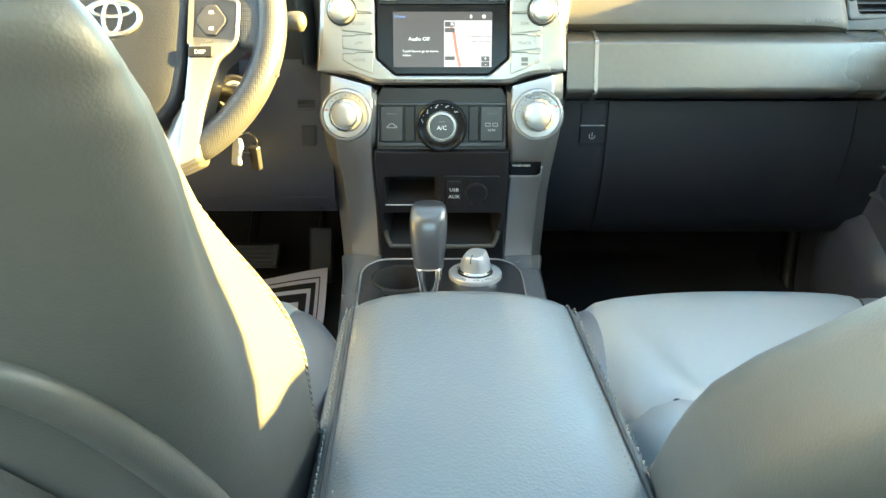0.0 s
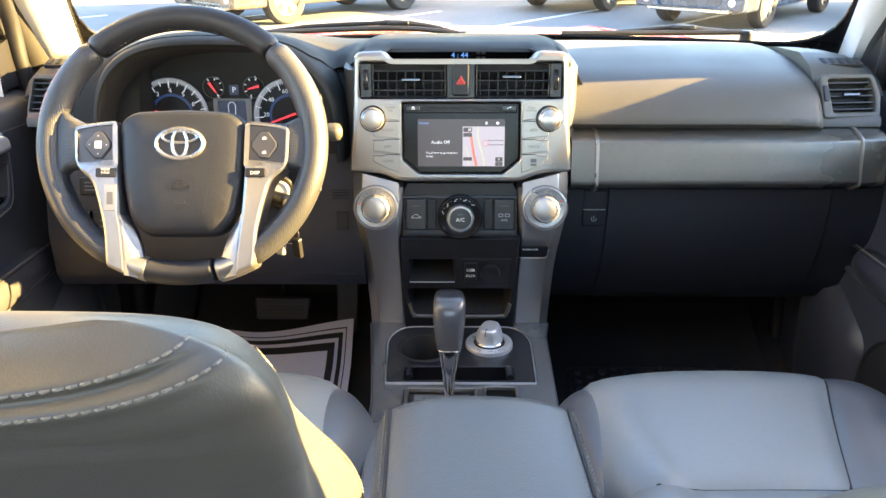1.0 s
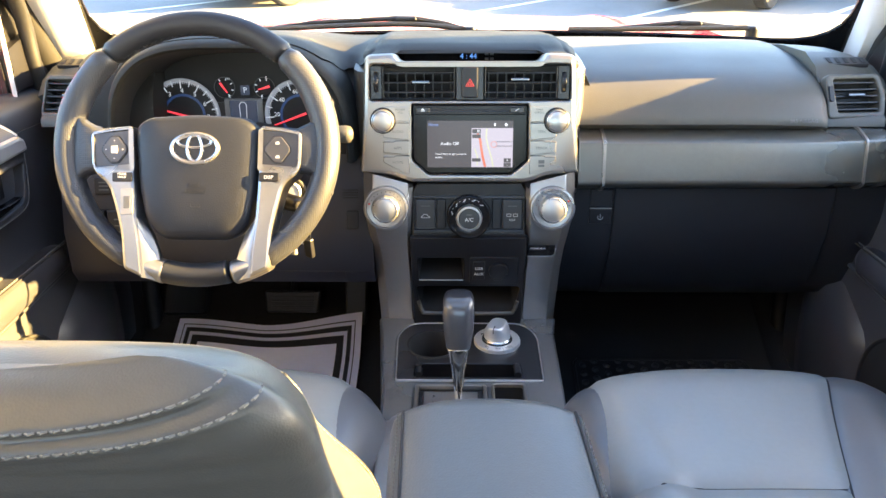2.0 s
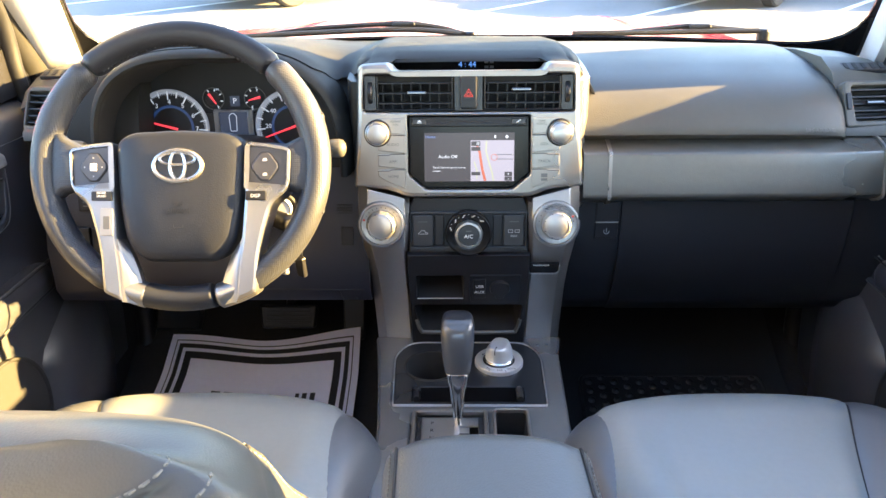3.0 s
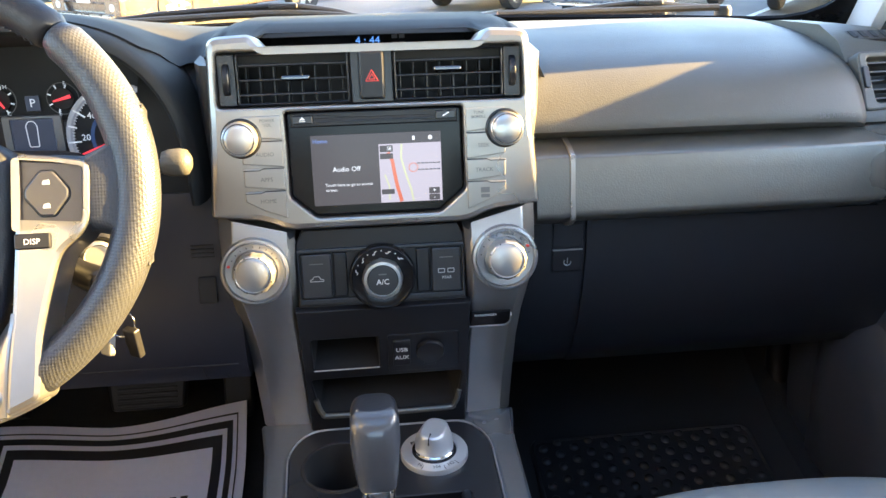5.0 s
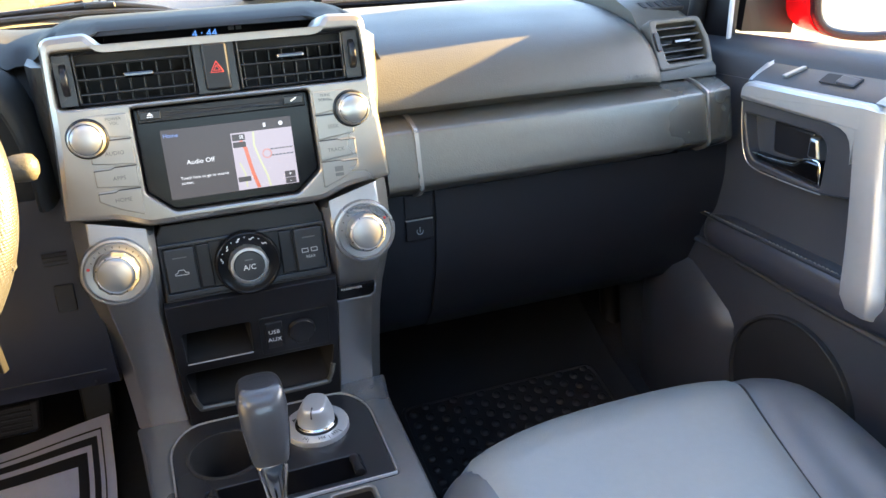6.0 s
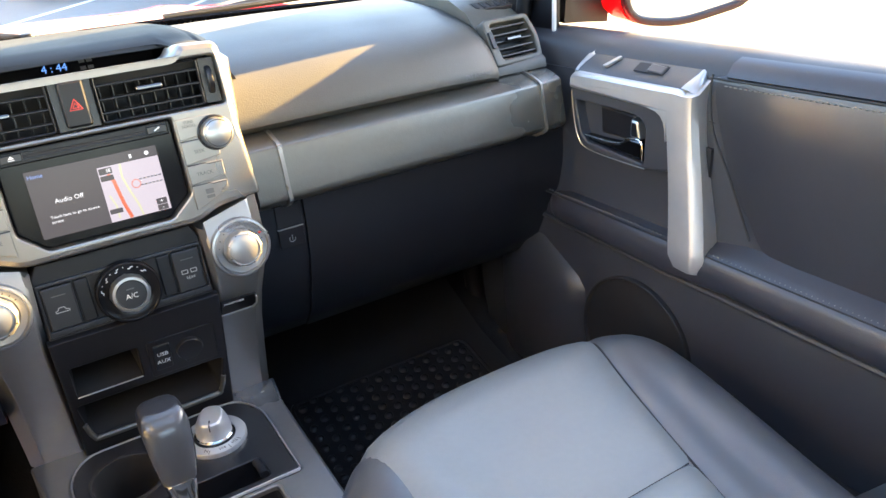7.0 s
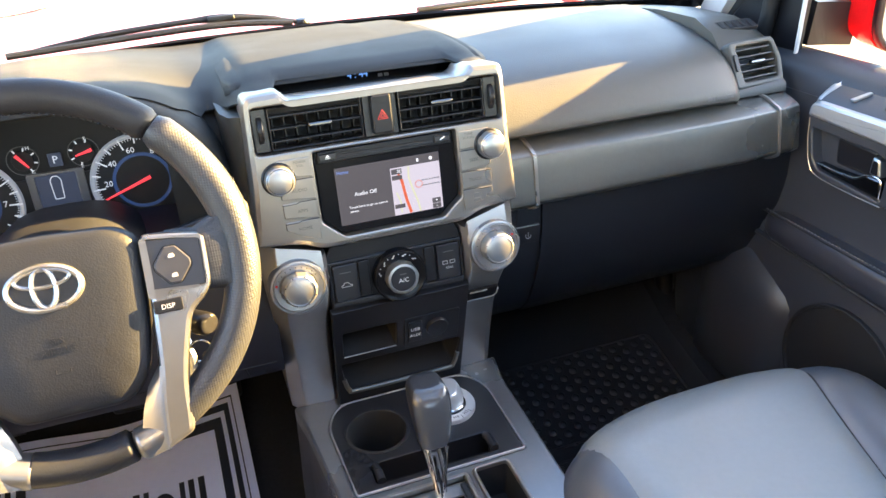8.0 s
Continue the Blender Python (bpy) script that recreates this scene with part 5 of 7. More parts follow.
def centre_vent(x0, x1, tab_u, tab_v, wheel_u):
    b = B()
    o = rect(x0, 0.103, x1, 0.152, 0.004)
    plate(b, o, 0.006, ST, holes=[offset(o, 0.002)], z0=-0.008, ch=0.001)
    v = part("air_vent", b, BLACK, stack, "black centre air vent")
    for k in range(3):
        b = B()
        y = 0.1130 + 0.0140 * k
        plate(b, rect(x0 + 0.001, y - 0.0011, x1 - 0.001, y + 0.0011), 0.014, ST, z0=-0.018, ch=0.0006)
        part("slat", b, BLACK, v)
    for k in range(8):
        b = B()
        x = x0 + (x1 - x0) * (k + 0.5) / 8
        plate(b, rect(x - 0.0008, 0.104, x + 0.0008, 0.151), 0.014, ST, z0=-0.036, ch=0.0004)
        part("fin", b, BLACK, v)
    b = B()
    plate(b, rect(tab_u - 0.014, tab_v - 0.0028, tab_u + 0.014, tab_v + 0.0028, 0.0025), 0.010, ST, z0=-0.004, ch=0.002)
    part("tab", b, VENT_TAB, v, "dark chrome vent tab")
    b = B()
    plate(b, rect(wheel_u - 0.0085, 0.103, wheel_u + 0.0085, 0.152, 0.002), 0.004, ST, z0=-0.008, ch=0.001)
    pod = part("thumb_wheel_pod", b, CHARCOAL, v)
    b = B()
    lathe(b, [(0.0165, -0.0032), (0.0175, -0.002), (0.0175, 0.002), (0.0165, 0.0032)], ST @ pose(wheel_u, 0.128, -0.013, 0, 90, 0), 28)
    part("thumb_wheel", b, BLACK, pod)


centre_vent(-0.130, -0.022, -0.073, 0.128, -0.1395)
centre_vent(0.022, 0.130, 0.074, 0.132, 0.1395)
bm = B()
plate(bm, rect(-0.0205, 0.102, 0.0205, 0.153, 0.001), 0.004, ST, z0=-0.008, ch=0.001)
hz = part("hazard_housing", bm, CHARCOAL, stack)
bm = B()
plate(bm, rect(-0.0125, 0.105, 0.0125, 0.151, 0.004), 0.012, ST, z0=-0.006, ch=0.0025)
hb = part("hazard_button", bm, BLACK, hz, "black hazard button with a red triangle")
for k, r in ((0, 0.0078), (1, 0.0042)):
    bm = B()
    tri = [(r * math.cos(radians(90 + 120 * q)), 0.1260 + r * math.sin(radians(90 + 120 * q))) for q in range(3)]
    plate(bm, rounded(tri, 0.0008, 2), 0.0004, ST, holes=[offset(tri, 0.0008)], z0=0.006, ch=0.0001)
    part("warning_triangle", bm, RED, hb)
# clock in its recess
CK = basis((0.0, 0.034, 1.1960), (1, 0, 0), (0, 0.45, 0.89))
bm = B()
plate(bm, rect(-0.105, -0.020, 0.105, 0.012, 0.002), 0.003, CK, z0=-0.003, ch=0.001)
clock = part("clock_panel", bm, GLOSS, stack, "gloss black clock panel")
lettering("4 : 44", 0.0118, CK @ Matrix.Translation((-0.001, -0.001, 0.0004)), CLOCK_BLUE, clock)
bm = B()
for k, (x, y) in enumerate(((0.028, 0.003), (0.036, 0.003), (0.028, -0.005), (0.036, -0.005))):
    plate(bm, rect(x - 0.003, y - 0.002, x + 0.003, y + 0.002), 0.0003, CK, z0=0.0002, ch=0.0001)
part("indicator_bars", bm, PRINT_GREY, clock)
bm = B()
loft(bm, [[V((x, y, z)) for y, z in ((-0.045, 1.184), (-0.045, 1.202), (0.048, 1.182), (0.048, 1.169))] for x in (-0.15, 0.15)])
part("clock_shelf", bm, BLACK_MATT, stack)

# radio and display
bm = B()
plate(bm, offset(SCREEN_HOLE, 0.0012), 0.010, ST, z0=-0.014, ch=0.002)
radio = part("radio", bm, GLOSS, stack, "gloss black radio face")
bm = B()
plate(bm, rect(-0.082, 0.080, 0.083, 0.0945, 0.001), 0.004, ST, z0=-0.005, ch=0.0015)
cd = part("disc_slot_bar", bm, BLACK, radio)
bm = B()
plate(bm, rect(-0.062, 0.0855, 0.060, 0.0885, 0.001), 0.0012, ST, z0=-0.0009, ch=0.0003)
part("disc_slot", bm, BLACK_MATT, cd)
# highlight along the slot's lower edge, put in as a lighter thread
bm = B()
sweep(bm, [ST @ V((-0.061, 0.0853, 0.0004)), ST @ V((0.059, 0.0853, 0.0004))], 0.0005, n=6)
part("slot_highlight", bm, CHARCOAL, cd)
for x in (-0.070, 0.071):
    bm = B()
    plate(bm, rect(x - 0.010, 0.0835, x + 0.010, 0.0915, 0.001), 0.003, ST, z0=-0.001, ch=0.001)
    q = part("radio_key", bm, CHARCOAL, cd)
    bm = B()
    if x < 0:
        plate(bm, [(x - 0.003, 0.0873), (x + 0.003, 0.0873), (x, 0.0905)], 0.0003, ST, z0=0.002, ch=0.0001)
        plate(bm, rect(x - 0.003, 0.0856, x + 0.003, 0.0864), 0.0003, ST, z0=0.002, ch=0.0001)
    else:
        sweep(bm, [ST @ V((x - 0.003, 0.0862, 0.0022)), ST @ V((x - 0.001, 0.0875, 0.0022)), ST @ V((x + 0.003, 0.0895, 0.0022))], 0.0008, n=6)
    part("symbol", bm, PRINT, q)
SC = ST @ Matrix.Translation((0, 0, -0.0036))
bm = B()
plate(bm, rect(-0.064, 0.001, 0.066, 0.0715, 0.001), 0.0008, SC, ch=0.0003)
disp = part("display", bm, SCREEN, radio, "lit display with a dark pane and a road map")
bm = B()
plate(bm, rect(0.003, 0.0015, 0.0655, 0.0605), 0.0004, SC, z0=0.0008, ch=0.0001)
mp = part("map_pane", bm, MAP, disp)


def strip(path, w, M, z, mat, parent, name):
    b = B()
    P = [V((x, y)) for x, y in path]
    left, right = [], []
    for i, p in enumerate(P):
        d = (P[min(i + 1, len(P) - 1)] - P[max(i - 1, 0)]).normalized()
        nn = V((-d.y, d.x)) * w / 2
        left.append(tuple(p + nn))
        right.append(tuple(p - nn))
    plate(b, left + right[::-1], 0.0002, M, z0=z, ch=0.00005)
    return part(name, b, mat, parent)


strip([(0.012, 0.052), (0.016, 0.044), (0.018, 0.030), (0.020, 0.018), (0.024, 0.002)], 0.0036, SC, 0.0012, MAP_ROUTE, mp, "route_line")
strip([(0.026, 0.060), (0.025, 0.046), (0.029, 0.030), (0.034, 0.014), (0.036, 0.002)], 0.0020, SC, 0.0012, MAP_ROAD, mp, "road_line")
strip([(0.008, 0.030), (0.012, 0.018), (0.012, 0.004)], 0.0016, SC, 0.0012, MAP_ROAD, mp, "road_line")
bm = B()
plate(bm, circle(0.037, 0.036, 0.0048, 24), 0.0002, SC, holes=[circle(0.037, 0.036, 0.0040, 24)], z0=0.0012, ch=0.00005)
part("compass_ring", bm, MAP_ROUTE, mp)
for x0, y0, x1, y1 in ((0.004, 0.0525, 0.017, 0.059), (0.004, 0.0455, 0.017, 0.051), (0.004, 0.010, 0.017, 0.015), (0.052, 0.0085, 0.063, 0.015), (0.052, 0.002, 0.063, 0.008)):
    bm = B()
    plate(bm, rect(x0, y0, x1, y1, 0.0008), 0.0002, SC, z0=0.0014, ch=0.00005)
    part("map_key", bm, SCREEN, mp)
for y in (0.040, 0.0335):
    bm = B()
    for k in range(6):
        plate(bm, rect(0.041 + 0.0040 * k, y - 0.0006, 0.0440 + 0.0040 * k, y + 0.0006), 0.0002, SC, z0=0.0012, ch=0.00005)
    part("map_bars", bm, PRINT_GREY, mp)
lettering("SE", 0.0052, SC @ Matrix.Translation((0.0135, 0.0558, 0.0018)), DISPLAY_WHITE, mp, 0.00008)
lettering("+", 0.006, SC @ Matrix.Translation((0.0575, 0.0118, 0.0018)), DISPLAY_WHITE, mp, 0.00008)
lettering("-", 0.006, SC @ Matrix.Translation((0.0575, 0.005, 0.0018)), DISPLAY_WHITE, mp, 0.00008)
lettering("Home", 0.0058, SC @ Matrix.Translation((-0.062, 0.0655, 0.001)), DISPLAY_BLUE, disp, 0.0001, "LEFT")
lettering("Audio Off", 0.0068, SC @ Matrix.Translation((-0.030, 0.037, 0.001)), DISPLAY_WHITE, disp, 0.0001)
lettering("Touch here to go to source", 0.0042, SC @ Matrix.Translation((-0.052, 0.0215, 0.001)), DISPLAY_WHITE, disp, 0.0001, "LEFT")
lettering("screen.", 0.0042, SC @ Matrix.Translation((-0.052, 0.0165, 0.001)), DISPLAY_WHITE, disp, 0.0001, "LEFT")
bm = B()
plate(bm, circle(0.055, 0.0655, 0.0022, 14), 0.0002, SC, z0=0.0009, ch=0.00005)
plate(bm, rect(0.037, 0.0635, 0.0395, 0.0675), 0.0002, SC, z0=0.0009, ch=0.00005)
part("status_symbols", bm, DISPLAY_WHITE, disp)

# rows of flush keys beside the display
for s in (-1, 1):
    rows = [(0.093, 0.0695), (0.0685, 0.0430), (0.0420, 0.0205), (0.0195, 0.000)]
    names = (("POWER\nVOL", "AUDIO", "APPS", "HOME"), ("TUNE\nSCROLL", "SEEK", "TRACK", ""))[s > 0]
    for k, ((y1, y0), txt) in enumerate(zip(rows, names)):
        inner, outer = 0.0905, 0.1300
        o = [(s * inner, y0), (s * outer, y0 + (0.004 if k < 3 else 0.012)), (s * outer, y1), (s * inner, y1)]
        if k == 3:
            o = [(s * inner, y0 - 0.008), (s * 0.112, y0), (s * outer, y0 + 0.010), (s * outer, y1), (s * inner, y1)]
        bm = B()
        plate(bm, rounded(o, 0.0015, 2), 0.0016 + 0.0006 * (k > 0), ST, z0=0.0036, ch=0.0010)
        key = part("radio_key", bm, SILVER, stack)
        if txt:
            lettering(txt, 0.0042 if k == 0 else 0.0056, ST @ Matrix.Translation((s * (0.1035 if k == 0 else 0.108), (y0 + y1) / 2 + (0.005 if k == 0 else 0.0), 0.0062)), PRINT_GREY, key, 0.0001)
        if s > 0 and k == 3:
            bm = B()
            plate(bm, rect(0.104, 0.008, 0.113, 0.0135, 0.0005), 0.0002, ST, z0=0.006, ch=0.00005)
            plate(bm, rect(0.104, 0.003, 0.113, 0.0065, 0.0005), 0.0002, ST, z0=0.006, ch=0.00005)
            part("symbol", bm, PRINT_GREY, key)
        if k:
            bm = B()
            strip_o = [(s * inner, y1 - 0.0003), (s * (inner + 0.020), y1 - 0.0003), (s * (inner + 0.024), y1 - 0.0020), (s * outer, y1 - 0.0020), (s * outer, y1 - 0.0012), (s * (inner + 0.024), y1 - 0.0012), (s * (inner + 0.020), y1 + 0.0006), (s * inner, y1 + 0.0006)]
            plate(bm, strip_o, 0.0003, ST, z0=0.0058, ch=0.0001)
            part("key_gap", bm, BLACK_MATT, stack)
    K = ST @ Matrix.Translation((s * 0.1295, sv(1.121), 0.004))
    bm = B()
    lathe(bm, [(0.0195, 0), (0.0195, 0.0018), (0.0180, 0.0030), (0, 0.0031)], K, 40)
    base = part("knob_collar", bm, BLACK, stack)
    bm = B()
    lathe(bm, [(0.0160, 0.002), (0.0168, 0.004), (0.0167, 0.0135), (0.0160, 0.0156), (0.0150, 0.0162), (0.0144, 0.0152), (0.0137, 0.0160), (0.0115, 0.0170), (0.006, 0.0177), (0, 0.0178)], K, 48)
    kn = part("knob", bm, KNOB, stack, "satin metal radio knob", smooth=35)
    bm = B()
    lathe(bm, [(0.0148, 0.0150), (0.0147, 0.0156), (0.0141, 0.0156), (0.0140, 0.0150)], K, 48)
    part("knob_groove", bm, BLACK, kn)
bm = B()
for x0, x1 in ((-0.064, -0.060), (-0.056, -0.030), (0.024, 0.036), (0.040, 0.060)):
    plate(bm, rect(x0, -0.0175, x1, -0.0155), 0.0002, ST, z0=0.0041, ch=0.00005)
part("maker_bars", bm, PRINT_GREY, bezel)

# two silver legs down to the console
LEG = [(1.040, -0.0905, 0.164, 0.0875), (1.020, -0.0975, 0.1645, 0.0875), (0.990, -0.1040, 0.1640, 0.0885), (0.960, -0.1010, 0.1625, 0.090), (0.930, -0.0880, 0.1600, 0.0915), (0.900, -0.0740, 0.1575, 0.0915), (0.860, -0.0620, 0.1550, 0.0905), (0.810, -0.0550, 0.1530, 0.0890), (0.770, -0.0510, 0.1515, 0.0880), (0.752, -0.0500, 0.1510, 0.0875)]
for s in (-1, 1):
    bm = B()
    rings = []
    for i, (z, y, xo, xi) in enumerate(LEG):
        dz_in = -0.022 if i == 0 else (-0.012 if i == 1 else 0)
        o = [(xo, 0.06, 0), (xo, y + 0.026, 0), (xo - 0.0015, y + 0.023, 0), (xo - 0.016, y + 0.0035, 0), (xo - 0.018, y + 0.0025, 0), (xi + 0.0065, y - 0.0005, dz_in * 0.6), (xi + 0.0045, y + 0.0005, dz_in), (xi, y + 0.010, dz_in), (xi, 0.06, dz_in)]
        rings.append([V((s * x, yy, z + d)) for x, yy, d in o])
    loft(bm, rings)
    leg = part("stack_leg", bm, SILVER_DARK, stack, "gunmetal side leg of the stack", smooth=24)
    K = ST @ Matrix.Translation((s * 0.1275, sv(0.990), 0.000))
    bm = B()
    lathe(bm, [(0.0350, -0.010), (0.0350, 0.005), (0.0335, 0.0075), (0.0312, 0.0080), (0.0302, 0.0068), (0.0296, 0.0060), (0.0288, 0.0066), (0.0225, 0.0060), (0.0215, 0.0045), (0, 0.0045)], K, 56)
    dial = part("dial_base", bm, DIAL_RING, stack, "satin ring of the climate dial", smooth=40)
    bm = B()
    rings = []
    for r, h in ((0.0200, 0.005), (0.0206, 0.008), (0.0204, 0.0175), (0.0192, 0.0206), (0.0178, 0.0214), (0.0170, 0.0204), (0.0162, 0.0210), (0.012, 0.0221), (0.006, 0.0226), (0.0002, 0.0227)):
        rings.append([K @ V((r * (1 + (0.035 if (q % 6 < 2 and 0.006 < h < 0.02) else 0)) * math.cos(2 * math.pi * q / 72), r * (1 + (0.035 if (q % 6 < 2 and 0.006 < h < 0.02) else 0)) * math.sin(2 * math.pi * q / 72), h)) for q in range(72)])
    loft(bm, rings)
    dk = part("dial_knob", bm, KNOB, dial, "satin metal climate knob", smooth=45)
    bm = B()
    for q in range(8):
        a = 2 * math.pi * (q + 0.5) / 8
        plate(bm, circle(0.0186 * math.cos(a), 0.0186 * math.sin(a), 0.0009, 8), 0.0004, K, z0=0.0208, ch=0.0001)
    part("knob_dots", bm, BLACK, dk)
    bm = B()
    for q in range(9):
        a = radians(150 - 15 * q) if s < 0 else radians(170 - 20 * q)
        plate(bm, rect(-0.0006, 0.0245, 0.0006, 0.0245 + 0.0015 + 0.0003 * q), 0.0003, K @ Matrix.Rotation(a - math.pi / 2, 4, "Z"), z0=0.0061, ch=0.0001)
    part("dial_marks", bm, PRINT_GREY, dial)
    bm = B()
    plate(bm, circle(0.0265 * math.cos(radians(165 if s < 0 else 25)), 0.0265 * math.sin(radians(165 if s < 0 else 25)), 0.0016, 12), 0.0003, K, z0=0.0064, ch=0.0001)
    part("red_mark", bm, RED, dial)
    if s > 0:
        lettering("TEMP", 0.0045, K @ Matrix.Translation((0, 0.0262, 0.0067)), PRINT_GREY, dial, 0.0001)
        PN = basis((0.1160, -0.0822, 0.9145), (1, 0.0, 0), (0, -0.42, 0.91))
        bm = B()
        plate(bm, rounded([(-0.022, -0.013), (0.017, -0.013), (0.0215, -0.008), (0.0215, 0.0105), (-0.022, 0.0105)], 0.0015), 0.0025, PN, z0=0.0035, ch=0.0005)
        ind = part("airbag_indicator", bm, GLOSS, leg, "gloss black passenger airbag indicator")
        lettering("PASSENGER", 0.0048, PN @ Matrix.Translation((-0.0185, 0.0055, 0.0062)), PRINT, ind, 0.0001, "LEFT")
        bm = B()
        plate(bm, [(-0.0225, -0.0160), (0.0180, -0.0160), (0.0175, -0.0134), (-0.0225, -0.0134)], 0.0045, PN, z0=0.002, ch=0.0006)
        part("indicator_edge", bm, DOOR_SILVER, ind)
        bm = B()
        plate(bm, [(0.0182, -0.0160), (0.0236, -0.0100), (0.0236, 0.0020), (0.0219, 0.0020), (0.0219, -0.0090), (0.0177, -0.0134)], 0.0045, PN, z0=0.002, ch=0.0005)
        part("indicator_edge", bm, DOOR_SILVER, ind)

# climate panel
bm = B()
plate(bm, rounded([(-0.089, sv(0.941)), (0.089, sv(0.941)), (0.088, sv(1.012)), (0.080, sv(1.026)), (-0.080, sv(1.026)), (-0.088, sv(1.012))], 0.003), 0.020, ST, z0=-0.034, ch=0.002)
hv = part("climate_panel", bm, BLACK, stack, "black climate control panel")
bm = B()
plate(bm, rect(-0.087, sv(0.9475), 0.087, sv(1.006), 0.002), 0.004, ST, holes=[rect(-0.0845, sv(0.9535), 0.0845, sv(1.002), 0.002)], z0=-0.014, ch=0.001)
part("panel_frame", bm, CHARCOAL, hv)
for x0, x1 in ((-0.083, -0.052), (-0.0505, -0.036), (0.036, 0.0505), (0.052, 0.083)):
    bm = B()
    wide = x1 - x0 > 0.02
    plate(bm, rect(x0, sv(0.9545), x1, sv(1.001), 0.0028), 0.006 if wide else 0.003, ST, z0=-0.014, ch=0.0015)
    key = part("climate_key" if wide else "key_spacer", bm, CHARCOAL if wide else BLACK, hv)
    if wide:
        c = (x0 + x1) / 2
        bm = B()
        plate(bm, rect(c - 0.007, sv(0.9905), c + 0.007, sv(0.9915)), 0.0003, ST, z0=-0.0079, ch=0.0001)
        part("key_bar", bm, PRINT_GREY, key)
        if c > 0:
            bm = B()
            for dx in (-0.005, 0.005):
                o = rect(c + dx - 0.004, sv(0.9745), c + dx + 0.0032, sv(0.9792), 0.0008)
                plate(bm, o, 0.0003, ST, holes=[offset(o, 0.0007)], z0=-0.0079, ch=0.0001)
            part("symbol", bm, ICON, key)
            lettering("REAR", 0.0044, ST @ Matrix.Translation((c, sv(0.9695), -0.0076)), ICON, key, 0.0001)
        else:
            bm = B()
            o = [(c + 0.78 * x, sv(0.9725 + 0.78 * z)) for x, z in ((-0.009, 0), (0.009, 0), (0.009, 0.003), (0.005, 0.004), (0.003, 0.0075), (-0.004, 0.0075), (-0.006, 0.004), (-0.009, 0.003))]
            plate(bm, o, 0.0003, ST, holes=[offset(o, 0.0007)], z0=-0.0079, ch=0.0001)
            part("symbol", bm, ICON, key)
AC = ST @ Matrix.Translation((0, sv(0.975), -0.012))
bm = B()
lathe(bm, [(0.0345, 0), (0.0345, 0.010), (0.0335, 0.0125), (0.032, 0.013), (0.0305, 0.0118), (0.022, 0.010), (0, 0.0098)], AC, 56)
ac = part("mode_dial", bm, GLOSS, hv, "gloss black mode dial", smooth=40)
bm = B()
rings = []
for r, h in ((0.0198, 0.009), (0.0205, 0.012), (0.0201, 0.022), (0.0192, 0.0245), (0.0165, 0.0250), (0.0162, 0.0235)):
    rings.append([AC @ V((r * (1 + (0.03 if (q % 8 < 2 and 0.01 < h < 0.024) else 0)) * math.cos(2 * math.pi * q / 64), r * (1 + (0.03 if (q % 8 < 2 and 0.01 < h < 0.024) else 0)) * math.sin(2 * math.pi * q / 64), h)) for q in range(64)])
loft(bm, rings)
part("dial_ring", bm, KNOB, ac, "satin metal dial ring", smooth=45)
bm = B()
lathe(bm, [(0.0163, 0.018), (0.0160, 0.0235), (0.015, 0.0246), (0, 0.0248)], AC, 40)
acb = part("push_button", bm, CHARCOAL, ac)
lettering("A/C", 0.0080, AC @ Matrix.Translation((0, -0.0015, 0.0251)), PRINT, acb, 0.0001)
bm = B()
plate(bm, rect(-0.004, 0.006, 0.004, 0.0073), 0.0003, AC, z0=0.0249, ch=0.0001)
part("key_bar", bm, PRINT_GREY, acb)
for q in range(9):
    a = radians(165 - 15 * q)
    bm = B()
    D = AC @ Matrix.Rotation(a - math.pi / 2, 4, "Z")
    if q % 2 == 0:
        sweep(bm, [D @ V((-0.0025, 0.0262, 0.0121)), D @ V((-0.0005, 0.0258, 0.0121)), D @ V((0.0003, 0.0280, 0.0123)), D @ V((0.0025, 0.0285, 0.0123))], 0.0005, n=5)
    else:
        plate(bm, circle(0, 0.0285, 0.0006, 8), 0.0003, D, z0=0.0119, ch=0.0001)
    part("dial_mark", bm, PRINT, ac)

# lower panel with pocket, sockets and tray
LO = basis((0, -0.078, 0.855), (1, 0, 0), (0, -0.205, 0.979))
SLOT = rect(-0.080, 0.004, -0.008, 0.048, 0.003)
TRAY = rounded([(-0.078, -0.062), (0.078, -0.062), (0.085, -0.010), (-0.085, -0.010)], 0.006)
bm = B()
plate(bm, [(-0.0905, -0.092), (0.0905, -0.092), (0.092, 0.088), (-0.092, 0.088)], 0.010, LO, holes=[SLOT, TRAY], z0=-0.004, ch=0.002)
low = part("lower_panel", bm, BLACK, stack, "black lower panel with pocket and tray")
for o, d in ((SLOT, 0.060), (TRAY, 0.075)):
    bm = B()
    a = ring_verts(bm, o, 0.002, LO)
    b_ = ring_verts(bm, offset(o, 0.004), -d, LO)
    bridge(bm, a, b_)
    fill(bm, [b_])
    part("pocket_liner", bm, BLACK_MATT, low)
bm = B()
sweep(bm, smooth_path([LO @ V(p) for p in ((-0.082, -0.040, 0.006), (-0.076, -0.060, 0.009), (-0.06, -0.064, 0.010), (0.06, -0.064, 0.010), (0.076, -0.060, 0.009), (0.082, -0.040, 0.006))], 5), 0.0032, n=8)
part("tray_lip", bm, BAND, low, "polished tray lip")
bm = B()
sweep(bm, [LO @ V((-0.080, 0.0035, 0.0055)), LO @ V((-0.008, 0.0035, 0.0055))], 0.0009, n=6)
part("pocket_edge", bm, SILVER_DARK, low)
bm = B()
o = rect(0.002, -0.003, 0.080, 0.051, 0.004)
plate(bm, o, 0.002, LO, z0=0.0055, ch=0.0008)
sp = part("socket_panel", bm, BLACK, low)
bm = B()
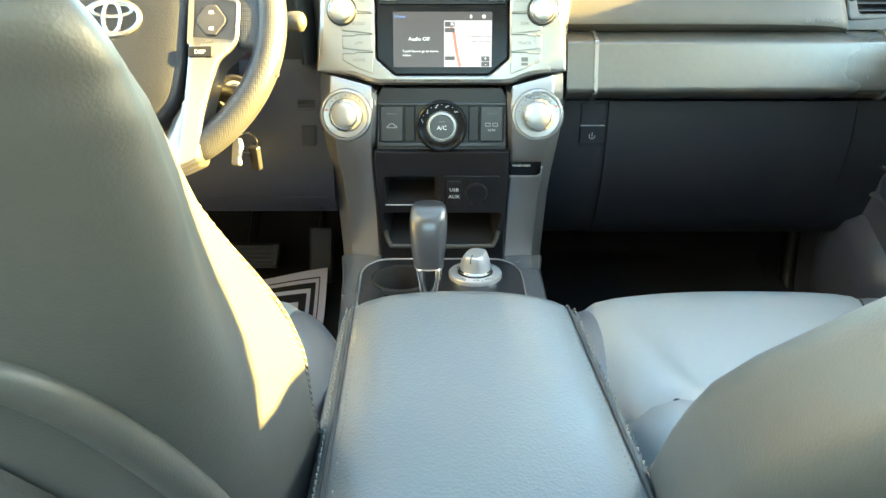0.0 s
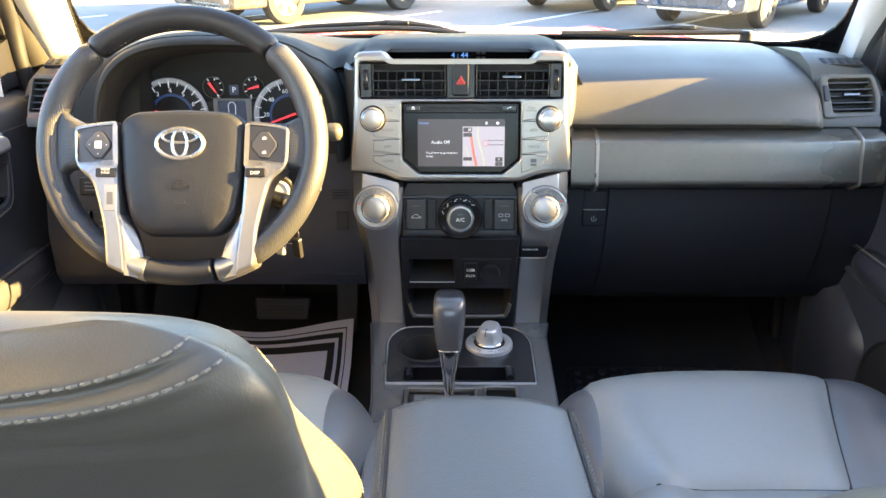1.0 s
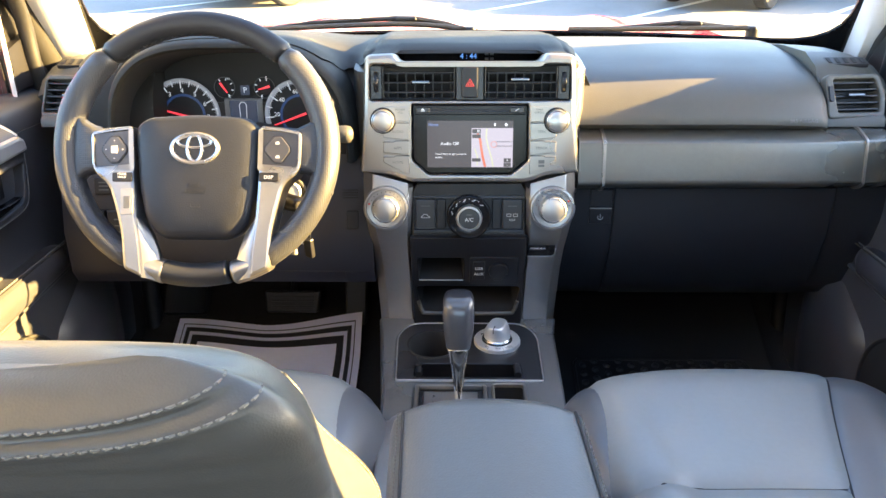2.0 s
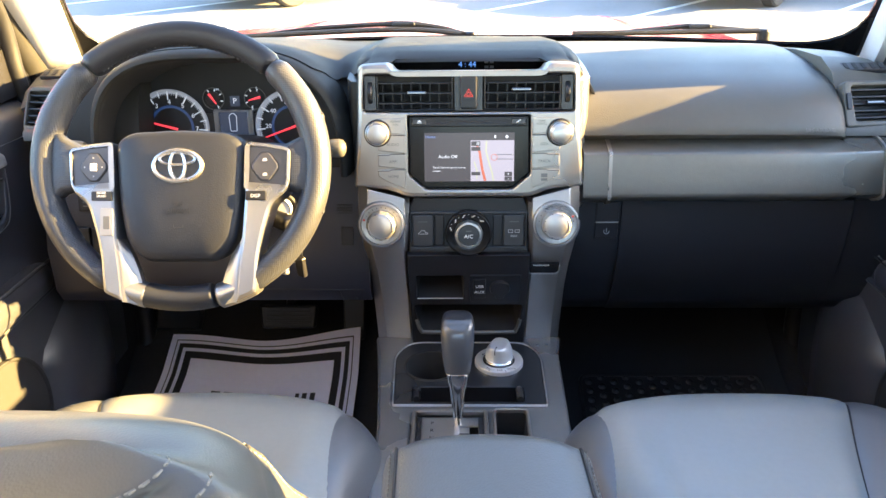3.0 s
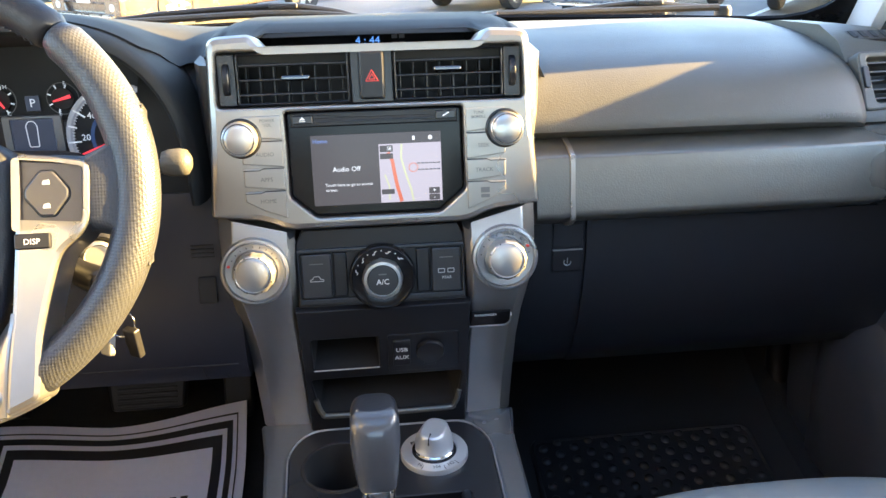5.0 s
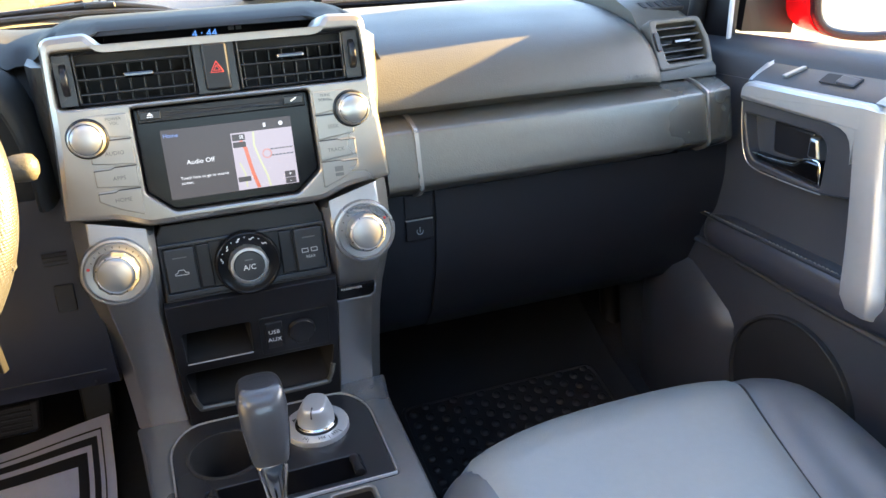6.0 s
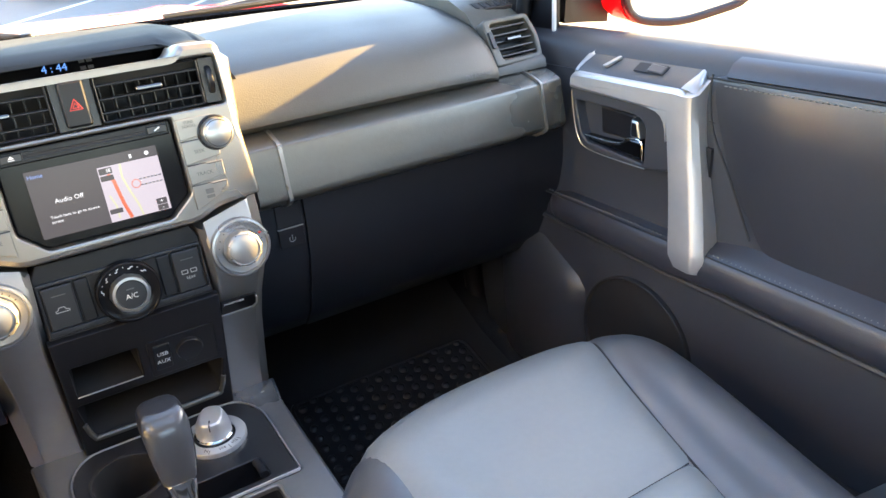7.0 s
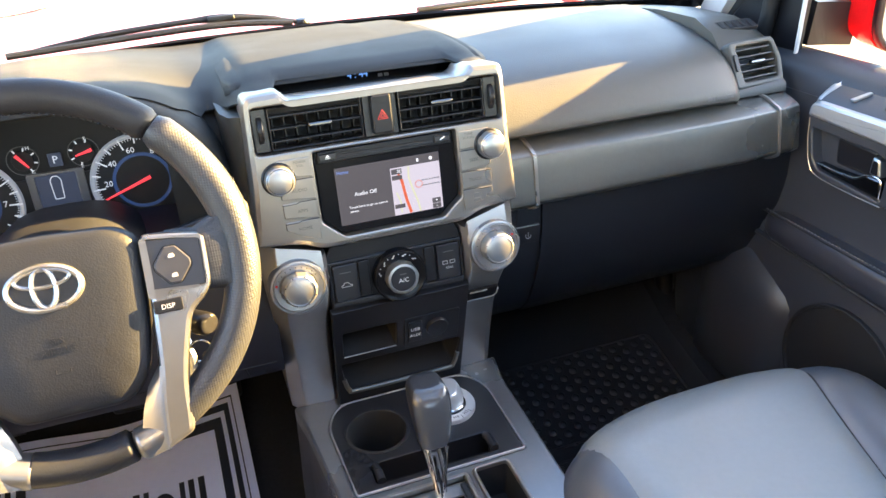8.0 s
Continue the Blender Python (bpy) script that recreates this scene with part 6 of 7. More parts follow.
plate(bm, rect(0.0075, 0.007, 0.0265, 0.044, 0.002), 0.003, LO, z0=0.0070, ch=0.001)
usb = part("socket_cover", bm, BLACK, sp, "socket cover lettered USB AUX")
lettering("USB", 0.0075, LO @ Matrix.Translation((0.017, 0.0305, 0.0102)), PRINT, usb, 0.0001)
lettering("AUX", 0.0075, LO @ Matrix.Translation((0.017, 0.0195, 0.0102)), PRINT, usb, 0.0001)
bm = B()
lathe(bm, [(0.0155, 0), (0.0155, 0.004), (0.0145, 0.006), (0.012, 0.0066), (0, 0.007)], LO @ Matrix.Translation((0.048, 0.026, 0.0065)), 32)
cp = part("power_socket_cap", bm, BLACK, sp, "round black socket cap")
bm = B()
plate(bm, rounded([(0.042, 0.007), (0.054, 0.007), (0.056, 0.015), (0.040, 0.015)], 0.001), 0.005, LO, z0=0.0065, ch=0.001)
part("cap_hinge", bm, BLACK, cp)

# ---- centre console ----
con = thing("centre_console", (0, -0.3, 0.48), "charcoal and gunmetal centre console with lidded armrest", "console", kind="structure")
CZ = 0.765
CO = rounded([(-0.152, -0.045), (-0.143, -0.10), (-0.128, -0.28), (-0.122, -0.50), (0.138, -0.50), (0.139, -0.28), (0.143, -0.10), (0.152, -0.045)], 0.006)[::1]
INS = rounded([(-0.110, -0.237), (0.112, -0.237), (0.114, -0.105), (0.092, -0.068), (-0.094, -0.068), (-0.116, -0.105)], [0.004, 0.004, 0.02, 0.03, 0.03, 0.02])
CUPX, CUPY, CUPR = -0.057, -0.137, 0.0395
CUP = circle(CUPX, CUPY, CUPR, 48)
SLOTC = rect(-0.083, -0.228, 0.080, -0.193, 0.004)
GATE = rect(-0.080, -0.405, 0.026, -0.250, 0.006)
BIN = rect(0.036, -0.385, 0.080, -0.250, 0.006)
TOP = pose(0, 0, CZ)
bm = B()
plate(bm, CO, 0.022, TOP, holes=[INS, GATE, BIN], z0=-0.022, ch=0.004)
part("console_top", bm, CONSOLE, con, "gunmetal console top", smooth=30)
bm = B()
rings = [[V((x, y, CZ - 0.020)) for x, y in CO], [V((x * 1.01, y, CZ - 0.07)) for x, y in CO], [V((x * 1.03, y, 0.62)) for x, y in CO], [V((x * 1.06, y, 0.46)) for x, y in CO]]
loft(bm, rings, caps=False)
part("console_side", bm, CHARCOAL, con, smooth=45)
bm = B()
plate(bm, offset(INS, 0.0012), 0.014, TOP, holes=[CUP, SLOTC], z0=-0.012, ch=0.0015)
tray = part("console_insert", bm, CHARCOAL, con, "dark console insert with cup holder")
bm = B()
io = offset(INS, -0.0006)
plate(bm, io, 0.004, TOP, holes=[offset(INS, 0.0009)], z0=-0.001, ch=0.0008)
part("insert_edging", bm, SATIN, con, "thin bright edging")
bm = B()
CUPM = TOP @ Matrix.Translation((CUPX, CUPY, 0.0))
loft(bm, [[CUPM @ V((r * math.cos(2 * math.pi * q / 48), r * math.sin(2 * math.pi * q / 48), z)) for q in range(48)] for r, z in ((CUPR - 0.0015, -0.004), (CUPR + 0.0035, 0.0022), (CUPR + 0.0025, 0.0040), (CUPR - 0.0005, 0.0034), (CUPR - 0.002, -0.004), (CUPR - 0.0045, -0.070), (CUPR * 0.5, -0.073), (0.0002, -0.073))], caps=False)
part("cup_holder", bm, BLACK_MATT, tray, "round black cup holder", smooth=50)
bm = B()
a = ring_verts(bm, SLOTC, 0.001, TOP)
b_ = ring_verts(bm, offset(SLOTC, 0.003), -0.030, TOP)
bridge(bm, a, b_)
fill(bm, [b_])
part("slot_liner", bm, BLACK, tray)
for x in (-0.076, 0.074):
    bm = B()
    sweep(bm, [TOP @ V((x, -0.196, 0.000)), TOP @ V((x, -0.205, 0.004)), TOP @ V((x, -0.225, 0.003))], 0.0055, n=10)
    part("slot_end", bm, CHARCOAL, tray, smooth=60)
# drive selector dial
DK = TOP @ Matrix.Translation((0.047, -0.128, 0.002))
bm = B()
lathe(bm, [(0.0375, 0), (0.0375, 0.0045), (0.0366, 0.0062), (0.0255, 0.0070), (0.0248, 0.0062), (0.0245, 0.003), (0, 0.003)], DK, 56)
d4 = part("selector_base", bm, SATIN, con, "bright flat ring of the drive selector", smooth=30)
bm = B()
lathe(bm, [(0.0246, 0.003), (0.0246, 0.0066), (0.0236, 0.0072), (0.0228, 0.0068), (0, 0.0068)], DK, 48)
part("selector_gap", bm, BLACK, d4)
DR = DK @ Matrix.Rotation(radians(-22), 4, "Z")
bm = B()
lathe(bm, [(0.0222, 0.006), (0.0230, 0.0075), (0.0230, 0.0100), (0.0216, 0.0112), (0, 0.0112)], DK, 48)
kb = part("selector_knob", bm, CHROME, d4, "bright skirt of the selector knob", smooth=40)
bm = B()
rings = []
for h, a, b_, e in ((0.0105, 0.0212, 0.0212, 1.0), (0.0170, 0.0210, 0.0210, 0.98), (0.0235, 0.0196, 0.0208, 0.92), (0.0290, 0.0168, 0.0204, 0.84), (0.0325, 0.0146, 0.0199, 0.78), (0.0345, 0.0132, 0.0188, 0.76), (0.0353, 0.0110, 0.0165, 0.76)):
    rings.append([DR @ V((a * math.copysign(abs(math.cos(q)) ** e, math.cos(q)), b_ * math.copysign(abs(math.sin(q)) ** e, math.sin(q)), h)) for q in [2 * math.pi * k / 48 for k in range(48)]])
loft(bm, rings)
part("selector_grip", bm, SATIN, kb, "brushed metal grip", smooth=50)
bm = B()
sweep(bm, [DR @ V((0, -0.0205, 0.0262)), DR @ V((0, -0.0192, 0.0340)), DR @ V((0, -0.0120, 0.0356))], 0.0009, n=6)
part("pointer", bm, BLACK, kb)
bm = B()
for a in (-118, -75, -48):
    plate(bm, rect(-0.0004, 0.0262, 0.0004, 0.0362), 0.0003, DK @ Matrix.Rotation(radians(a - 90), 4, "Z"), z0=0.0064, ch=0.0001)
plate(bm, [(-0.0040, 0.0262), (0.0040, 0.0262), (0.0, 0.0300)], 0.0004, DK @ Matrix.Rotation(radians(60), 4, "Z"), z0=0.0066, ch=0.0001)
part("selector_marks", bm, PRINT_GREY, d4)
for a, txt in ((-60, "H2"), (-90, "H4"), (-125, "N")):
    lettering(txt, 0.0068, DK @ Matrix.Rotation(radians(a + 90), 4, "Z") @ Matrix.Translation((-0.0, -0.0310, 0.0070)), PRINT_GREY, d4, 0.0001)
# gear gate
bm = B()
plate(bm, GATE, 0.006, TOP, holes=[offset(GATE, 0.006)], z0=-0.001, ch=0.002)
gate = part("gate_frame", bm, SILVER, con, "silver frame of the gear gate")
bm = B()
gi = offset(GATE, 0.0055)
GS = [(-0.030, -0.385), (-0.012, -0.385), (-0.012, -0.350), (0.002, -0.350), (0.002, -0.325), (0.012, -0.325), (0.012, -0.275), (-0.014, -0.275), (-0.014, -0.318), (-0.030, -0.318)]
plate(bm, gi, 0.003, TOP, holes=[GS], z0=-0.008, ch=0.0008)
gp = part("gate_plate", bm, SILVER_DARK, gate, "stepped metal gear gate")
bm = B()
plate(bm, offset(gi, 0.001), 0.001, TOP, z0=-0.024, ch=0.0002)
part("gate_floor", bm, BLACK_MATT, gate)
for k, ch_ in enumerate("PRND"):
    lettering(ch_, 0.0085, TOP @ Matrix.Translation((-0.052, -0.270 - 0.016 * k, -0.0046)), INK, gp, 0.0002)
for x in (-0.070, 0.016):
    bm = B()
    plate(bm, rect(x - 0.004, -0.395, x + 0.004, -0.262, 0.002), 0.004, TOP, z0=-0.003, ch=0.0015)
    part("gate_rail", bm, CHARCOAL, gate)
bm = B()
plate(bm, offset(BIN, -0.004), 0.006, TOP, holes=[offset(BIN, 0.001)], z0=-0.001, ch=0.002)
bn = part("bin_frame", bm, SILVER, con, "silver frame of an open bin")
bm = B()
a = ring_verts(bm, BIN, 0.0, TOP)
b_ = ring_verts(bm, offset(BIN, 0.003), -0.05, TOP)
bridge(bm, a, b_)
fill(bm, [b_])
part("bin_liner", bm, BLACK_MATT, bn)
# armrest box and its padded lid
bm = B()
rings = [[V((0.012 + x, y, z)) for x, y in rounded([(-0.100, -0.485), (-0.085, -0.98), (0.126, -0.98), (0.114, -0.485)], 0.015)] for z in (0.46, 0.70, 0.855)]
loft(bm, rings)
part("armrest_box", bm, CHARCOAL, con, smooth=45)
LX = 0.0155


def lid_top(u, v):
    """u across from -1 to 1, v from the front edge back."""
    w = 0.0925 + 0.004 * v
    a, b = abs(u) ** 6, max(0.0, 1 - v / 0.07)
    return V((LX + 0.020 * v + w * u, -0.476 - 0.50 * v - 0.022 * abs(u) ** 4 * b, 0.925 - 0.008 * u * u - 0.005 * a - 0.058 * (1 - math.sqrt(max(0, 1 - b ** 2.2)))))


bm = B()
sheet(bm, [[lid_top(-1 + 2 * i / 20, (j / 30) ** 1.6) for j in range(31)] for i in range(21)], -0.02)
lid = part("armrest_lid", bm, LID, con, "padded black leatherette armrest lid", smooth=60)
for s in (-1, 1):
    bm = B()
    rows = []
    for j in range(31):
        v = (j / 30) ** 1.6
        p = lid_top(s, v)
        rows.append([p + V((-s * 0.0005, 0, -0.001)), p + V((s * 0.0045, 0, -0.0015)), p + V((s * 0.012, 0, -0.012)), p + V((s * 0.017, 0, -0.030)), p + V((s * 0.016, 0, -0.055)), p + V((s * 0.010, 0, -0.075))])
    sheet(bm, rows, 0.012 * s)
    part("lid_side", bm, LID, lid, smooth=60)
    bm = B()
    sweep(bm, [lid_top(s, (j / 30) ** 1.6) + V((s * 0.002, 0, 0.0002)) for j in range(2, 31)], 0.0016, n=6)
    part("seam", bm, BLACK_MATT, lid)
    for d in (-0.0045, 0.0075):
        bm = B()
        pth = [lid_top(s, (j / 30) ** 1.6) + V((s * d, 0, 0.0010 if d < 0 else -0.0022)) for j in range(3, 31)]
        stitches(bm, pth, 0.0046, 0.0018, 0.0008, (s * 0.4, 0, 1))
        part("stitching", bm, THREAD, lid)

# ---- gear lever ----
gl = thing("gear_lever", (-0.0, -0.295, 0.745), "black and silver automatic gear lever", "gear lever")
GX = -0.016


def lever(h):
    """Middle of the lever at height h of its drawing; the knob is squatter."""
    z = h if h < 0.836 else 0.836 + (h - 0.836) * 0.75
    return V((GX, -0.268 + 0.25 * (z - 0.768), z))


SHELL = smooth_path([(0.836, 0.0168, 0.0150), (0.846, 0.0180, 0.0185), (0.866, 0.0200, 0.0232), (0.890, 0.0218, 0.0262), (0.908, 0.0226, 0.0268), (0.921, 0.0222, 0.0258), (0.930, 0.0204, 0.0225), (0.9345, 0.0165, 0.0165), (0.9362, 0.0090, 0.0080)], 4)


def shell(h, w, d, a, grow=0.0):
    """A point of the knob's rounded-square section at angle a."""
    c, sn = math.cos(a), math.sin(a)
    return lever(h) + V(((w + grow) * math.copysign(abs(c) ** 0.62, c), (d + grow) * math.copysign(abs(sn) ** 0.72, sn), grow))


bm = B()
loft(bm, [[shell(h, w, d, 2 * math.pi * q / 48) for q in range(48)] for h, w, d in SHELL])
knob = part("knob", bm, WHEEL_LEATHER, gl, "black leather gear knob", smooth=70)
FACE_A = [radians(270 - 58 + 116 * q / 16) for q in range(17)]
bm = B()
sheet(bm, [[shell(h, w, d, a, 0.0007) for a in FACE_A] for h, w, d in SHELL[2:-3]], 0.0015)
part("knob_face", bm, LEVER, knob, "smooth grey knob face", smooth=70)
for a in (FACE_A[0], FACE_A[-1]):
    bm = B()
    sweep(bm, [shell(h, w, d, a, 0.0007) for h, w, d in SHELL[2:-3]], 0.0009, n=6)
    part("bright_line", bm, CHROME, knob)
bm = B()
rings = []
for h, w, d in ((0.772, 0.0060, 0.008), (0.784, 0.0075, 0.009), (0.810, 0.0120, 0.012), (0.828, 0.0158, 0.0142), (0.836, 0.0164, 0.0150)):
    c = lever(h)
    rings.append([c + V((w * math.copysign(abs(math.cos(2 * math.pi * q / 24)) ** 0.6, math.cos(2 * math.pi * q / 24)), d * math.sin(2 * math.pi * q / 24), 0)) for q in range(24)])
loft(bm, rings)
part("neck", bm, CHROME, gl, "chrome lever neck", smooth=50)
for s in (-1, 1):
    bm = B()
    sweep(bm, [lever(0.774) + V((s * 0.0045, -0.009, 0)), lever(0.80) + V((s * 0.0075, -0.0115, 0)), lever(0.836) + V((s * 0.0125, -0.0145, 0))], 0.0018, n=8)
    part("neck_trim", bm, CHROME, gl, "chrome strip")
bm = B()
sweep(bm, [lever(0.838) + V((0.0168 * math.copysign(abs(math.cos(a)) ** 0.62, math.cos(a)), 0.0152 * math.copysign(abs(math.sin(a)) ** 0.72, math.sin(a)), 0)) for a in [2 * math.pi * q / 24 for q in range(24)]], 0.0016, n=6, closed=True)
part("neck_ring", bm, CHROME, gl)
bm = B()
sweep(bm, [lever(0.735), lever(0.775)], 0.0048, n=12)
part("stem", bm, CHROME, gl)
bm = B()
plate(bm, rect(-0.014, -0.016, 0.016, 0.012, 0.003), 0.004, pose(GX, -0.270, 0.752), ch=0.001)
part("slide", bm, SILVER_DARK, gl)

# ---- instrument cluster ----
HX = -0.368


def arch(a, h, y, zb=1.05, n=40, p=3.0, skew=0.0):
    """An arch-shaped section over the instruments."""
    out = []
    for k in range(n + 1):
        t = math.pi * (1 - k / n)
        c, s = math.cos(t), math.sin(t)
        out.append(V((HX + a * math.copysign(abs(c) ** (2 / p), c), y, zb + h * abs(s) ** (2 / p))))
    return out


bm = B()
loft(bm, [arch(0.178, 0.1725, -0.056), arch(0.1785, 0.1735, -0.060), arch(0.182, 0.177, -0.064), arch(0.1875, 0.182, -0.062), arch(0.192, 0.186, -0.050), arch(0.196, 0.184, 0.0), arch(0.200, 0.160, 0.06)], caps=False, closed=False)
part("cluster_hood", bm, HOOD, dash, "dark grey hood over the instruments", smooth=50)
bm = B()
loft(bm, [arch(0.166, 0.146, 0.064), arch(0.170, 0.154, 0.02), arch(0.1765, 0.1705, -0.050), arch(0.1785, 0.173, -0.0565), arch(0.1790, 0.1735, -0.050), arch(0.174, 0.160, 0.02), arch(0.170, 0.152, 0.066)], caps=False, closed=False)
part("hood_lining", bm, BLACK_MATT, dash, "matt black inside of the hood", smooth=50)
clu = thing("instrument_cluster", (HX, 0.06, 1.05), "dark instrument cluster with lit red needles", "instrument cluster")
IC = basis((HX, 0.052, 1.105), (1, 0, 0), (0, 0.10, 0.995))
bm = B()
plate(bm, [(p.x - HX, (p.z - 1.105)) for p in arch(0.174, 0.155, 0.06, 1.045)], 0.008, IC, z0=-0.010, ch=0.001)
face = part("cluster_face", bm, BLACK_MATT, clu, "dark cluster face")
bm = B()
plate(bm, rounded([(-0.155, -0.055), (0.155, -0.055), (0.150, 0.012), (-0.150, 0.012)], 0.01), 0.003, IC, z0=-0.002, ch=0.001)
part("lower_face", bm, CHARCOAL, clu)


def gauge(cx, cy, R, a0, a1, count, labels, needle, size, lit):
    """Dial with ring, marks, numbers and needle. Angles in degrees, counter-clockwise from the right."""
    G = IC @ Matrix.Translation((cx, cy, 0.001))
    b = B()
    if lit:
        lathe(b, [(R, 0), (R + 0.002, 0.004), (R, 0.0065), (R - 0.003, 0.0060), (R - 0.0045, 0.003), (R - 0.0045, 0)], G, 56)
    else:
        plate(b, circle(0, 0, R, 40), 0.0006, G, holes=[circle(0, 0, R - 0.0010, 40)], ch=0.0002)
    g = part("gauge_ring", b, LIT_RING if lit else PRINT_GREY, clu, "bright gauge ring" if lit else "thin gauge ring", smooth=50)
    b = B()
    lathe(b, [(R - 0.005, 0), (R - 0.006, 0.0016), (R * 0.62, 0.0012), (0, 0.0012)], G, 48)
    part("gauge_face", b, BLACK_MATT, g)
    if lit:
        b = B()
        plate(b, circle(0, 0, R * 0.60, 48), 0.0004, G, holes=[circle(0, 0, R * 0.53, 48)], z0=0.0016, ch=0.0001)
        part("blue_ring", b, LIT_BLUE, g)
    for k in range(count + 1):
        a = radians(a0 + (a1 - a0) * k / count)
        major = k % 2 == 0 or not lit
        b = B()
        plate(b, rect((R - 0.0145 if major else R - 0.010) if lit else R - 0.0055, -0.0008, R - 0.0005 if lit else R - 0.0015, 0.0008), 0.0004, G @ Matrix.Rotation(a, 4, "Z"), z0=0.0066 if lit else 0.0020, ch=0.0001)
        part("mark", b, LIT_WHITE, g)
    if lit:
        b = B()
        for k in range(count * 5 + 1):
            plate(b, rect(R - 0.0072, -0.0003, R - 0.0045, 0.0003), 0.0003, G @ Matrix.Rotation(radians(a0 + (a1 - a0) * k / (count * 5)), 4, "Z"), z0=0.0030, ch=0.0001)
        part("fine_marks", b, LIT_WHITE, g)
    for txt, ang in labels:
        a = radians(ang)
        lettering(txt, size, G @ Matrix.Translation(((R * (0.68 if lit else 0.95)) * math.cos(a), (R * (0.68 if lit else 0.95)) * math.sin(a), 0.0024)), LIT_WHITE, g, 0.0001)
    b = B()
    a = radians(needle)
    plate(b, [(-0.010, -0.0020), (R - 0.008, -0.0009), (R - 0.008, 0.0009), (-0.010, 0.0020)], 0.0012, G @ Matrix.Rotation(a, 4, "Z"), z0=0.0045, ch=0.0004)
    part("needle", b, NEEDLE, g, "lit red needle")
    return g


gauge(-0.1045, -0.009, 0.0590, 215, -35, 16, [(str(k), 215 - 31.25 * k) for k in range(1, 8)], 165, 0.0105, True)
gauge(0.0900, -0.009, 0.0580, 220, -40, 14, [("20", 178), ("40", 140), ("60", 100), ("80", 60), ("100", 20), ("120", -15)], 200, 0.0098, True)
gauge(-0.034, 0.036, 0.0175, 120, -60, 4, [("H", 60), ("C", -60)], -55, 0.006, False)
gauge(0.032, 0.036, 0.0175, 70, 250, 4, [("F", 75), ("E", 255)], 195, 0.006, False)
bm = B()
plate(bm, rect(-0.0075, 0.024, 0.0075, 0.040, 0.001), 0.0008, IC, z0=0.002, ch=0.0003)
pd = part("gear_display", bm, LCD, clu, "blue-grey gear display")
lettering("P", 0.0125, IC @ Matrix.Translation((0, 0.032, 0.003)), LIT_WHITE, pd, 0.0001)
bm = B()
o = rect(-0.0275, -0.036, 0.0175, 0.0150, 0.002)
plate(bm, rect(-0.036, -0.039, 0.027, 0.0185, 0.003), 0.003, IC, holes=[o], z0=0.0005, ch=0.001)
part("display_frame", bm, CONSOLE, clu)
bm = B()
plate(bm, offset(o, -0.001), 0.001, IC, z0=0.0006, ch=0.0003)
md = part("trip_display", bm, LCD, clu, "grey trip display with a car symbol")
bm = B()
oo = rounded([(-0.0115, -0.016), (-0.0005, -0.016), (0.0005, 0.008), (-0.003, 0.013), (-0.009, 0.013), (-0.0125, 0.008)], 0.002)
plate(bm, oo, 0.0002, IC, holes=[offset(oo, 0.001)], z0=0.0019, ch=0.00005)
part("car_symbol", bm, LIT_WHITE, md)
bm = B()
for k in range(4):
    plate(bm, rect(-0.024 + 0.010 * k, -0.031, -0.017 + 0.010 * k, -0.028), 0.0002, IC, z0=0.0019, ch=0.00005)
part("display_bars", bm, PRINT_GREY, md)

# ---- steering wheel and column ----
WM = basis((-0.3645, -0.222, 1.122), (1, 0, 0), (0, 0.42, 0.907))
sw = thing("steering_wheel", (-0.366, -0.20, 1.122), "black leather steering wheel with silver spokes", "steering wheel")
RR = 0.1700


def rim_piece(name, a0, a1, mat, r=0.0165, n=40, label=""):
    b = B()
    rings = []
    for k in range(n + 1):
        a = radians(a0 + (a1 - a0) * k / n)
        swell = 0.0012 * (math.exp(-((math.degrees(a) % 360 - 20) / 12) ** 2) + math.exp(-((math.degrees(a) % 360 - 160) / 12) ** 2))
        ring = []
        for q in range(18):
            t = 2 * math.pi * q / 18
            e = 1.0 - 0.025 * (1 if (k in (0, n)) else 0) * 8
            rr = (r + swell) * e
            rad = RR + rr * 0.98 * math.cos(t)
            ring.append(WM @ V((rad * 1.02 * math.cos(a), rad * 0.985 * math.sin(a), rr * 1.12 * math.sin(t))))
        rings.append(ring)
    loft(b, rings)
    return part(name, b, mat, sw, label, smooth=60)


PERF = material("perforated_leather", (0.026, 0.028, 0.034), 0.40, vary=0.08, spec=0.5, grain=0.7, grain_scale=430, even=True)
rim_piece("rim_upper", 48, 132, WHEEL_LEATHER, label="smooth leather rim")
rim_piece("rim_side", -60, 47.6, PERF, 0.0172, label="perforated leather rim")
rim_piece("rim_side", 132.4, 240, PERF, 0.0172, label="perforated leather rim")
rim_piece("rim_lower", 255.0, 285.0, WHEEL_LEATHER, label="grained leather rim")
bm = B()
stitches(bm, [WM @ V(((RR - 0.0162) * 1.02 * math.cos(a), (RR - 0.0162) * 0.985 * math.sin(a), 0.004)) for a in [radians(50 + 80 * k / 60) for k in range(61)]], 0.003, 0.003, 0.0009, (0, -1, 0))
part("stitching", bm, INK, sw)
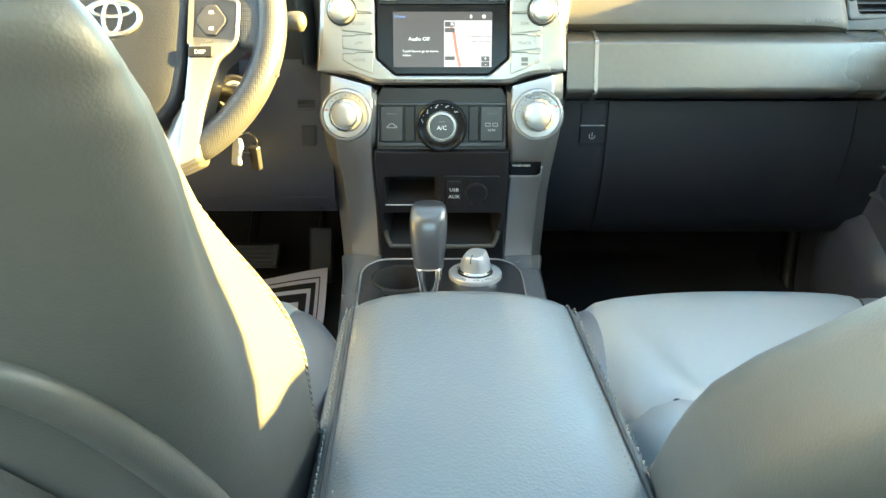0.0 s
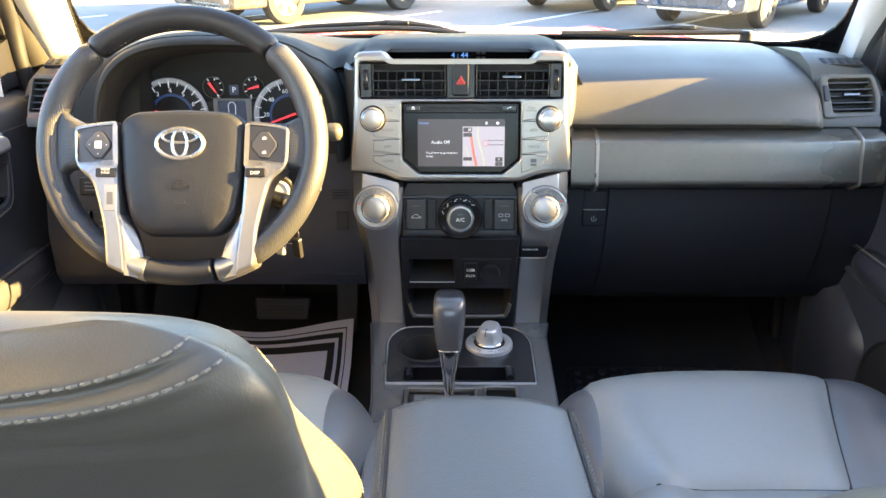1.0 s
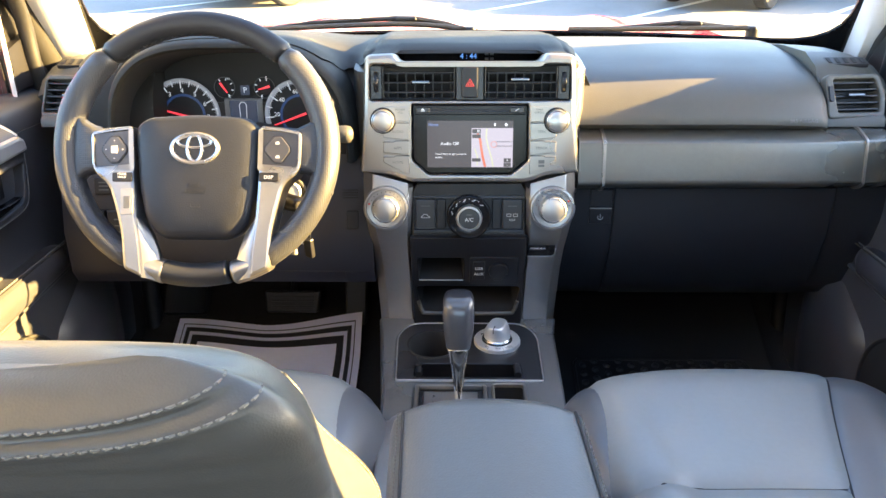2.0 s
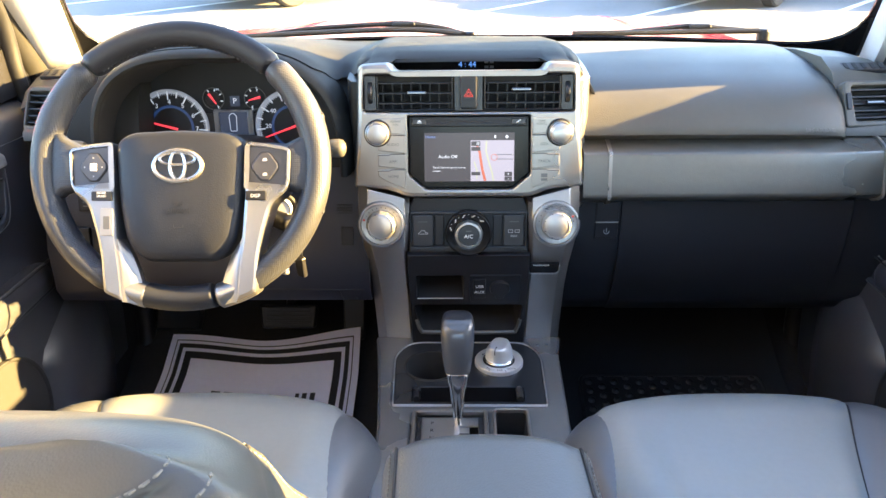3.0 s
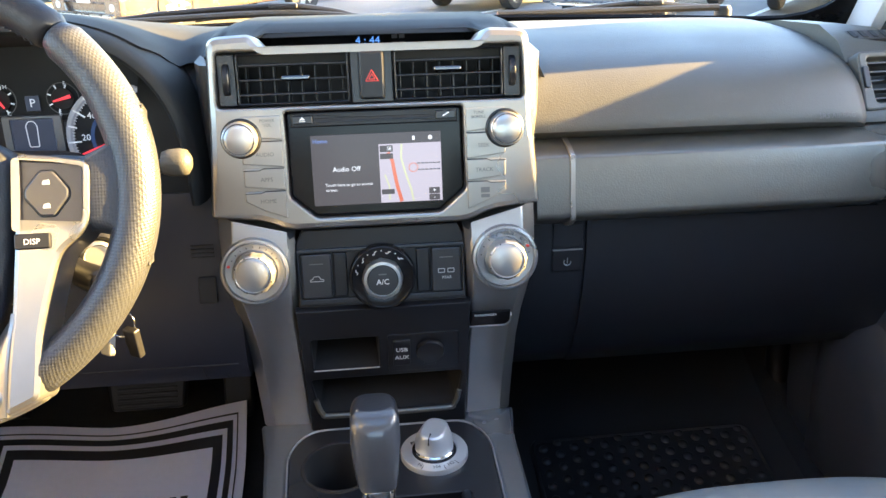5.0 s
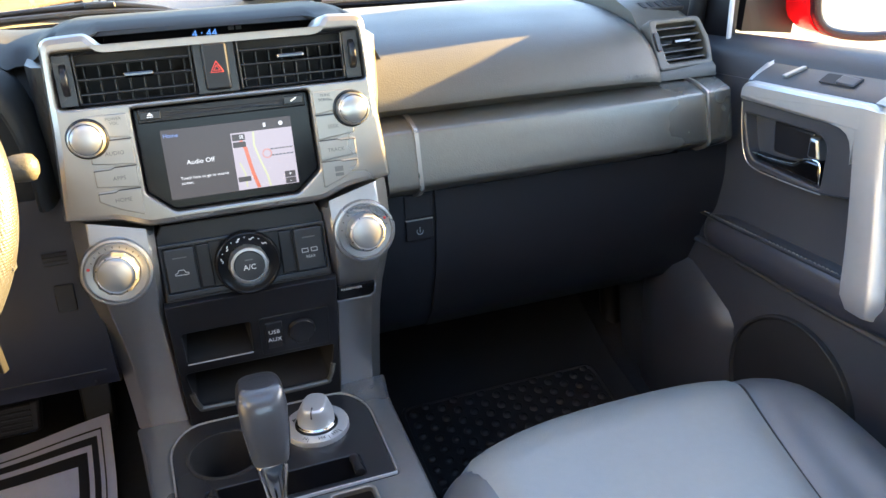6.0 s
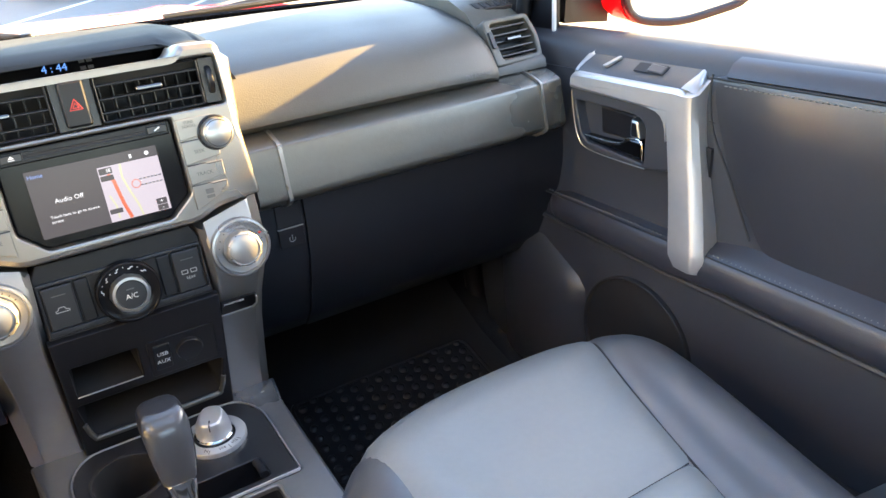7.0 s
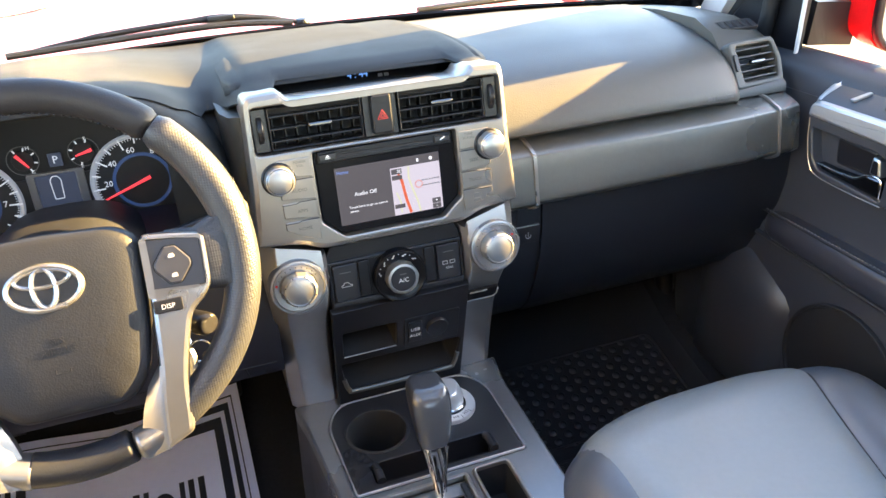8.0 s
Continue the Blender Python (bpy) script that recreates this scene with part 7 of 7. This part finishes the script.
# airbag cover
WM = WM @ Matrix.Translation((0.0045, -0.002, 0))
PADO = rounded([(-0.046, -0.119), (0.046, -0.119), (0.0685, -0.097), (0.0775, -0.050), (0.0820, 0.005), (0.0828, 0.031), (0.064, 0.0435), (0.0, 0.0465), (-0.064, 0.0435), (-0.0828, 0.031), (-0.0820, 0.005), (-0.0775, -0.050), (-0.0685, -0.097)], 0.012)
bm = B()
rings = []
for k, z in ((0.97, -0.03), (1.0, 0.002), (0.985, 0.011), (0.945, 0.0165), (0.87, 0.0195), (0.72, 0.0220), (0.50, 0.0232), (0.02, 0.0235)):
    rings.append([WM @ V((x * k, -0.020 + (y + 0.020) * k, z)) for x, y in PADO])
loft(bm, rings)
cover = part("airbag_cover", bm, WHEEL_LEATHER, sw, "soft black airbag cover", smooth=60)
EM = WM @ Matrix.Translation((0, 0.000, 0.0235))
bm = B()
sweep(bm, [EM @ V((0.0300 * math.cos(a), 0.0190 * math.sin(a), 0)) for a in [2 * math.pi * k / 48 for k in range(48)]], 0.0029, n=8, closed=True)
em = part("emblem", bm, DIAL_RING, cover, "plain chrome oval emblem")
bm = B()
sweep(bm, [EM @ V((0.0095 * math.cos(a), 0.0175 * math.sin(a), 0)) for a in [2 * math.pi * k / 32 for k in range(32)]], 0.0026, n=8, closed=True)
part("emblem_oval", bm, DIAL_RING, em)
bm = B()
sweep(bm, [EM @ V((0.022 * math.cos(a), 0.0085 + 0.0075 * math.sin(a), 0)) for a in [2 * math.pi * k / 32 for k in range(32)]], 0.0024, n=8, closed=True)
part("emblem_oval", bm, DIAL_RING, em)
lettering("SRS\nAIRBAG", 0.0085, WM @ Matrix.Translation((0, -0.052, 0.0235)), BLACK, cover, 0.0003)
bm = B()
o = rect(-0.0065, -0.077, 0.0065, -0.0685, 0.001)
plate(bm, o, 0.0006, WM, holes=[offset(o, 0.001)], z0=0.0225, ch=0.0002)
part("embossed_mark", bm, BLACK, cover)
for s in (-1, 1):
    # leather thumb rest between rim and buttons
    bm = B()
    loft(bm, [[WM @ V((s * x, y, z)) for y, z in ((y0, -0.010), (y0 - 0.004, 0.004), (y0 + 0.006, z1), (y1 - 0.006, z1), (y1 + 0.003, 0.004), (y1, -0.010))] for x, y0, y1, z1 in ((0.105, -0.030, 0.028, 0.010), (0.130, -0.026, 0.026, 0.017), (0.150, -0.030, 0.036, 0.017), (0.168, -0.046, 0.056, 0.010), (0.176, -0.056, 0.066, 0.004))])
    part("thumb_rest", bm, PERF, sw, smooth=60)
    # silver spoke: frame round the buttons running down to the rim
    SPO = [(s * x, y) for x, y in ((0.0835, 0.031), (0.112, 0.028), (0.140, 0.023), (0.138, -0.024), (0.130, -0.036), (0.116, -0.046), (0.1105, -0.064), (0.1040, -0.088), (0.0990, -0.114), (0.0980, -0.138), (0.0960, -0.157), (0.074, -0.167), (0.0685, -0.169), (0.0690, -0.160), (0.0715, -0.130), (0.0745, -0.107), (0.0770, -0.092), (0.0800, -0.050), (0.0830, -0.010))]
    SPO = rounded(SPO, [0.006, 0.004, 0.008, 0.008, 0.012, 0.015, 0.02, 0.02, 0.02, 0.02, 0.005, 0.01, 0.005, 0.01, 0.02, 0.02, 0.012, 0.02, 0.01], 3)
    KEYO = rounded([(s * 0.0835, 0.0262), (s * 0.1345, 0.0215), (s * 0.1330, -0.0245), (s * 0.0820, -0.0280)], 0.003, 3)
    bm = B()
    plate(bm, SPO, 0.036, WM, holes=[KEYO], z0=-0.016, ch=0.005, hole_ch=0.0012)
    spoke = part("spoke", bm, SPOKE, sw, "satin silver spoke", smooth=30)
    bm = B()
    facet = (((0.0772, -0.0905), (0.0752, -0.0915)), ((0.0765, -0.0960), (0.0708, -0.0975)), ((0.0735, -0.1100), (0.0630, -0.1085)), ((0.0705, -0.1320), (0.0545, -0.1310)), ((0.0690, -0.1550), (0.0475, -0.1580)), ((0.0686, -0.1685), (0.0500, -0.1735)))
    loft(bm, [[WM @ V((s * x, y, z)) for x, y, z in ((a + 0.003, b, 0.0192), (a, b, 0.0188), ((a + c) / 2, (b + d) / 2, 0.0145), (c, d, 0.0085), (c + 0.0008, d, -0.004), (a, b, -0.010))] for (a, b), (c, d) in facet])
    part("spoke_facet", bm, SPOKE, spoke, smooth=30)
    foot = rim_piece("spoke_foot", -75.5 if s > 0 else 239.5, -59.5 if s > 0 else 255.5, SPOKE, 0.0168, 16)
    foot.parent, foot.matrix_parent_inverse = spoke, Matrix.Identity(4)
    bm = B()
    plate(bm, offset(KEYO, 0.0006), 0.006, WM, z0=0.0115, ch=0.001)
    kp = part("key_pad", bm, KEYPAD, spoke, "dark grey key pad")
    bm = B()
    cx, cy = s * 0.107, -0.001
    dia = rounded([(cx - 0.016, cy + 0.003), (cx - 0.005, cy + 0.017), (cx + 0.005, cy + 0.017), (cx + 0.016, cy + 0.003), (cx + 0.016, cy - 0.003), (cx + 0.005, cy - 0.017), (cx - 0.005, cy - 0.017), (cx - 0.016, cy - 0.003)], 0.002)
    plate(bm, offset(dia, -0.0012), 0.0012, WM, z0=0.0170, ch=0.0004)
    part("rocker_gap", bm, BLACK_MATT, kp)
    bm = B()
    plate(bm, dia, 0.003, WM, z0=0.0170, ch=0.0012)
    dk = part("rocker_key", bm, KEYPAD, kp)
    bm = B()
    if s > 0:
        for yy in (0.008, -0.010):
            plate(bm, rounded([(cx - 0.003, cy + yy - 0.0015), (cx + 0.003, cy + yy - 0.0015), (cx + 0.0022, cy + yy + 0.0025), (cx - 0.002, cy + yy + 0.002)], 0.0008, 2), 0.0004, WM, z0=0.0199, ch=0.0001)
    else:
        plate(bm, rect(cx - 0.0042, cy - 0.0048, cx + 0.0042, cy + 0.0048, 0.001), 0.0012, WM, z0=0.0196, ch=0.0003)
        for dx, dy in ((0.0, 0.0115), (0.0, -0.0115), (0.011, 0.0), (-0.011, 0.0)):
            plate(bm, circle(cx + dx, cy + dy, 0.0012, 3), 0.0004, WM, z0=0.0199, ch=0.0001)
    part("symbol", bm, ICON, dk)
    bm = B()
    plate(bm, rect(s * 0.083, -0.043, s * 0.109, -0.031, 0.002), 0.0032, WM, z0=0.0192, ch=0.001)
    q = part("spoke_key", bm, BLACK, spoke)
    if s > 0:
        lettering("DISP", 0.0062, WM @ Matrix.Translation((s * 0.096, -0.0375, 0.0226)), PRINT, q, 0.0001)
    else:
        lettering("MODE\nHOLD", 0.0040, WM @ Matrix.Translation((s * 0.096, -0.0352, 0.0226)), PRINT, q, 0.0001)
        bm = B()
        plate(bm, rect(s * 0.082, -0.086, s * 0.098, -0.052, 0.002), 0.002, WM, z0=0.0198, ch=0.0006)
        sk = part("sticker", bm, SILVER, spoke, "small bright key plate with a grey mark")
        bm = B()
        plate(bm, rect(s * 0.086, -0.078, s * 0.094, -0.062, 0.001), 0.0002, WM, z0=0.0218, ch=0.00005)
        part("sticker_bar", bm, PRINT_GREY, sk)
bm = B()
lathe(bm, [(0.060, -0.075), (0.075, -0.060), (0.080, -0.03), (0.070, -0.01), (0.0, -0.008)], WM @ Matrix.Translation((0, -0.03, 0)), 40)
part("hub_back", bm, BLACK, sw, smooth=60)

col = thing("steering_column", (-0.366, -0.05, 1.02), "black steering column with stalks and ignition key", "steering column")
bm = B()
rings = []
for y, zc, w, h in ((-0.165, 1.075, 0.062, 0.055), (-0.12, 1.060, 0.075, 0.068), (-0.06, 1.040, 0.080, 0.075), (0.03, 1.01, 0.085, 0.080)):
    rings.append([V((-0.366 + w * math.copysign(abs(math.cos(t)) ** 0.7, math.cos(t)), y, zc + h * math.copysign(abs(math.sin(t)) ** 0.7, math.sin(t)))) for t in [2 * math.pi * q / 32 for q in range(32)]])
loft(bm, rings)
part("shroud", bm, DASH_LOW, col, smooth=60)
for s in (-1, 1):
    bm = B()
    end = V((-0.366 + s * 0.182, -0.118, 1.112))
    sweep(bm, smooth_path([V((-0.366 + s * 0.06, -0.115, 1.085)), V((-0.366 + s * 0.12, -0.122, 1.10)), end]), 0.0065, n=10)
    st = part("stalk", bm, BLACK, col)
    bm = B()
    lathe(bm, [(0.0105, -0.012), (0.0125, -0.006), (0.0130, 0.004), (0.0115, 0.010), (0.006, 0.0135), (0, 0.014)], basis(end, (0, 1, 0), (0, 0, 1)) if s > 0 else basis(end, (0, -1, 0), (0, 0, 1)), 24)
    part("stalk_end", bm, DASH, st, "grey stalk end", smooth=60)
IG = basis((-0.270, -0.118, 1.022), (0.94, 0.34, 0), (0, 0.25, 0.97))
bm = B()
lathe(bm, [(0.024, -0.03), (0.024, 0.004), (0.021, 0.007), (0.019, 0.006), (0.017, 0.003), (0, 0.003)], IG, 36)
ig = part("ignition_switch", bm, BLACK, col)
bm = B()
lathe(bm, [(0.0165, 0.003), (0.016, 0.006), (0.013, 0.0075), (0.0115, 0.005), (0, 0.005)], IG, 32)
part("ignition_ring", bm, KNOB, ig)
bm = B()
sweep(bm, smooth_path([V((-0.300, -0.150, 1.040)), V((-0.262, -0.185, 1.035)), V((-0.232, -0.215, 1.038))]), [0.010, 0.0105, 0.011, 0.0115, 0.012, 0.0122, 0.0125, 0.0130, 0.0135, 0.0135, 0.0135, 0.013, 0.010], n=14, flat=0.85)
part("cruise_stalk", bm, BLACK, col, "black cruise control stalk", smooth=60)
key = thing("ignition_key", (-0.25, -0.15, 0.95), "steel ignition key with fob hanging from the column", "key")
bm = B()
plate(bm, rounded([(-0.008, -0.020), (0.008, -0.020), (0.009, 0.006), (0.004, 0.016), (-0.004, 0.016), (-0.009, 0.006)], 0.003), 0.006, basis((-0.262, -0.150, 0.955), (0.75, -0.66, 0.15), (0.30, 0.1, 0.95)), ch=0.002)
part("fob", bm, KNOB, key, "bright metal fob")
bm = B()
sweep(bm, [V((-0.263, -0.118, 1.020)), V((-0.261, -0.132, 0.998)), V((-0.259, -0.146, 0.972))], 0.0022, n=8)
part("key_shaft", bm, CHROME, key)
bm = B()
c = V((-0.250, -0.150, 0.965))
sweep(bm, [c + V((0.012 * math.cos(a), 0.003 * math.sin(a), 0.012 * math.sin(a))) for a in [2 * math.pi * k / 24 for k in range(24)]], 0.0009, n=6, closed=True)
part("key_ring", bm, CHROME, key)
bm = B()
plate(bm, rounded([(-0.007, -0.022), (0.007, -0.022), (0.008, 0.01), (-0.008, 0.01)], 0.003), 0.007, basis((-0.240, -0.150, 0.952), (0.85, -0.5, 0), (-0.35, 0.1, 0.93)), ch=0.002)
part("key_head", bm, BLACK, key)

# small switches on the knee panel
for (x, z, w, h) in ((-0.585, 1.005, 0.016, 0.014), (-0.548, 1.005, 0.016, 0.014), (-0.560, 0.945, 0.022, 0.024), (-0.60, 0.945, 0.015, 0.024)):
    bm = B()
    plate(bm, rect(-w, -h, w, h, 0.002), 0.006, basis((x, -0.043 if z > 1 else -0.062, z), (1, 0, 0), (0, 0.25, 0.97)), ch=0.002)
    k = part("switch", bm, BLACK, knee)
    bm = B()
    for q in range(3):
        plate(bm, rect(-w * 0.5, -h * 0.5 + q * h * 0.42, w * 0.5, -h * 0.5 + q * h * 0.42 + 0.002), 0.0004, basis((x, -0.043 if z > 1 else -0.062, z), (1, 0, 0), (0, 0.25, 0.97)), z0=0.006, ch=0.0001)
    part("switch_bars", bm, PRINT_GREY, k)
for q in range(5):
    bm = B()
    plate(bm, rect(-0.012, -0.0008, 0.012, 0.0008), 0.002, basis((-0.190, -0.043, 0.980 + 0.0045 * q), (1, 0, 0), (0, 0.25, 0.97)), ch=0.0004)
    part("sensor_slot", bm, BLACK_MATT, knee)
bm = B()
plate(bm, rect(-0.0095, -0.0145, 0.0095, 0.0145, 0.002), 0.0025, basis((-0.187, -0.0555, 0.951), (1, 0, 0), (0, 0.28, 0.96)), ch=0.0008)
part("blank_recess", bm, BLACK_MATT, knee)
for path in (((-0.335, -0.0622, 0.862), (-0.165, -0.0622, 0.861)), ((-0.2050, -0.0622, 0.861), (-0.2020, -0.0600, 0.846), (-0.2000, -0.052, 0.838)), ((-0.1790, -0.0575, 0.846), (-0.1785, -0.050, 0.837))):
    bm = B()
    sweep(bm, path, 0.0009, n=6)
    part("panel_joint", bm, BLACK_MATT, knee)

# ---- footwells ----
def floor_z(y):
    prof = [(-0.9, 0.46), (-0.2, 0.48), (0.02, 0.495), (0.16, 0.53), (0.30, 0.60), (0.42, 0.72)]
    for (a, za), (b, zb) in zip(prof, prof[1:]):
        if y <= b:
            return za + (zb - za) * (y - a) / (b - a)
    return 0.72


def mat_point(u, v, lift=0.0):
    """On the paper mat: u from its door side to its console side, v from the seat forwards."""
    x = -0.625 + 0.405 * u + 0.012 * (v - 0.5) * (1 - u)
    y = -0.30 + 0.545 * v - 0.012 * u * v
    curl = 0.030 * max(0, (v - 0.80) / 0.2) ** 2 * max(0, (u - 0.45) / 0.55) ** 1.3 + 0.006 * math.sin(u * 7 + 1) * v
    return V((x, y, floor_z(y) + 0.016 + curl + lift))


mat = thing("paper_floor_mat", (-0.42, -0.03, 0.49), "white printed paper mat laid on the driver's carpet", "floor mat")
bm = B()
sheet(bm, [[mat_point(i / 24, j / 28) for j in range(29)] for i in range(25)], 0.0012)
sheet_ob = part("paper", bm, PAPER, mat, smooth=60)


def mat_frame(i0, i1, lift):
    """A printed rectangular line between two insets (in parts of the width)."""
    b = B()

    def loop(i):
        a, c = i, i * 0.74
        o = [(a, c), (1 - a, c), (1 - a, 1 - c), (a, 1 - c)]
        return [mat_point(u, v, lift) for u, v in dense([o[0], o[1], o[2], o[3]], 24)]
    loft(b, [loop(i0), loop(i1)], caps=False)
    return part("printed_line", b, INK, sheet_ob)


mat_frame(0.032, 0.037, 0.0014)
mat_frame(0.052, 0.074, 0.0014)
mat_frame(0.092, 0.128, 0.0014)


def mat_patch(u0, v0, u1, v1, name="printed_bar", mat_=None, lean=0.0):
    b = B()
    sheet(b, [[mat_point(u0 + (u1 - u0) * i / 3 + lean * (v0 + (v1 - v0) * j / 3 - v0), v0 + (v1 - v0) * j / 3, 0.0018) for j in range(4)] for i in range(4)], 0.0004)
    return part(name, b, mat_ or INK, sheet_ob)


# plain bars where the mat carries a maker's mark
V0, V1 = 0.655, 0.775
for u0, u1 in ((0.775, 0.800), (0.735, 0.758), (0.700, 0.720), (0.560, 0.580), (0.520, 0.545), (0.455, 0.475), (0.415, 0.435)):
    mat_patch(u0, V0, u1, V1)
mat_patch(0.28, V0, 0.325, V1)
mat_patch(0.345, V0, 0.385, V1)
bm = B()
ou = [(0.635 + 0.045 * math.cos(a), 0.71 + 0.045 * math.sin(a)) for a in [2 * math.pi * k / 28 for k in range(28)]]
iu = [(0.635 + 0.028 * math.cos(a), 0.71 + 0.028 * math.sin(a)) for a in [2 * math.pi * k / 28 for k in range(28)]]
loft(bm, [[mat_point(u, v, 0.0018) for u, v in ou], [mat_point(u, v, 0.0018) for u, v in iu]], caps=False)
part("printed_ring", bm, INK, sheet_ob)

rub = thing("rubber_floor_mat", (0.42, 0.0, 0.49), "black rubber all-weather mat with raised studs", "floor mat")


def rub_point(x, y, lift=0.0):
    return V((x, y, floor_z(y) + 0.012 + lift))


bm = B()
sheet(bm, [[rub_point(0.185 + 0.44 * i / 12, -0.42 + 0.72 * j / 20, 0.012 * (1 if i in (0, 12) or j in (0, 20) else 0)) for j in range(21)] for i in range(13)], 0.006)
rb = part("mat_body", bm, RUBBER, rub, smooth=60)
bm = B()
fr = [(0.225, -0.02), (0.585, -0.02), (0.585, 0.165), (0.225, 0.165)]
sweep(bm, [rub_point(x, y, 0.002) for x, y in dense(rounded(fr, 0.02, 3), 3)], 0.004, n=6, closed=True)
sweep(bm, [rub_point(x, y, 0.002) for x, y in dense(rounded([(0.225, -0.34), (0.585, -0.34), (0.585, -0.05), (0.225, -0.05)], 0.02, 3), 3)], 0.004, n=6, closed=True)
part("raised_rim", bm, RUBBER, rb)
stud_bm = B()
lathe(stud_bm, [(0.0075, 0.0), (0.0068, 0.003), (0.004, 0.0046), (0, 0.005)], I4, 10)
stud_me = finish("stud", stud_bm, RUBBER, 60)
for i in range(14):
    for j in range(16):
        y = 0.150 - 0.0225 * j + 0.011 * (i % 2)
        x = 0.243 + 0.0250 * i
        if -0.05 < y < -0.022:
            continue
        o = new("stud", stud_me)
        o.parent = rb
        o.matrix_basis = Matrix.Translation(rub_point(x, y, 0.0)) @ Matrix.Rotation(radians(10 if y > 0.02 else 2), 4, "X")
ped = thing("brake_pedal", (-0.365, 0.24, 0.62), "black rubber-covered brake pedal", "pedal", "pedals")
PM = basis((-0.365, 0.235, 0.645), (1, 0, 0), (0, 0.42, 0.90))
bm = B()
plate(bm, rounded([(-0.055, -0.026), (0.055, -0.026), (0.060, 0.022), (-0.060, 0.022)], 0.008), 0.014, PM, ch=0.005)
pp = part("pedal_pad", bm, RUBBER, ped)
for k in range(5):
    bm = B()
    plate(bm, rect(-0.045, -0.018 + 0.008 * k, 0.045, -0.0145 + 0.008 * k, 0.001), 0.003, PM, z0=0.0135, ch=0.001)
    part("tread_bar", bm, RUBBER, pp)
bm = B()
sweep(bm, smooth_path([PM @ V((0, 0, 0)), V((-0.365, 0.32, 0.72)), V((-0.365, 0.36, 0.86)), V((-0.365, 0.33, 1.02))]), 0.010, n=8)
part("pedal_arm", bm, BLACK, ped)
acc = thing("accelerator_pedal", (-0.245, 0.25, 0.58), "narrow black rubber accelerator pedal", "pedal", "pedals")
PM = basis((-0.235, 0.27, 0.635), (1, 0, 0), (0, 0.40, 0.92))
bm = B()
plate(bm, rounded([(-0.022, -0.06), (0.022, -0.06), (0.024, 0.05), (-0.024, 0.05)], 0.008), 0.012, PM, ch=0.004)
part("pedal_pad", bm, RUBBER, acc)
bm = B()
sweep(bm, smooth_path([PM @ V((0, 0.03, 0)), V((-0.235, 0.36, 0.74)), V((-0.235, 0.40, 0.95))]), 0.008, n=8)
part("pedal_arm", bm, BLACK, acc)
ftr = thing("foot_rest", (-0.60, 0.30, 0.55), "black plastic foot rest", "foot rest")
bm = B()
loft(bm, [[V((x, y, z)) for x in (-0.66, -0.57)] + [V((x, y + 0.02, z - 0.02)) for x in (-0.57, -0.66)] for y, z in ((0.26, 0.60), (0.32, 0.66), (0.37, 0.73))])
part("rest_pad", bm, RUBBER, ftr)
# seat belt buckles beside the console
for s, x, lift in ((-1, -0.101, 0.024), (1, 0.158, -0.05)):
    bk = thing("seat_belt_buckle", (x, -0.64, 0.76 + lift), "black seat belt buckle with a red button", "buckle", "seat belt buckles")
    M = basis((x, -0.645, 0.80 + lift), (0.9, -0.43 * s, 0), (0, 0.35, 0.93))
    bm = B()
    plate(bm, rect(-0.013, -0.05, 0.013, 0.028, 0.004), 0.020, M, z0=-0.01, ch=0.004)
    part("buckle_body", bm, BLACK, bk)
    bm = B()
    plate(bm, rect(-0.010, 0.0285, 0.010, 0.034, 0.001), 0.013, M, z0=-0.0065, ch=0.001)
    part("release_button", bm, RED, bk, "red release button")
    bm = B()
    sweep(bm, [M @ V((0, -0.045, 0)), V((x, -0.66, 0.72)), V((x, -0.68, 0.60)), V((x, -0.69, 0.465))], 0.009, n=8)
    part("buckle_stalk", bm, BLACK, bk)
